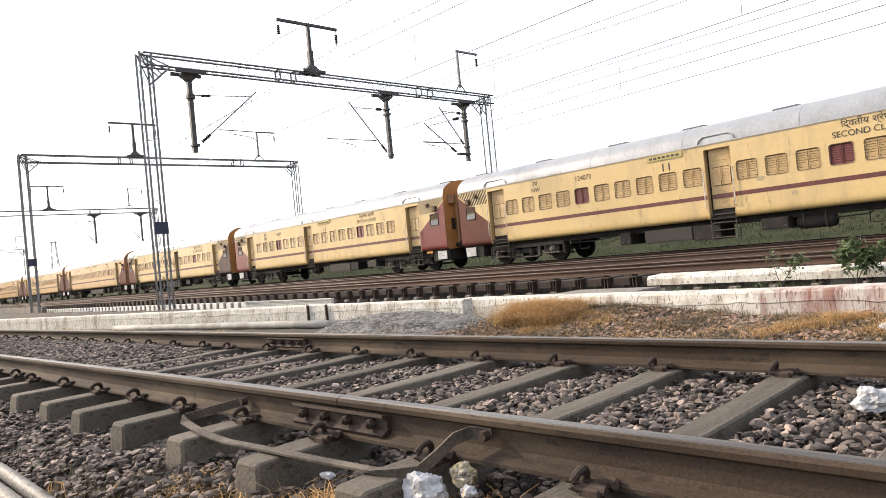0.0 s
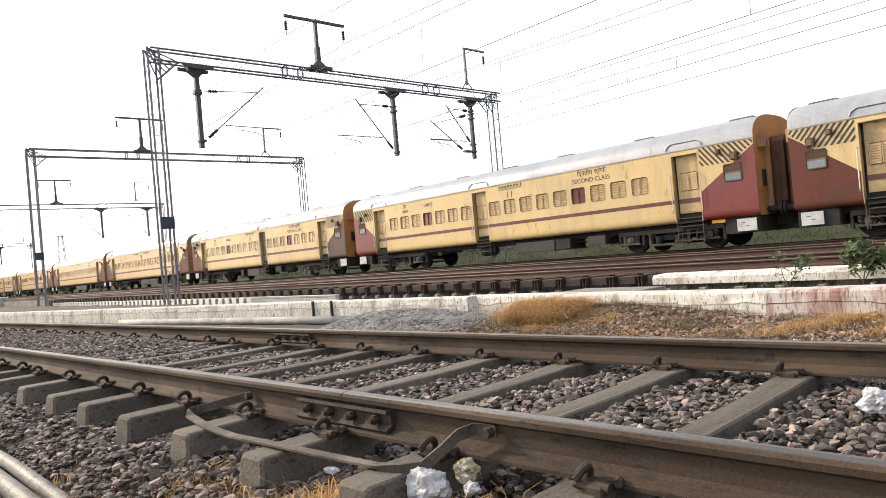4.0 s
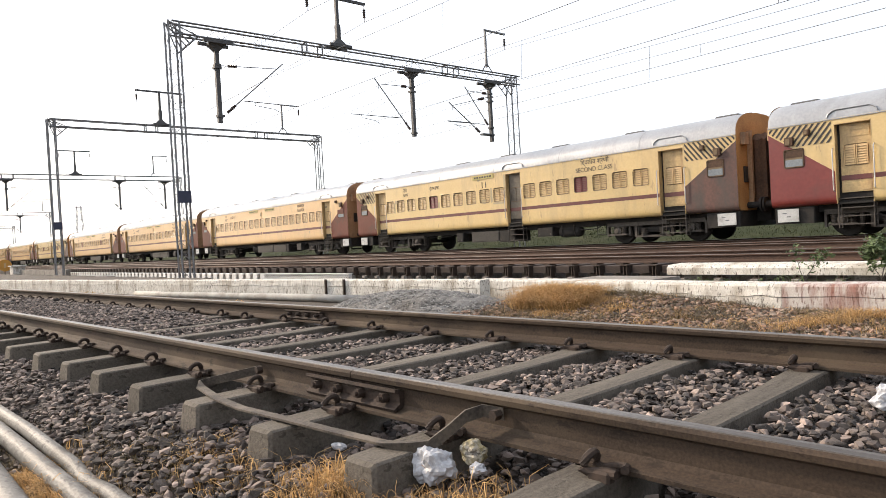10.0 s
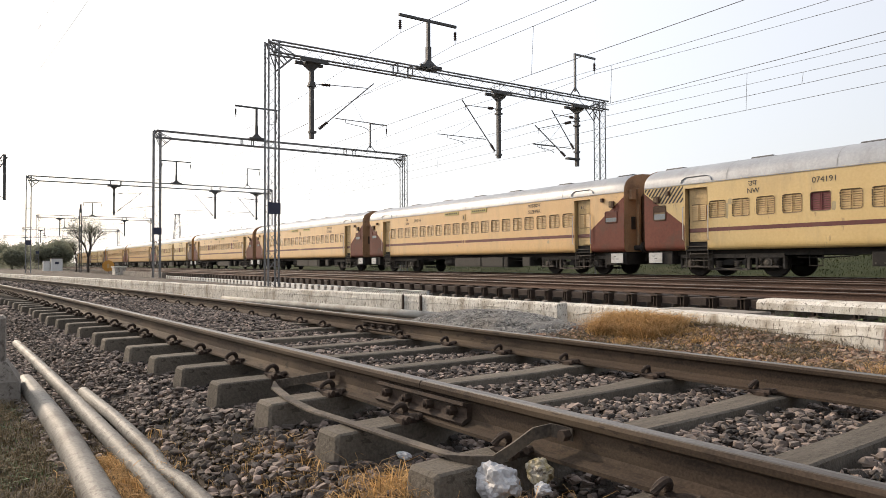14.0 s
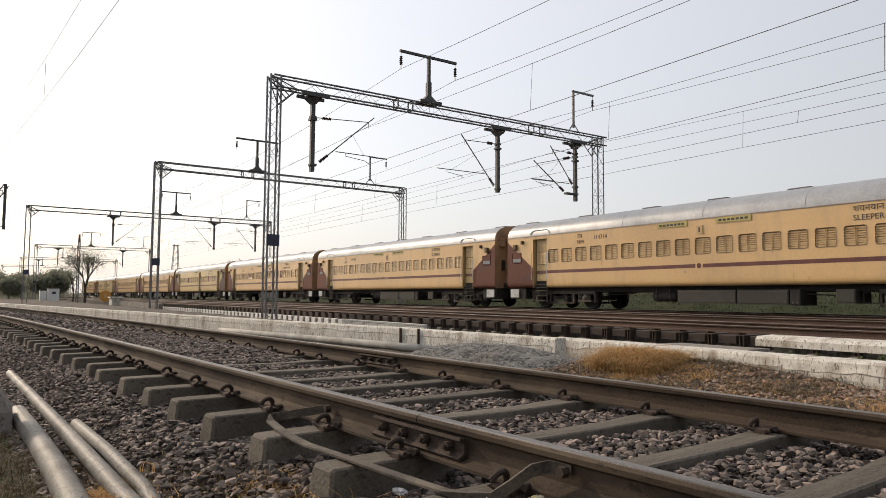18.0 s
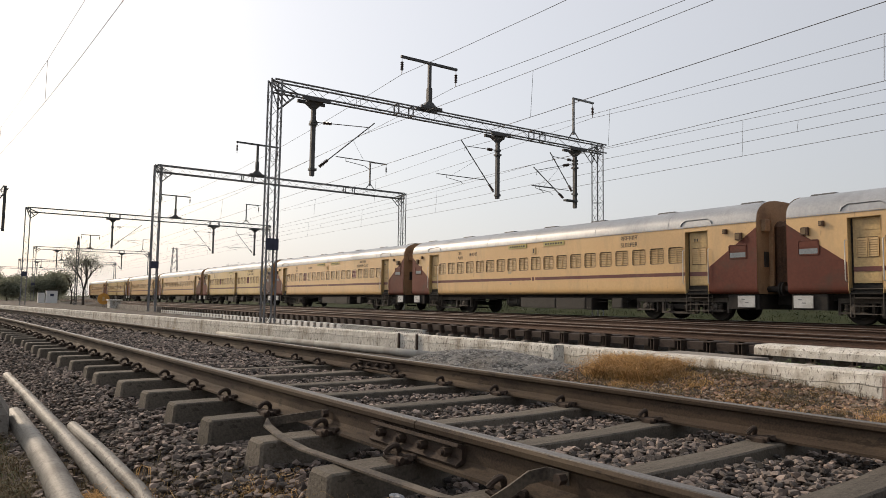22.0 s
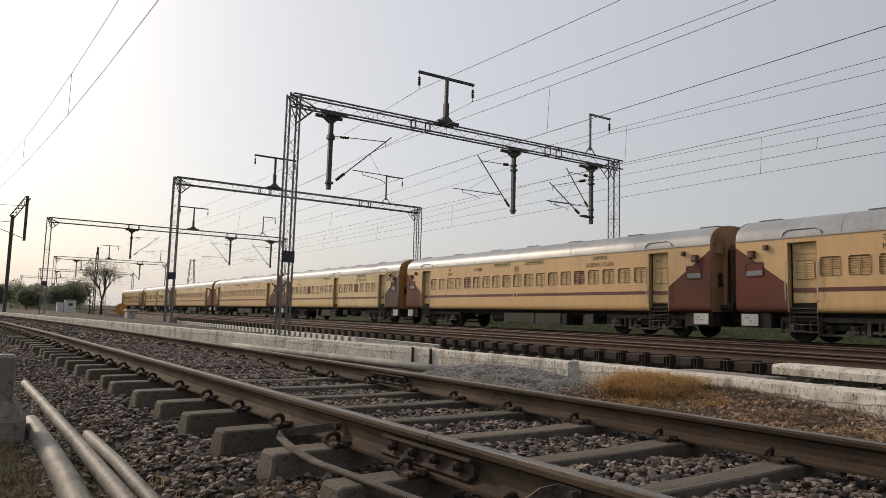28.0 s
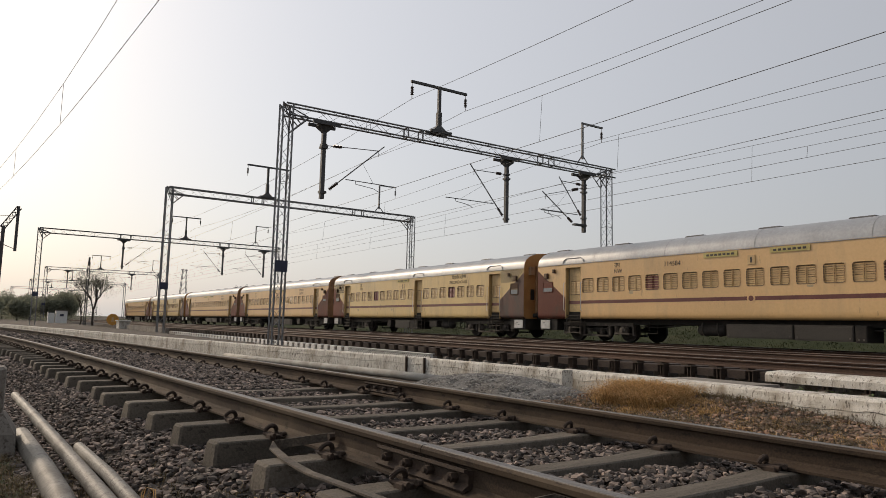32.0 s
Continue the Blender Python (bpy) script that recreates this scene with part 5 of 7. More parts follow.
    bm = bmesh.new()
    box(bm, -HALF, HALF, -SIDE - 0.022, -SIDE, 3.235, 3.262)
    part("gutter", bm, M["roof"], ob)
    if kind == "turned":
        bm = bmesh.new()
        box(bm, HALF - 1.55, HALF - 1.12, -SIDE + 0.10, -SIDE + 0.12, 0.78, 0.88)
        part("warning_plate", bm, M["yellow"], ob, "small orange-yellow plate")
    vb = bmesh.new()
    sweep(vb, [[(-0.42, -0.28, 0), (0.42, -0.28, 0), (0.42, 0.28, 0), (-0.42, 0.28, 0)], [(-0.36, -0.22, 0.10), (0.36, -0.22, 0.10), (0.36, 0.22, 0.10), (-0.36, 0.22, 0.10)]])
    v0 = part("roof_ventilator", vb, M["dark_steel"], ob, "low dark roof ventilator")
    v0.matrix_basis = Matrix.Translation((-9.95, -0.50, 3.935))
    for vx in (-6.45, -2.95, 0.0, 2.95, 6.45, 9.95):
        share("roof_ventilator", v0, ob, Matrix.Translation((vx, -0.50, 3.935)))
    # painted bands, a few millimetres proud
    def band(name, segs, lo, hi, material):
        bm = bmesh.new()
        for a, b in segs:
            quad(bm, (a - HALF, -SIDE - 0.004, lo), (b - HALF, -SIDE - 0.004, lo), (b - HALF, -SIDE - 0.004, hi), (a - HALF, -SIDE - 0.004, hi))
        part(name, bm, material, ob)
    edges = [2.72]
    for a, b in sorted(doors)[1:]:
        edges += [a, b]
    edges = edges[:-1]
    segs = list(zip(edges[::2], edges[1::2]))
    band("maroon_stripe", segs, 1.535, 1.665, M["stripe"])
    for s in (-1, 1):
        bm = bmesh.new()
        y = -SIDE - 0.004
        low = [(z, d) for z, d in TUCK]
        for pts in [[(HALF, 1.14, 0), (HALF - 1.78, 1.14, 0), (HALF - 1.78, 1.80, 0), (HALF, 3.06, 0)]] + [[(HALF, za, da), (HALF - 1.78, za, da), (HALF - 1.78, zb, db), (HALF, zb, db)] for (za, da), (zb, db) in zip(low, low[1:])]:
            vs = [bm.verts.new((s * a, y + d, b)) for a, b, d in pts]
            bm.faces.new(vs if s < 0 else vs[::-1])
        part("maroon_end_panel", bm, M["maroon_fresh"] if kind == "turned" else (M["maroon_dirty"] if second and s > 0 else M["maroon"]), ob, "maroon painted end panel with diagonal edge")
        # toilet window and lamp boxes near the end
        tx, ww, wh = s * (9.95 if second else 9.98), 0.29 if second else 0.33, 0.28 if second else 0.24
        rim = M["vestibule"] if second else M["maroon"]
        bm = bmesh.new()
        sweep(bm, [[(tx + p[0], -SIDE - d, 2.29 + p[2]) for p in rounded(w, h, 0, 0.06)] for w, h, d in ((ww, wh, 0.0), (ww - 0.005, wh - 0.005, 0.024), (ww - 0.03, wh - 0.03, 0.026), (ww - 0.035, wh - 0.035, 0.0))], caps=False)
        tw = part("toilet_window", bm, rim, ob, "small end window with raised rounded frame")
        bm = bmesh.new()
        box(bm, tx - ww + 0.03, tx + ww - 0.03, -SIDE - 0.008, -SIDE - 0.005, 2.29 - wh + 0.03, 2.29 + wh - 0.03)
        part("seal", bm, M["gap"] if second else M["maroon"], tw)
        for zl, zh in ((2.29 - wh + 0.05, 2.29 - 0.03), (2.29 + 0.03, 2.29 + wh - 0.05)):
            bm = bmesh.new()
            box(bm, tx - ww + 0.05, tx + ww - 0.05, -SIDE - 0.014, -SIDE - 0.008, zl, zh)
            part("pane", bm, M["glass"] if zl < 2.2 else (M["vestibule"] if second else M["maroon"]), tw, "pale dusty glass" if zl < 2.2 else "brown shutter")
        for lx, lz, r in ((9.55, 2.99, 0.075), (10.05, 2.79, 0.12)):
            bm = bmesh.new()
            box(bm, s * lx - r, s * lx + r, -SIDE - 0.10, -SIDE, lz - r, lz + r, 0.015)
            lb = part("lamp_box", bm, M["vestibule"], ob, "small rusty box lamp")
            bm = bmesh.new()
            box(bm, s * lx - r * 0.7, s * lx + r * 0.35, -SIDE - 0.106, -SIDE - 0.10, lz - r * 0.7, lz + r * 0.7)
            part("lamp_face", bm, M["gap"], lb, "dull dirty lamp face")
        # cabinet, post and ladder on the end wall beside the gangway
        bm = bmesh.new()
        box(bm, min(s * HALF, s * (HALF + 0.16)), max(s * HALF, s * (HALF + 0.16)), -1.36, -1.08, 2.95, 3.33, 0.02)
        part("end_box", bm, M["end_maroon"], ob, "brown box on the end wall")
        bm = bmesh.new()
        box(bm, min(s * HALF, s * (HALF + 0.05)), max(s * HALF, s * (HALF + 0.05)), -1.22, -1.00, 1.78, 2.28, 0.01)
        part("end_recess", bm, M["dark"], ob, "dark socket panel")
        bm = bmesh.new()
        box(bm, min(s * HALF, s * (HALF + 0.14)), max(s * HALF, s * (HALF + 0.14)), -0.92, -0.80, 1.0, 3.4, 0.01)
        part("end_post", bm, M["end_maroon"], ob)
        if second:
            bm = bmesh.new()
            for i in range(14):
                e0 = 0.10 + 0.165 * i                       # distance of the stripe's foot line from the coach end, at z = 2.60
                w, top, run = 0.075, 3.21, 0.80              # width, upper edge, slant toward the middle
                lo = 2.62
                # clip at the coach end, the diagonal maroon edge and the door jamb
                q = []
                for e in (e0 - 0.5, e0 - 0.5 + w):
                    zs = [lo + (top - lo) * j / 40 for j in range(41)]
                    ok = [(e + run * (z - lo), z) for z in zs if 0.02 < e + run * (z - lo) < 1.74 and z > 3.09 - 0.663 * (e + run * (z - lo))]
                    q.append((ok[0], ok[-1]) if len(ok) > 2 else None)
                if q[0] and q[1]:
                    ps = [q[0][0], q[1][0], q[1][1], q[0][1]]
                    vs = [bm.verts.new((s * (HALF - e), -SIDE - 0.008, z)) for e, z in ps]
                    bm.faces.new(vs if s < 0 else vs[::-1])
            part("hatched_marking", bm, M["ink"], ob, "black diagonal stripes marking")
    # windows
    wb = part("window", window_mesh(WIN_W, WIN_H), body, ob)
    sl = part("seal", seal_mesh(WIN_W, WIN_H), M["gap"], wb, "dark brown window reveal")
    lv = part("louvre_shutter", louvre_mesh(WIN_W, WIN_H), M["cream_dark"], wb, "closed louvred shutter")
    br = part("guard_bar", bar_mesh(WIN_W), body, wb)
    br.matrix_basis = Matrix.Translation((0, 0, BAR_Z[0]))
    for z in BAR_Z[1:]:
        share("guard_bar", br, wb, Matrix.Translation((0, 0, z)))
    red_lv = None
    for i, w in enumerate(wins):
        m = Matrix.Translation((w - HALF, -SIDE, WIN_Z))
        if i == 0:
            wb.matrix_basis = m
            continue
        o = share("window", wb, ob, m)
        share("seal", sl, o, None, "dark brown window reveal")
        if i in red:
            if red_lv is None:
                red_lv = part("louvre_shutter", louvre_mesh(WIN_W, WIN_H), M["red_shutter"], o, "maroon emergency window shutter")
                RED_SHUTTER.append(red_lv.data)
            else:
                share("louvre_shutter", red_lv, o, None, "maroon emergency window shutter")
        else:
            share("louvre_shutter", lv, o, None, "closed louvred shutter")
            for z in BAR_Z:
                share("guard_bar", br, o, Matrix.Translation((0, 0, z)))
    # doors: recessed leaf with louvre, handrails, steps
    for a, b in doors:
        c, hw = (a + b) / 2 - HALF, (b - a) / 2
        bm = bmesh.new()
        y = -SIDE
        for x0, x1 in ((c - hw, c - hw + 0.012), (c + hw - 0.012, c + hw)):
            box(bm, x0, x1, y - 0.006, y + 0.24, 0.9, 3.10)
        box(bm, c - hw, c + hw, y - 0.006, y + 0.24, 3.085, 3.11)
        dr = part("doorway", bm, M["door_paint"], ob, "recessed doorway with dirty cream jambs")
        bm = bmesh.new()
        lw = hw - 0.09
        box(bm, c - lw, c + hw - 0.012, y + 0.15, y + 0.19, 1.20, 3.085)
        box(bm, c - lw + 0.03, c + lw, y + 0.138, y + 0.15, 1.24, 1.44, 0.004)
        box(bm, c - lw + 0.03, c + lw, y + 0.138, y + 0.15, 2.72, 3.02, 0.004)
        part("door_leaf", bm, M["door_paint"], dr)
        bm = bmesh.new()
        box(bm, c - hw + 0.012, c + hw - 0.012, y + 0.20, y + 0.24, 0.92, 3.085)
        box(bm, c - hw + 0.012, c + hw - 0.012, y + 0.10, y + 0.20, 0.93, 0.99)
        box(bm, c - hw, c + hw, y + 0.02, y + 0.3, 0.88, 0.925)
        part("recess_lining", bm, M["under"], dr, "near-black recess lining")
        m = Matrix.Translation((c + 0.02, y + 0.148, 2.22))
        share("seal", sl, dr, m, "dark brown window reveal")
        share("louvre_shutter", lv, dr, Matrix.Translation((c + 0.02, y + 0.10, 2.22)), "closed louvred shutter")
        bm = bmesh.new()
        box(bm, c - lw, c + hw - 0.013, y + 0.134, y + 0.138, 1.53, 1.67)
        part("door_stripe", bm, M["stripe"], dr)
        for x in (c - hw - 0.05, c + hw + 0.05):
            bm = bmesh.new()
            tube(bm, [(x, y, 1.25), (x, y - 0.06, 1.28), (x, y - 0.06, 2.42), (x, y, 2.45)], 0.017, 6)
            part("handrail", bm, M["rail_bright"], dr, "steel grab rail")
        for z in (0.30, 0.53, 0.76, 1.02):
            bm = bmesh.new()
            box(bm, c - hw + 0.02, c + hw - 0.02, y + 0.05, y + 0.25, z, z + 0.028)
            part("step", bm, M["spring"], dr, "dusty steel entrance step")
        for x in (c - hw + 0.02, c + hw - 0.02):
            bm = bmesh.new()
            tube(bm, [(x, y + 0.04, 0.92), (x, y + 0.04, 0.22), (x, y + 0.26, 0.22), (x, y + 0.26, 0.9)], 0.016, 5)
            part("step_hanger", bm, M["spring"], dr)
        bm = bmesh.new()
        tube(bm, [(c - hw - 0.17, y - 0.012, 3.31), (c - hw - 0.13, y - 0.002, 3.41), (c - hw + 0.02, y + 0.022, 3.50), (c + hw - 0.02, y + 0.022, 3.50), (c + hw + 0.13, y - 0.002, 3.41), (c + hw + 0.17, y - 0.012, 3.31)], 0.018, 6)
        part("rain_strip", bm, M["roof"], dr)
    # underframe
    bm = bmesh.new()
    box(bm, -HALF + 0.05, HALF - 0.05, -SIDE + 0.42, SIDE - 0.42, 0.70, 0.905)
    part("sole_bar", bm, M["under"], ob)
    y0 = -SIDE + 0.16

    def slung(name, x0, x1, zb, material, label=""):
        bm = bmesh.new()
        box(bm, x0, x1, y0, -0.5, zb, 0.76, 0.02)
        o = part(name, bm, material, ob, label)
        bm = bmesh.new()
        box(bm, x0 + 0.03, x1 - 0.03, y0 - 0.012, y0, zb + 0.04, 0.70, 0.004)
        part("lid_panel", bm, material, o)
        for x in (x0 + 0.10, x1 - 0.10):
            bm = bmesh.new()
            box(bm, x - 0.02, x + 0.02, y0 - 0.02, y0 - 0.012, zb + 0.06, zb + 0.12)
            part("latch", bm, M["spring"], o)
    if kind == "second":
        slung("equipment_box", -2.75, -2.3, 0.34, M["under"])
        slung("battery_box", -1.75, 0.0, 0.30, M["equip"], "dusty grey battery box under the floor")
        slung("equipment_box", 0.02, 0.95, 0.26, M["under"])
        slung("equipment_box", 2.2, 3.0, 0.40, M["under"])
        tank = (3.1, 4.2)
    elif kind == "turned":
        slung("battery_box", 0.6, 2.65, 0.32, M["equip"], "dusty grey battery box under the floor")
        slung("equipment_box", 2.68, 3.4, 0.34, M["under"])
        slung("equipment_box", 4.2, 5.0, 0.40, M["equip"], "small framed equipment box")
        tank = (-1.7, -0.8)
    else:
        slung("battery_box", -1.2, 1.12, 0.30, M["equip"], "dusty grey battery box under the floor")
        slung("battery_box", 1.16, 2.92, 0.28, M["equip"], "dusty grey battery box under the floor")
        slung("equipment_box", 2.96, 3.30, 0.26, M["under"])
        slung("equipment_box", 4.35, 4.9, 0.34, M["equip"], "small framed equipment box")
        tank = (-2.5, -1.4)
    bm = bmesh.new()
    a, b = tank
    sweep(bm, [[(x, -1.1 + r * math.cos(k * math.pi / 7), 0.54 + r * math.sin(k * math.pi / 7)) for k in range(14)] for x, r in ((a, 0.08), (a + 0.04, 0.17), (a + 0.12, 0.205), (b - 0.12, 0.205), (b - 0.04, 0.17), (b, 0.08))])
    tk = part("air_tank", bm, M["under"], ob, "sooty round air tank", smooth=True)
    for x in (a + 0.25, b - 0.25):
        bm = bmesh.new()
        tube(bm, [(x, -1.31, 0.80), (x, -1.32, 0.52), (x, -1.22, 0.34), (x, -1.0, 0.32)], 0.016, 5)
        part("tank_strap", bm, M["spring"], tk)
    bm = bmesh.new()
    tube(bm, [(-5.0, -1.25, 0.62), (-4.2, -1.25, 0.60), (-3.2, -1.25, 0.66)], 0.020, 5)
    part("brake_pipe", bm, M["under"], ob)
    bm = bmesh.new()
    tube(bm, [(3.4, -1.25, 0.62), (4.2, -1.25, 0.58), (5.0, -1.25, 0.60), (5.3, -1.25, 0.75)], 0.020, 5)
    part("brake_pipe", bm, M["under"], ob)
    for x in (-4.6, 5.05):
        bm = bmesh.new()
        tube(bm, [(x, -1.3, 0.80), (x, -1.3, 0.36), (x + 0.4, -1.3, 0.36), (x + 0.4, -1.3, 0.80)], 0.020, 5)
        part("brake_hanger", bm, M["under"], ob)
    # bogies
    for bxx in (-7.39, 7.39):
        bm = bmesh.new()
        for y in (-1.12, 1.12):
            sweep(bm, [[(bxx + a, y - 0.07, b) for a, b in ((-1.95, 0.62), (-0.85, 0.62), (-0.6, 0.38), (0.6, 0.38), (0.85, 0.62), (1.95, 0.62), (1.95, 0.74), (0.75, 0.78), (0.5, 0.54), (-0.5, 0.54), (-0.75, 0.78), (-1.95, 0.74))], [(bxx + a, y + 0.07, b) for a, b in ((-1.95, 0.62), (-0.85, 0.62), (-0.6, 0.38), (0.6, 0.38), (0.85, 0.62), (1.95, 0.62), (1.95, 0.74), (0.75, 0.78), (0.5, 0.54), (-0.5, 0.54), (-0.75, 0.78), (-1.95, 0.74))]])
            box(bm, bxx - 0.55, bxx + 0.55, y - 0.16, y + 0.16, 0.20, 0.28)
            for x in (-0.62, 0.62):
                rod(bm, (bxx + x, y - 0.1, 0.2), (bxx + x, y - 0.1, 0.72), 0.025, 5)
        box(bm, bxx - 0.2, bxx + 0.2, -1.1, 1.1, 0.45, 0.72)
        bg = part("bogie_frame", bm, M["under"], ob)
        bm = bmesh.new()
        box(bm, bxx - 1.95, bxx + 1.95, -1.24, -1.10, 0.62, 0.76, 0.01)
        for x in (-0.72, 0.72):
            box(bm, bxx + x - 0.05, bxx + x + 0.05, -1.25, -1.12, 0.22, 0.62)
        box(bm, bxx - 0.72, bxx + 0.72, -1.30, -1.16, 0.20, 0.265, 0.01)
        part("side_frame", bm, M["spring"], bg, "dusty pressed steel side frame")
        for x in (-1.0, 1.0, -1.93, 1.93):
            bm = bmesh.new()
            box(bm, bxx + x - 0.035, bxx + x + 0.035, -1.22, -1.08, 0.26, 0.66)
            part("brake_hanger", bm, M["spring"], bg)
        springs = [(x, 0.285, 0.034, 0.105) for x in (-0.36, 0.36)] + [(x, 0.36, 0.036, 0.085) for x in (-1.688, -1.208, 1.208, 1.688)]
        for x, z, dz, r in springs:
            bm = bmesh.new()
            for k in range(7):
                rod(bm, (bxx + x, -1.25, z + dz * k), (bxx + x, -1.25, z + dz * k + 0.019), r * 1.15 if k % 2 == 0 else r * 0.8, 10)
            part("coil_spring", bm, M["spring"], bg, "dusty coil spring")
        for x in (-1.448, 1.448):
            bm = bmesh.new()
            rod(bm, (bxx + x, -1.05, 0.457), (bxx + x, -1.32, 0.457), 0.15, 12)
            rod(bm, (bxx + x, -1.32, 0.457), (bxx + x, -1.36, 0.457), 0.11, 10, 0.06)
            box(bm, bxx + x - 0.38, bxx + x + 0.38, -1.34, -1.08, 0.30, 0.355)
            part("axle_box", bm, M["spring"], bg, "dusty round axle box")
    return ob


def wheelset_mesh():
    bm = bmesh.new()
    for s in (-1, 1):
        y = s * 0.84
        rod(bm, (0, y - 0.065, 0), (0, y + 0.065, 0), 0.4575, 28)
        rod(bm, (0, y - s * 0.085, 0), (0, y - s * 0.065, 0), 0.486, 28)
        rod(bm, (0, y + s * 0.065, 0), (0, y + s * 0.075, 0), 0.33, 16, 0.30)
        for k in range(3):
            a = 2 * math.pi * k / 3
            box(bm, 0.22 * math.cos(a) - 0.05, 0.22 * math.cos(a) + 0.05, y + s * 0.075 - 0.01, y + s * 0.075 + 0.01, 0.22 * math.sin(a) - 0.05, 0.22 * math.sin(a) + 0.05)
    rod(bm, (0, -1.05, 0), (0, 1.05, 0), 0.08, 10)
    return bm


def lettering(ob, text, x, z, size, material="ink"):
    """Painted text on the near side."""
    cu = bpy.data.curves.new("lettering", "FONT")
    cu.body, cu.size, cu.align_x, cu.extrude = text, size, "CENTER", 0.001
    tmp = bpy.data.objects.new("lettering", cu)
    me = bpy.data.meshes.new_from_object(tmp)
    bpy.data.objects.remove(tmp)
    bpy.data.curves.remove(cu)
    me.materials.clear()
    me.materials.append(M[material])
    o = new("lettering", me)
    o.parent = ob
    o.matrix_basis = pose(x - HALF, -SIDE - 0.009, z, 90, 0, 0)
    return o


LEAD = 3                       # coaches ahead of the reference gap
TAIL = 8
PITCH = 22.3
SECOND = build_coach("second")
SLEEP = build_coach("sleeper")
TURNED = build_coach("turned")
COACHES = []
used = set()
# reference gap: coach 0 trails it, negative ones lead it
KINDS = {-3: "second", -2: "turned", -1: "second", 3: "second", 6: "second"}
for k in range(-LEAD, TAIL):
    kind = KINDS.get(k, "sleeper")
    src = {"second": SECOND, "turned": TURNED}.get(kind, SLEEP)
    ob = copy_thing(src, Matrix.Identity(4)) if kind in used else src
    used.add(kind)
    COACHES.append((k, kind, ob))
WHEELS = []
wheel_data = None
for k, kind, ob in COACHES:
    for x in (-7.39 - 1.448, -7.39 + 1.448, 7.39 - 1.448, 7.39 + 1.448):
        if wheel_data is None:
            w = part("wheelset", wheelset_mesh(), M["under"], ob, "dark steel wheels on an axle")
            wheel_data = w.data
        else:
            w = new("wheelset", wheel_data)
            w.parent = ob
            w["label"] = "dark steel wheels on an axle"
        w.matrix_basis = Matrix.Translation((x, 0, 0.4575))
        WHEELS.append((w, x))


def plate(ob, name, x, z, w, h, material, label, d=0.03, y=0.0):
    bm = bmesh.new()
    box(bm, x - HALF - w / 2, x - HALF + w / 2, -SIDE - d - y, -SIDE - 0.001 - y, z - h / 2, z + h / 2)
    return part(name, bm, material, ob, label)


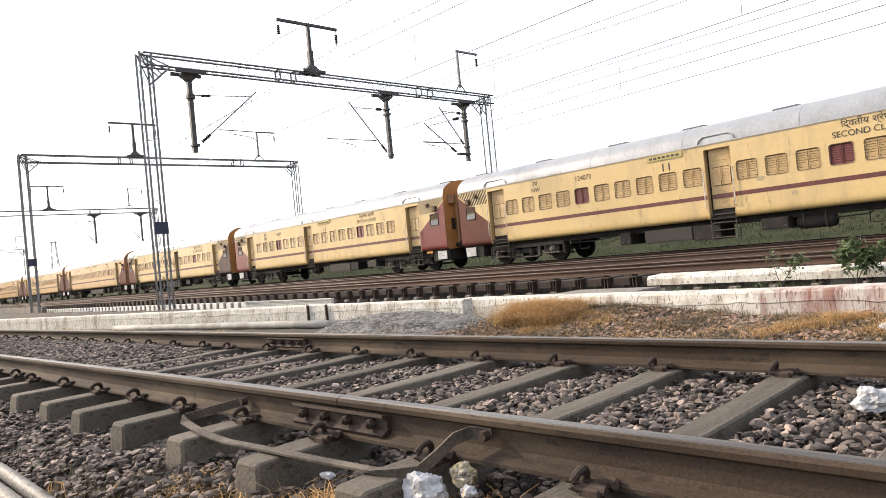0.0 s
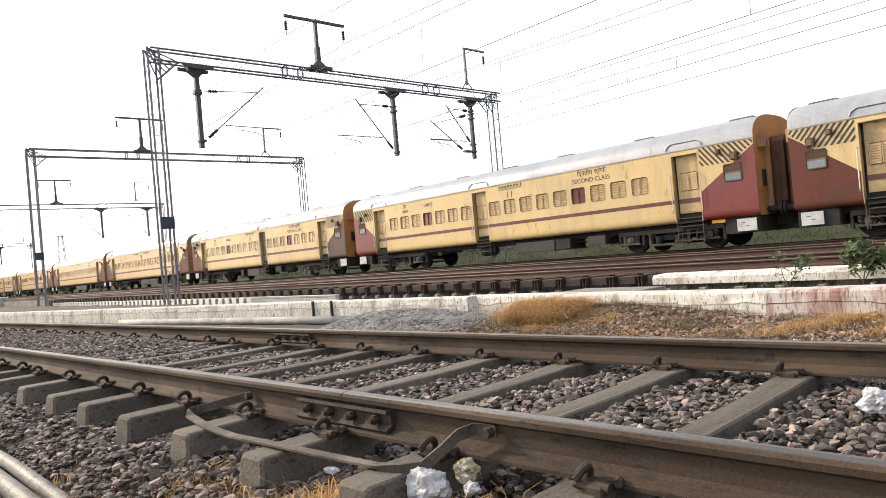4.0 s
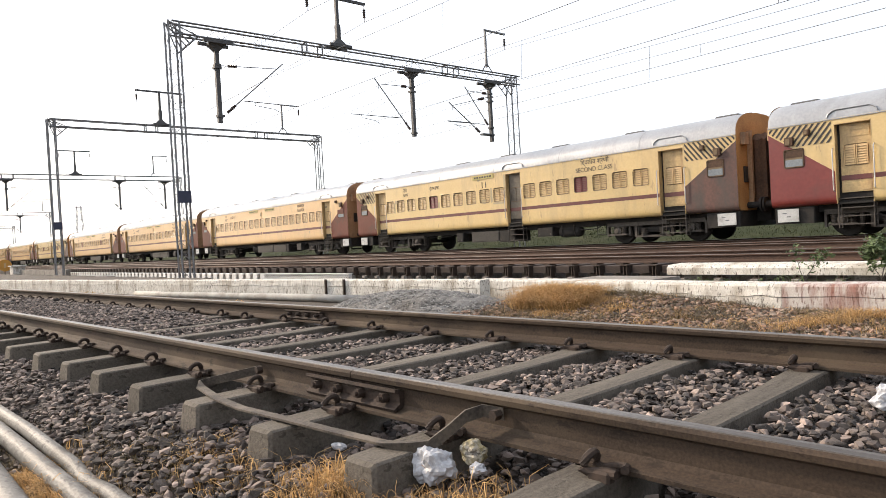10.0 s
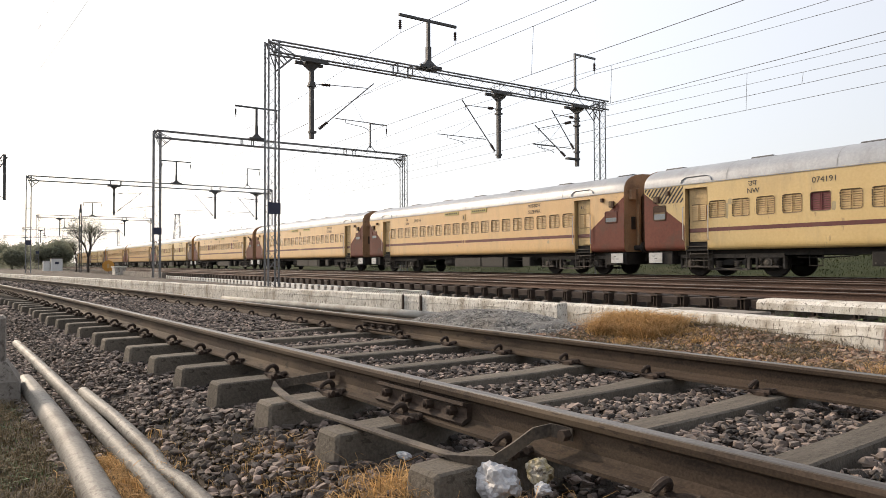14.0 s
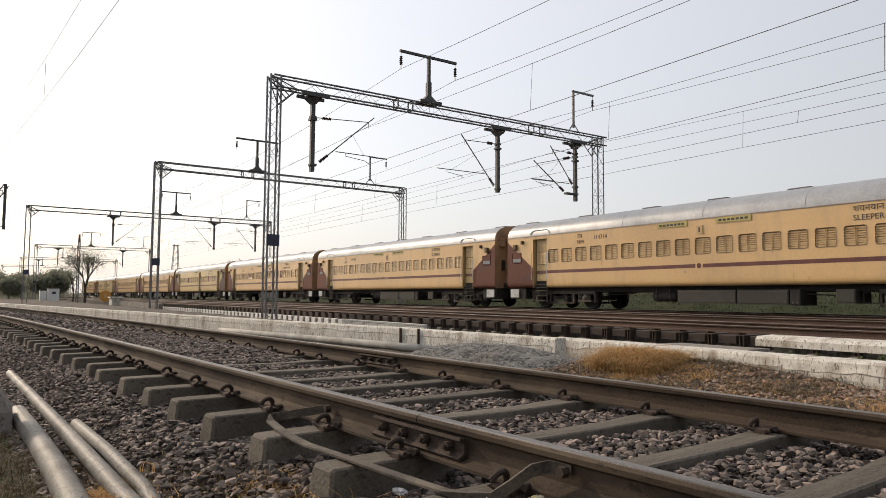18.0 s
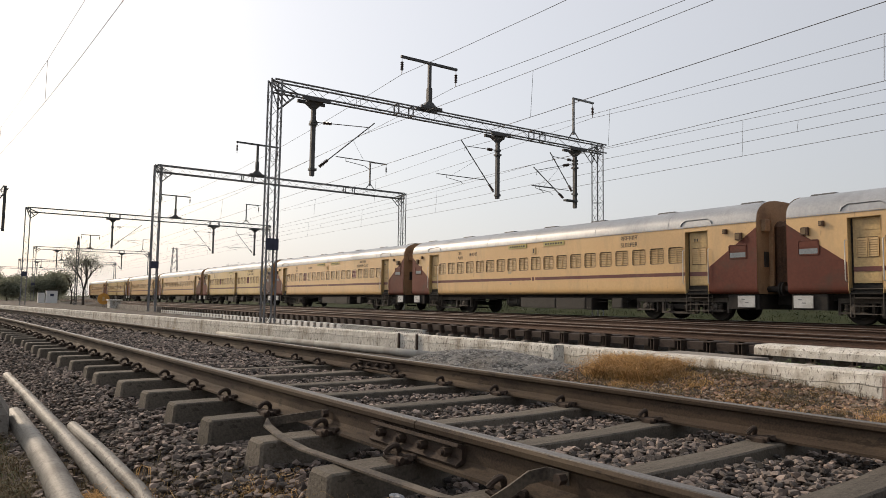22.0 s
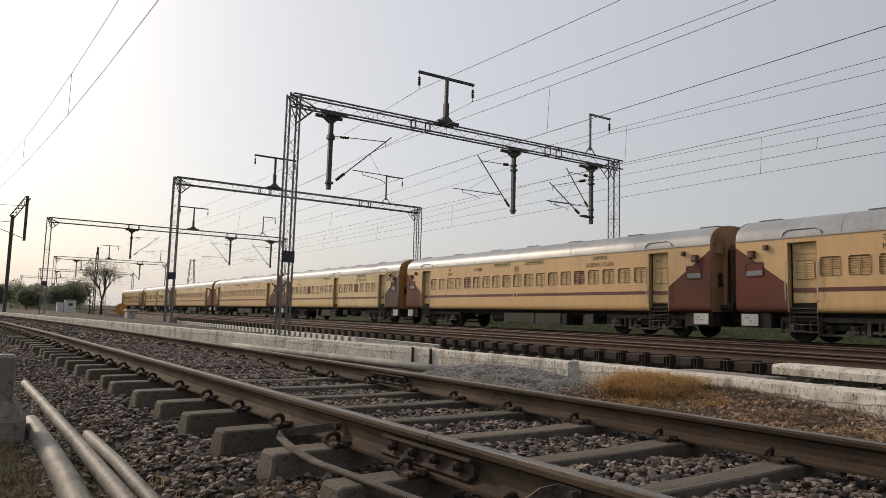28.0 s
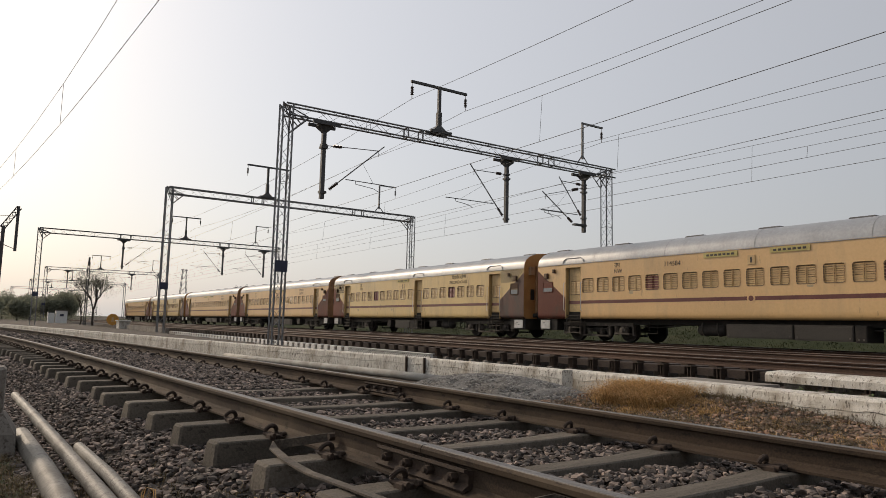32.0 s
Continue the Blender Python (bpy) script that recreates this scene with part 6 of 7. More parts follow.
NUMBERS = {-3: "124073", -2: "134879", -1: "074191", 0: "114314", 1: "164105", 2: "114584"}
for k, kind, ob in COACHES:
    if kind != "sleeper":
        tx = 15.35 if kind == "turned" else 15.9
        lettering(ob, "SECOND CLASS", tx, 2.74, 0.235)
        lettering(ob, "\u093f\u0926\u094d\u0935\u0924\u0940\u092f \u0936\u094d\u0930\u0947\u0923\u0940", tx + 0.05, 3.0, 0.25)
        boards, number_x = ((11.3, 3.12),) if kind == "turned" else ((10.0, 3.12),), 6.1 if kind == "turned" else 6.7
    else:
        lettering(ob, "SLEEPER CLASS" if k == 2 else "SLEEPER", 16.05, 2.72, 0.235)
        lettering(ob, "\u0936\u092f\u0928\u092f\u093e\u0928", 16.05, 2.98, 0.26)
        boards, number_x = ((9.4, 3.12), (11.85, 3.12)), 7.4 if k == 2 else 5.9
        plate(ob, "berth_sign", 10.55, 2.86, 0.26, 0.30, M["cream_dark"], "small square coach sign")
        plate(ob, "berth_sign_mark", 10.55, 2.86, 0.06, 0.18, M["ink"], "", 0.004, 0.031)
        bm = bmesh.new()
        rod(bm, (10.5 - HALF, -SIDE, 1.60), (10.5 - HALF, -SIDE - 0.012, 1.60), 0.15, 20)
        part("round_emblem", bm, M["cream"], ob, "round painted emblem on the stripe")
        bm = bmesh.new()
        rod(bm, (10.5 - HALF, -SIDE - 0.012, 1.60), (10.5 - HALF, -SIDE - 0.016, 1.60), 0.09, 16)
        part("emblem_ring", bm, M["stripe"], ob)
    if k == -1:
        for o in ob.children:
            if o.name.startswith("doorway"):
                for c in o.children:
                    middle = sum(p[0] for p in c.bound_box) / 8 + c.matrix_basis.translation.x
                    if abs(middle) < 3 and c.name.startswith(("door_leaf", "louvre_shutter")):
                        c.data = c.data.copy()
                        c.data.materials[0] = M["grey_door"]
                        c["label"] = "grimy grey door leaf"
    if k == 2:
        for o in ob.children:
            x = o.matrix_basis.translation.x + HALF
            if o.name.startswith("window") and min(abs(x - 3.13 - 0.8365 * i) for i in (4, 14)) < 0.1:
                for c in o.children:
                    if c.name.startswith("louvre_shutter"):
                        c.data = RED_SHUTTER[0]
                        c["label"] = "maroon emergency window shutter"
    if k in NUMBERS:
        lettering(ob, NUMBERS[k], number_x, 2.86, 0.25)
    lettering(ob, "NW", 4.42 if kind != "sleeper" else 4.8, 2.72, 0.24)
    lettering(ob, "\u0909\u092a", 4.40 if kind != "sleeper" else 4.75, 2.96, 0.26)
    for bx, bz in boards:
        b = plate(ob, "route_board", bx, bz, 1.3, 0.17, M["yellow_board"], "narrow route board with unreadable writing")
        for i in range(7):
            plate(b, "board_bar", bx - 0.48 + 0.16 * i, bz, 0.11, 0.07, M["ink"], "", 0.004, 0.031)
    for i in (0, 1):
        plate(ob, "roman_mark", {"second": 9.93, "turned": 11.2}.get(kind, 19.0) + (0.22 if kind != "sleeper" else 0.1) * i, 2.78, 0.045, 0.26 if kind != "sleeper" else 0.1, M["ink"], "", 0.006)
    # patches of filler and repaint round openings
    rng = random.Random(k + 40)
    spots = [(3.45, 2.22, 0.16, 0.52), (6.95, 2.12, 0.14, 0.26), (10.0, 2.05, 0.24, 0.22), (11.29, 2.62, 0.11, 0.95), (10.47, 2.28, 0.13, 0.62), (10.9, 1.93, 0.7, 0.09), (9.7, 3.05, 0.2, 0.2), (3.6, 2.5, 0.2, 0.2)] if k == -1 else [(rng.uniform(3.5, 17.5), rng.choice((1.95, 2.62, 1.4)), rng.uniform(0.1, 0.25), rng.uniform(0.06, 0.16)) for _ in range(2)]
    for px, pz, pw_, ph in spots:
        bm = bmesh.new()
        ring = []
        for i in range(14):
            a = 2 * math.pi * i / 14
            f = 1 + rng.uniform(-0.14, 0.14)
            ring.append(bm.verts.new((px - HALF + pw_ * 0.5 * f * abs(math.cos(a)) ** 0.5 * (1 if math.cos(a) > 0 else -1), -SIDE - 0.0025, pz + ph * 0.5 * f * abs(math.sin(a)) ** 0.5 * (1 if math.sin(a) > 0 else -1))))
        bm.faces.new(ring)
        part("repaint_patch", bm, M["patch"], ob, "dull brown-grey repaint patch")

# ---- small things by the near rail ----
strap = [(0.42, -0.022, -0.120), (0.38, -0.075, -0.130), (0.25, -0.225, -0.165), (0.245, -0.255, -0.170), (0.30, -0.278, -0.174), (0.55, -0.312, -0.188), (0.80, -0.330, -0.190), (1.15, -0.332, -0.180), (1.45, -0.322, -0.178), (1.70, -0.300, -0.180), (1.80, -0.282, -0.184), (1.85, -0.245, -0.180), (1.865, -0.18, -0.150), (1.875, -0.10, -0.112), (1.90, -0.045, -0.102), (1.97, -0.022, -0.108)]
bm = bmesh.new()
rings = []
for i, p in enumerate(strap):
    p = Vector(p)
    d = (Vector(strap[min(i + 1, len(strap) - 1)]) - Vector(strap[max(0, i - 1)])).normalized()
    lie = 1.0 if 3 < i < 10 else (0.15 if i in (3, 10) else -0.6)
    n = d.cross(Vector((0, 0, 1))).normalized()
    w = (n * max(lie, 0) + Vector((0, 0, 1)) * (1 - max(lie, 0))).normalized()
    t = d.cross(w).normalized()
    rings.append([p + w * a + t * b for a, b in ((-0.020, -0.004), (0.020, -0.004), (0.020, 0.004), (-0.020, 0.004))])
sweep(bm, rings)
st = thing("steel_strap", "loose rusty flat steel strap bolted to the rail", "steel strap")
part("flat_bar", bm, M["strap"], st)
for x, y, z in ((0.425, -0.028, -0.120), (1.955, -0.03, -0.108)):
    bm = bmesh.new()
    rod(bm, (x, y, z), (x, y - 0.03, z), 0.018, 6)
    part("bolt", bm, M["rust"], st)


def crumple(name, place, size, material, label, category, seed):
    """Crushed film: a lump with broad dents and many small facets."""
    bm = bmesh.new()
    bmesh.ops.create_icosphere(bm, subdivisions=4, radius=1.0)
    o = Vector((seed, seed * 0.7, 0))
    rng = random.Random(seed)
    for v in bm.verts:
        c = v.co.copy()
        k = 0.95 + 0.42 * noise.noise(c * 1.25 + o) + 0.18 * noise.noise(c * 2.9 + o) + 0.11 * noise.noise(c * 6.5 + o) + rng.uniform(-0.022, 0.022)
        v.co = Vector((c.x * size[0] * k, c.y * size[1] * k, max(c.z, -0.6) * size[2] * k))
    ob = part(name, bm, material)
    ob.matrix_basis = Matrix.Translation(place)
    return tagged(ob, label, category)


crumple("plastic_bag", (1.868, -0.240, -0.240), (0.074, 0.058, 0.062), M["foil"], "crumpled silvery white plastic bag beside a sleeper", "litter", 3.1)
crumple("food_wrapper", (1.945, -0.145, -0.205), (0.050, 0.036, 0.042), M["wrapper"], "crushed yellow printed food wrapper in the ballast", "litter", 7.7)
crumple("food_wrapper", (2.00, -0.185, -0.235), (0.030, 0.024, 0.020), M["foil"], "torn silver snack wrapper beside the rail", "litter", 9.2)
crumple("plastic_bag", (2.745, 1.20, -0.205), (0.066, 0.058, 0.050), M["foil"], "crumpled white plastic bag lying on the ballast", "litter", 5.5)
crumple("plastic_bag", (2.2, 4.2, -0.36), (0.09, 0.06, 0.04), M["foil"], "small torn white plastic bag in dry grass", "litter", 1.5)
crumple("paper_scrap", (1.33, -0.22, -0.280), (0.034, 0.022, 0.014), M["foil"], "scrap of white paper on the stones", "litter", 2.5)
crumple("brick_lump", (1.9, 4.75, -0.34), (0.05, 0.045, 0.04), M["brick"], "broken red brick lump in dry grass", "brick", 4.5)


# ---- grass, mound, plants ----
def blades(name, count, place, height, material, label, seed, width=0.006, lean=0.6):
    rng = np.random.default_rng(seed)
    V, F = [], []
    for i in range(count):
        x, y, z, k = place(rng)
        h = height * rng.uniform(0.4, 1.2) * k
        a = rng.uniform(0, 6.283)
        l = lean * rng.uniform(0.2, 1.3) * h
        b = rng.uniform(0, 6.283)
        w = width * rng.uniform(0.6, 1.4)
        dx, dy = math.cos(a) * w, math.sin(a) * w
        lx, ly = math.cos(b) * l, math.sin(b) * l
        n = len(V)
        sw = rng.uniform(-0.5, 0.5)
        mx, my = lx * 0.35 - ly * sw * 0.5, ly * 0.35 + lx * sw * 0.5
        V += [(x - dx, y - dy, z - 0.02), (x + dx, y + dy, z - 0.02), (x + dx * 0.8 + mx, y + dy * 0.8 + my, z + h * 0.75), (x - dx * 0.8 + mx, y - dy * 0.8 + my, z + h * 0.75), (x + dx * 0.5 + lx, y + dy * 0.5 + ly, z + h * 0.95), (x - dx * 0.5 + lx, y - dy * 0.5 + ly, z + h * 0.95), (x + lx * 1.5 - ly * sw, y + ly * 1.5 + lx * sw, z + h * 0.7)]
        F += [(n, n + 1, n + 2, n + 3), (n + 3, n + 2, n + 4, n + 5), (n + 5, n + 4, n + 6)]
    return tagged(joined(name, V, F, M[material]), label, "grass", kind="stuff")


def patch(cx, cy, rx, ry, tufts, seed, dome=0.0):
    r0 = np.random.default_rng(seed)
    cs = [(cx + rx * r0.uniform(-1, 1), cy + ry * r0.uniform(-1, 1), r0.uniform(0.5, 1.2)) for _ in range(tufts)]

    def place(rng):
        x, y, k = cs[rng.integers(tufts)]
        x, y = x + rng.normal() * 0.07, y + rng.normal() * 0.07
        d = ((x - cx) / (rx * 1.15)) ** 2 + ((y - cy) / (ry * 1.15)) ** 2
        return x, y, ground_height(x, y) + dome * max(0, 1 - d) * rng.random(), k
    return place


def mound_z(x, y):
    d = ((x + 3.6) / 1.9) ** 2 + ((y - 4.55) / 0.85) ** 2
    return -0.52 + 0.30 * max(0, 1 - d) ** 0.8


verts, faces = [], []
nx, ny = 56, 28
for i in range(nx):
    for j in range(ny):
        x, y = -5.6 + 4.0 * i / (nx - 1), 3.6 + 1.68 * j / (ny - 1)
        verts.append((x, y, mound_z(x, y) + 0.02 * noise.noise((x * 5, y * 5, 2)) + 0.015 * noise.noise((x * 14, y * 14, 2))))
for i in range(nx - 1):
    for j in range(ny - 1):
        faces.append((i * ny + j, (i + 1) * ny + j, (i + 1) * ny + j + 1, i * ny + j + 1))
tagged(joined("gravel_heap", verts, faces, M["gravel"]), "low heap of grey grit against the wall", "gravel heap", kind="stuff")


def region_mound(rng):
    while True:
        x, y = rng.uniform(-5.4, -1.8), rng.uniform(3.75, 5.2)
        if mound_z(x, y) > -0.5:
            return x, y, mound_z(x, y)


stones("grit", 9000, region_mound, 0.018, "loose grey grit on the heap", 9, material="gravel")


def region_rubble(rng):
    x, y = rng.uniform(-2.4, 5), rng.uniform(2.5, 5.0)
    return x, y, ground_height(x, y)


stones("rubble", 7000, region_rubble, 0.027, "scattered small stones and rubble before the wall", 10, 0.012, "rubble")

blades("dry_grass", 13000, patch(-1.34, 4.66, 0.38, 0.32, 34, 1, 0.075), 0.13, "straw", "golden dry grass tuft before the wall", 21, width=0.0028, lean=1.7)
blades("dry_grass", 4500, patch(0.7, 4.4, 2.4, 0.75, 160, 13, 0.0), 0.035, "straw", "scattered pale straw before the wall", 32, width=0.002, lean=3.2)
blades("dry_grass", 16000, patch(0.6, 4.3, 2.6, 1.0, 320, 12, 0.0), 0.048, "old_straw", "trampled brown grass and twigs before the wall", 31, width=0.0025, lean=3.0)
blades("dry_grass", 1500, patch(-0.75, 4.4, 0.45, 0.35, 22, 2), 0.05, "straw", "flattened dry grass beside the far rail", 22, width=0.003, lean=2.2)
blades("dry_grass", 9000, patch(3.0, 4.3, 2.0, 0.55, 60, 3, 0.03), 0.075, "straw", "golden dry grass along the low wall", 23, width=0.002, lean=2.0)
blades("dry_grass", 900, patch(1.62, -0.48, 0.13, 0.05, 12, 4), 0.075, "straw", "dry orange grass between the sleeper ends", 24, width=0.0018, lean=0.9)
blades("dry_grass", 900, patch(2.06, -0.34, 0.20, 0.09, 14, 5), 0.09, "straw", "dry orange grass between the sleeper ends", 25, width=0.0018, lean=0.9)
blades("dry_grass", 900, patch(-0.9, -0.91, 1.3, 0.03, 40, 16, 0.02), 0.045, "old_straw", "sparse dry grass between the lying pipes", 36, width=0.002, lean=1.2)
blades("dry_grass", 4200, patch(0.25, -0.91, 0.42, 0.03, 22, 6, 0.05), 0.06, "straw", "dry grass between the lying pipes", 26, width=0.0025, lean=1.2)
blades("dry_grass", 11000, patch(-0.8, -1.36, 1.8, 0.24, 130, 7), 0.06, "old_straw", "sparse dry grass beside the pipes", 27, width=0.002, lean=1.6)
blades("low_weeds", 1500, patch(-0.7, -1.30, 1.5, 0.16, 30, 17), 0.04, "leaf", "small green weeds in the dry grass beside the pipes", 37, width=0.003, lean=1.4)
blades("dry_grass", 500, patch(1.0, -0.55, 0.3, 0.08, 16, 18), 0.05, "straw", "thin dry grass on the ballast shoulder", 38, width=0.002, lean=1.6)
blades("dry_grass", 1600, patch(0.5, -0.66, 1.1, 0.08, 40, 8), 0.04, "old_straw", "sparse dry grass on the ballast edge", 28, width=0.002, lean=1.4)
blades("dry_grass", 6000, patch(-30, 3.0, 26, 0.7, 260, 9), 0.12, "straw", "dry grass along the foot of the long wall", 29, width=0.008, lean=1.0)


def leaves(bm, centre, radius, n, size, rng, flat=0.8):
    for _ in range(n):
        d = Vector((rng.gauss(0, 1), rng.gauss(0, 1), rng.gauss(0, 1) * flat))
        d = d.normalized() * radius * rng.random() ** 0.45
        p = Vector(centre) + d
        a = Vector((rng.gauss(0, 1), rng.gauss(0, 1), rng.gauss(0, 0.6))).normalized()
        b = a.cross(Vector((rng.gauss(0, 1), rng.gauss(0, 1), rng.gauss(0, 1)))).normalized()
        s = size * rng.uniform(0.6, 1.3)
        quad(bm, p - a * s, p - b * s * 0.45, p + a * s, p + b * s * 0.45)


def tree(name, place, height, spread, leaf_n, leaf_size, label, seed, leaf_mat="hazed_leaf", depth=4, trunk=None, stem=0.36):
    rng = random.Random(seed)
    ob = thing(name, label, "tree" if height > 2 else "shrub", Matrix.Translation(place))
    wood, crown = bmesh.new(), bmesh.new()
    tips = []

    def grow(p, d, length, r, level):
        q = p + d * length
        mid = p.lerp(q, 0.5) + Vector((rng.uniform(-1, 1), rng.uniform(-1, 1), 0)) * length * 0.06
        rod(wood, p, mid, r, 6, r * 0.85, caps=False)
        rod(wood, mid, q, r * 0.85, 6, r * 0.65, caps=False)
        if level == 0 or r < 0.003:
            tips.append(q)
            return
        for _ in range(rng.choice((2, 3, 3))):
            e = (d + Vector((rng.uniform(-1, 1), rng.uniform(-1, 1), rng.uniform(-0.25, 0.6))) * spread).normalized()
            grow(q, e, length * rng.uniform(0.58, 0.84), r * rng.uniform(0.54, 0.72), level - 1)
        if level < depth:
            tips.append(q)
    grow(Vector((0, 0, -0.1)), Vector((rng.uniform(-0.1, 0.1), rng.uniform(-0.1, 0.1), 1)).normalized(), height * stem, trunk or height * 0.03, depth)
    part("trunk", wood, M["bark"], ob)
    if leaf_n:
        per = max(1, leaf_n // len(tips))
        for t in tips:
            leaves(crown, t, height * (0.10 if stem > 0.3 else 0.15), per, leaf_size, rng)
        part("crown", crown, M[leaf_mat], ob, "uneven crown of small leaves")
    return ob


# shrub and sapling behind the low wall
tree("shrub", (1.42, 6.45, -0.36), 0.72, 1.3, 900, 0.030, "leafy green shrub growing over the concrete beam", 5, "leaf", 3, 0.010)
tree("shrub", (1.75, 6.42, -0.36), 0.66, 1.3, 760, 0.030, "leafy green shrub growing over the concrete beam", 15, "leaf", 3, 0.010)
tree("sapling", (0.70, 6.35, -0.36), 0.72, 0.85, 200, 0.024, "spindly sapling with few small leaves", 6, "leaf", 4, 0.007)
tree("sapling", (0.15, 6.5, -0.36), 0.30, 1.0, 110, 0.02, "low creeping weed on the beam", 8, "leaf", 3, 0.005)

# bare and leafy trees beyond the yard's end
tree("bare_tree", far(-95, 9.2, -0.5), 12.8, 0.50, 5000, 0.06, "dark nearly bare tree with fine twigs beside the wall end", 16, "hazed_leaf", 8, 0.17, 0.15)
tree("bare_tree", far(-96, 7.9, -0.5), 6.6, 0.55, 1600, 0.07, "thin leaning tree with fine twigs beside the wall end", 14, "hazed_leaf", 6, 0.10, 0.20)
tree("bare_tree", far(-150, 44.5, 1.2), 11.5, 0.75, 0, 0.1, "bare branching tree beyond the train", 17, depth=7, trunk=0.13, stem=0.2)
for i, (u, v, h) in enumerate(((-150, 2.2, 4.6), (-152, 7.6, 5.6), (-155, 10.6, 6.6), (-160, -2.5, 5.5), (-170, 5.0, 6.0), (-178, 12.5, 6.5), (-165, -9, 6), (-190, 0, 7), (-210, 13, 7.5), (-230, 6, 8), (-250, 16, 8), (-240, -8, 8))):
    tree("leafy_tree", far(u, v, -0.5), h * 2.3, 0.95, 8000, 0.22, "green tree paled by distance haze at the end of the yard", 100 + i, "hazed_leaf", 4, h * 0.024, 0.10)


# verge of bushes beyond the train
def hedge(name, u0, u1, v0, v1, n, h, label, seed, size=0.10):
    rng = random.Random(seed)
    bm = bmesh.new()
    for _ in range(n):
        u, v = rng.uniform(u0, u1), rng.uniform(v0, v1)
        k = 0.5 + 0.9 * max(0, noise.noise((u * 0.25, v * 0.25, 4)) + 0.35)
        leaves(bm, far(u, v, (bank(v) if v > 26 else -0.55) + h * k * 0.5 * rng.random()), 0.28 * h * k + 0.12, 12, size, rng)
    # distant bushes take the leaf colour with haze painted in
    return tagged(part(name, bm, M["hazed_leaf" if u1 < -60 else "verge_leaf"]), label, "bushes", kind="stuff")


hedge("verge_bushes", -45, 10, 30, 38, 260, 0.7, "low scrubby green bushes beyond the train", 31, 0.06)
hedge("verge_bushes", -70, 25, 40, 60, 900, 1.2, "scrubby green bushes further beyond the train", 32, 0.16)
hedge("yard_end_bushes", -280, -165, -60, 18, 3000, 7.0, "green bushes paled by distance haze at the end of the yard", 34, 0.22)
hedge("verge_bushes", -200, -70, 30, 60, 900, 2.0, "far bushes beyond the train, paled by distance haze", 33, 0.25)

# ---- far end of the yard ----
board = thing("track_board", "round orange-yellow track board with unreadable mark on a post", "sign board", FAR @ Matrix.Translation((-75, 8.9, -0.5)))
bm = bmesh.new()
rod(bm, (0.0, 0, -0.3), (0.0, 0, 1.0), 0.05, 8)
part("post", bm, M["concrete"], board)
bm = bmesh.new()
rod(bm, (0.06, 0.0, 0.78), (0.10, 0.0, 0.78), 0.58, 24)
part("disc", bm, M["yellow"], board)
bm = bmesh.new()
box(bm, 0.10, 0.106, -0.10, 0.10, 0.55, 1.0)
part("disc_mark", bm, M["cream_dark"], board)

cabin = thing("equipment_cabin", "small white equipment cabin with a flat roof", "cabin", FAR @ Matrix.Translation((-112, 6.85, -0.6)))
bm = bmesh.new()
box(bm, -1.0, 1.0, -0.72, 0.72, 0, 1.9, 0.03)
part("wall", bm, M["white"], cabin)
bm = bmesh.new()
box(bm, -1.1, 1.1, -0.8, 0.8, 1.9, 2.0, 0.02)
part("roof", bm, M["concrete"], cabin)
bm = bmesh.new()
box(bm, 1.0, 1.02, -0.25, 0.25, 1.1, 1.45)
part("sign_plate", bm, M["blue"], cabin, "small blue plate")
hut = thing("relay_hut", "low white relay hut beside the cabin", "hut", FAR @ Matrix.Translation((-113, 5.6, -0.6)))
bm = bmesh.new()
box(bm, -0.8, 0.8, -0.42, 0.42, 0, 1.55, 0.03)
part("wall", bm, M["white"], hut)
bm = bmesh.new()
box(bm, -0.85, 0.85, -0.47, 0.47, 1.55, 1.62, 0.02)
part("roof", bm, M["steel"], hut)

# pit ramp end: white block and dark retaining wall
bm = bmesh.new()
sweep(bm, [[far(u, v, z) for v, z in ((9.6, -1.0), (9.9, -1.0), (9.9, -0.22), (9.6, -0.22))] for u in (-74, -52)])
tagged(part("wall_pit_end", bm, M["concrete"]), "dark grey retaining wall at the pit end", "wall", kind="structure")
bm = bmesh.new()
box(bm, -0.9, 0.9, -0.5, 0.5, -0.6, 0.12, 0.03)
box(bm, -1.05, 1.05, -0.62, 0.62, 0.12, 0.24, 0.03)
ob = part("concrete_plinth", bm, M["white_wall"])
ob.matrix_basis = FAR @ Matrix.Translation((-72, 9.5, 0))
tagged(ob, "white concrete plinth with a projecting cap", "plinth")

# upright lattice post by the tree, distant pylon
lp = thing("lattice_post", "slim dark lattice signal post", "post", FAR @ Matrix.Translation((-88, 7.6, 0)))
bm = bmesh.new()
lattice(bm, (0, 0, -0.6), (0, 0, 7.0), 0.22, 0.22, (0, 1, 0), 20, 0.035, 0.02)
part("shaft", bm, M["dark_steel"], lp)
bm = bmesh.new()
box(bm, -0.09, 0.09, -0.10, 0.10, 6.6, 7.6)
part("signal_head", bm, M["dark_steel"], lp)
pylon = thing("power_pylon", "distant grey lattice power pylon", "pylon", FAR @ Matrix.Translation((-300, 64.9, -0.5)))
bm = bmesh.new()
for sx in (-1, 1):
    for sy in (-1, 1):
        rod(bm, (sx * 1.9, sy * 1.9, 0), (sx * 0.7, sy * 0.7, 22.5), 0.10, 4)
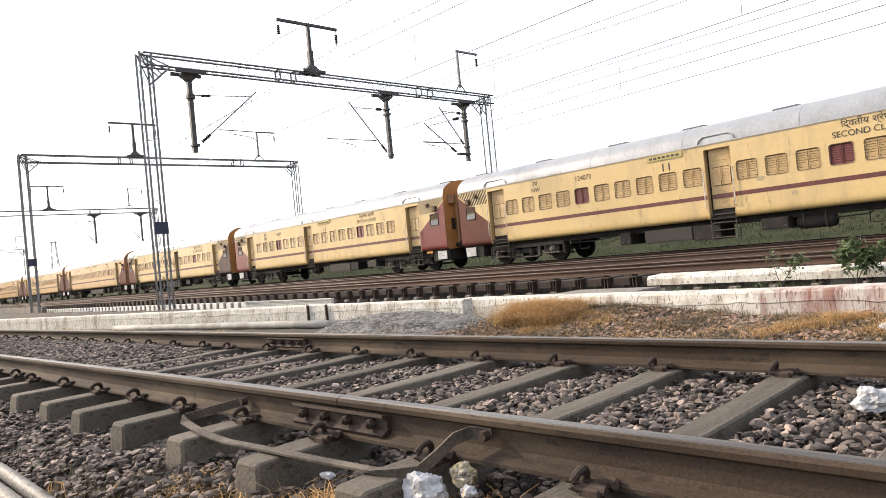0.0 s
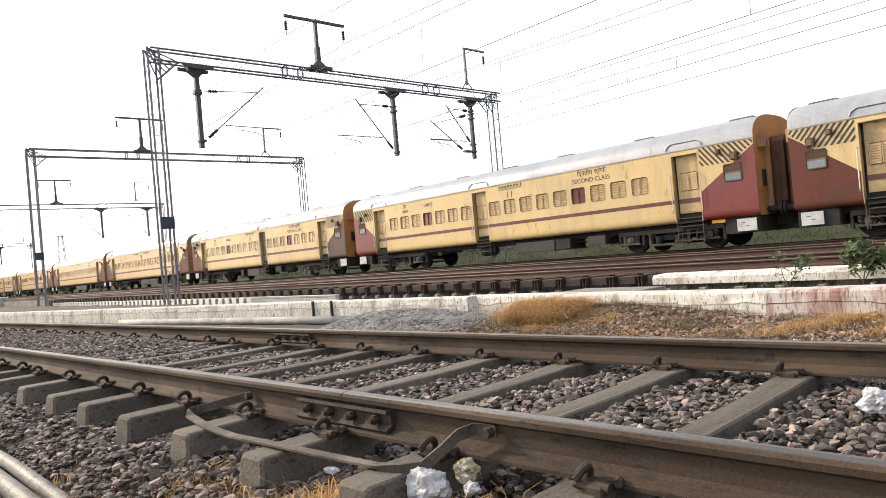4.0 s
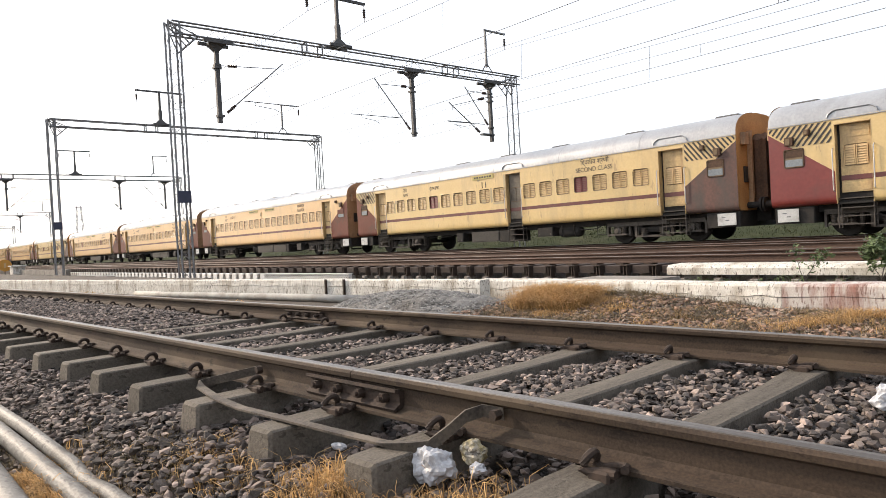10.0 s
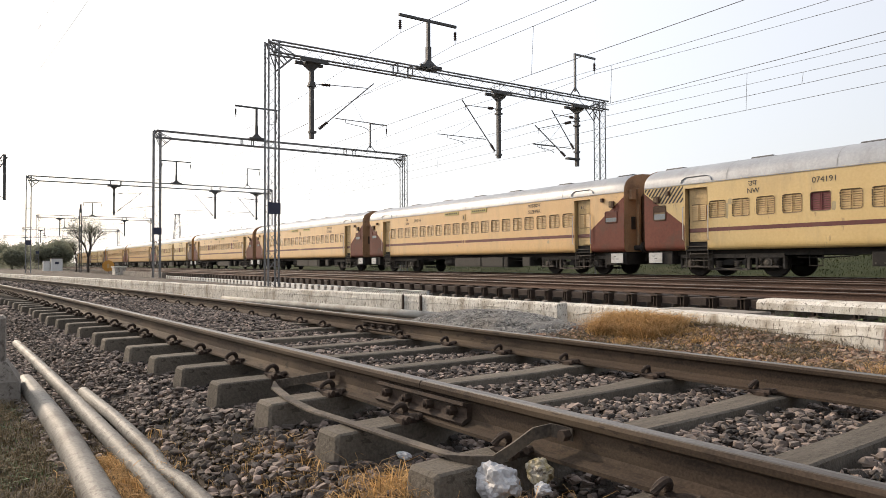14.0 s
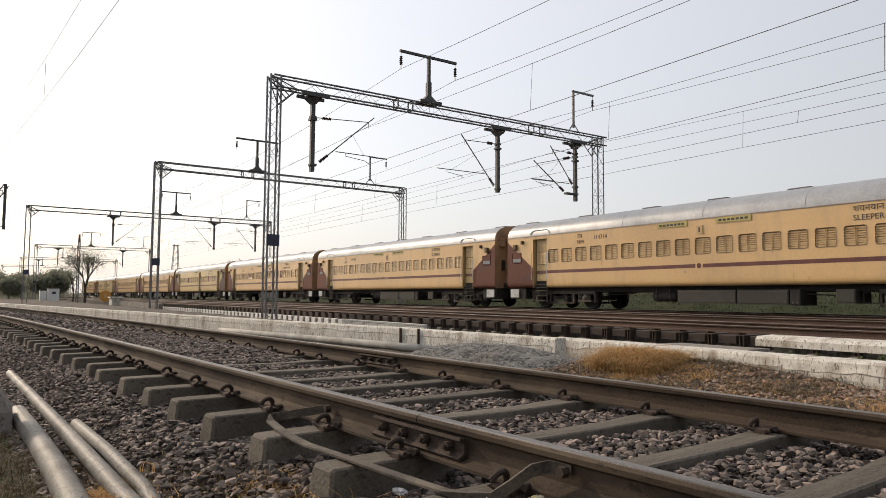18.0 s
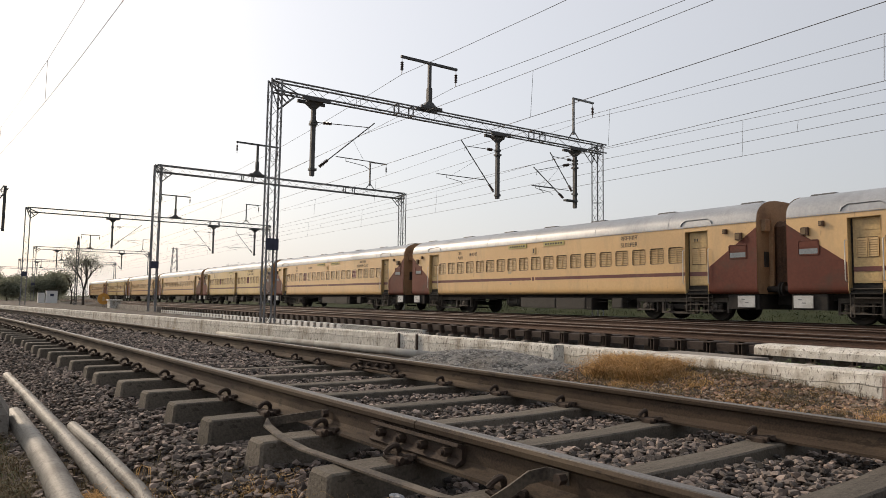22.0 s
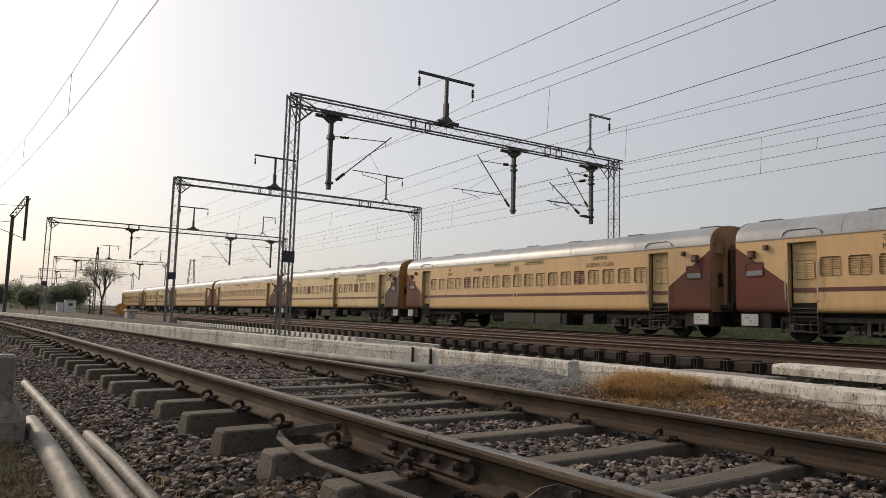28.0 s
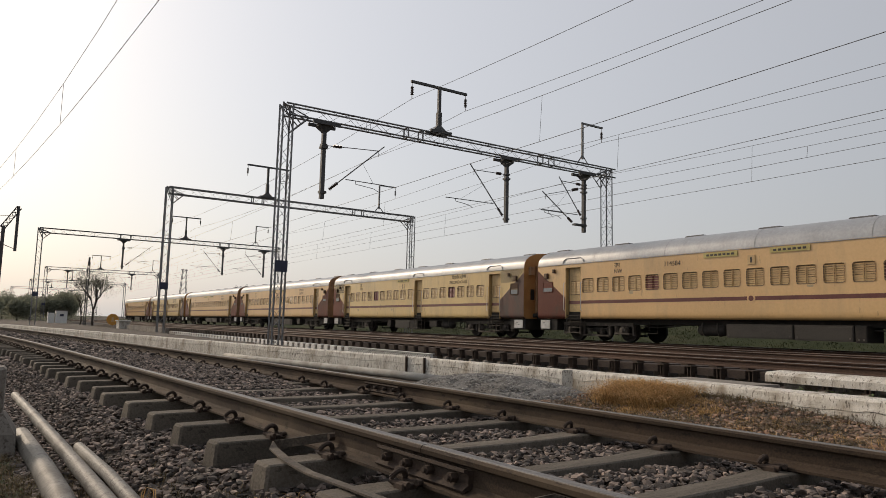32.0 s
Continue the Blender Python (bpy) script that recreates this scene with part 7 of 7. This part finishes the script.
for i in range(9):
    z0, z1 = 22.5 * i / 9, 22.5 * (i + 1) / 9
    w0, w1 = 1.9 - 1.2 * i / 9, 1.9 - 1.2 * (i + 1) / 9
    for s in (-1, 1):
        rod(bm, (-w0, s * w0, z0), (w1, s * w1, z1), 0.055, 3)
        rod(bm, (w0, s * w0, z0), (-w1, s * w1, z1), 0.055, 3)
        rod(bm, (s * w0, -w0, z0), (s * w1, w1, z1), 0.055, 3)
rod(bm, (0, -1.4, 22), (0, 1.4, 22), 0.15, 4)
part("tower", bm, M["steel"], pylon)

# grass on the bank beyond the train
def bank_place(rng):
    u, v = rng.uniform(-60, 25), rng.uniform(26.5, 42)
    p = far(u, v, bank(v))
    return p.x, p.y, p.z, 0.6 + 0.8 * max(0, noise.noise((u * 0.3, v * 0.3, 7)) + 0.4)


blades("verge_grass", 40000, bank_place, 0.14, "verge_leaf", "tall dull green grass on the bank beyond the train", 41, width=0.009, lean=1.2)


# small weeds along the foot of the beam
def beam_weeds(rng):
    x = rng.choice((-0.75, -0.6, -0.3, -0.15, 0.1, 0.3, 0.45, 0.7, 0.95, 1.2, 2.1)) + rng.normal() * 0.07
    return x, 6.70 - 0.06 * x + rng.normal() * 0.03, -0.28, rng.uniform(0.5, 1.2)


blades("creeping_weeds", 90, beam_weeds, 0.10, "leaf", "small green weeds along the foot of the beam", 42, width=0.008, lean=1.2)


# ---- movement ----
RUN = [(0.0, -63.3), (3.0, -53.1), (6.0, -42.5), (9.5, -30.25), (13.0, -17.85), (16.5, -5.35), (20.0, 6.94), (24.0, 20.3), (28.0, 33.58), (32.0, 46.2)]


def run_at(t):
    """Way of the reference gap along the train's track, smooth between the rows."""
    for (t0, a), (t1, b) in zip(RUN, RUN[1:]):
        if t <= t1:
            return a + (b - a) * (t - t0) / (t1 - t0)
    return RUN[-1][1]


def coach_pose(u):
    curve = 0.000116
    return FAR @ Matrix.Translation((u, TRAIN_V - curve * u * u / 2, RZ)) @ Matrix.Rotation(-curve * u, 4, "Z")


def motions():
    for k, kind, ob in COACHES:
        off = -PITCH * (k + 0.5)
        walk(ob, [(t, coach_pose(s + off)) for t, s in RUN])
    turns = 190
    for w, x in WHEELS:
        walk(w, [(32.0 * i / turns, Matrix.Translation((x, 0, 0.4575)) @ Matrix.Rotation((run_at(32.0 * i / turns) + 63.3) / 0.4575, 4, "Y")) for i in range(turns + 1)])


motions()
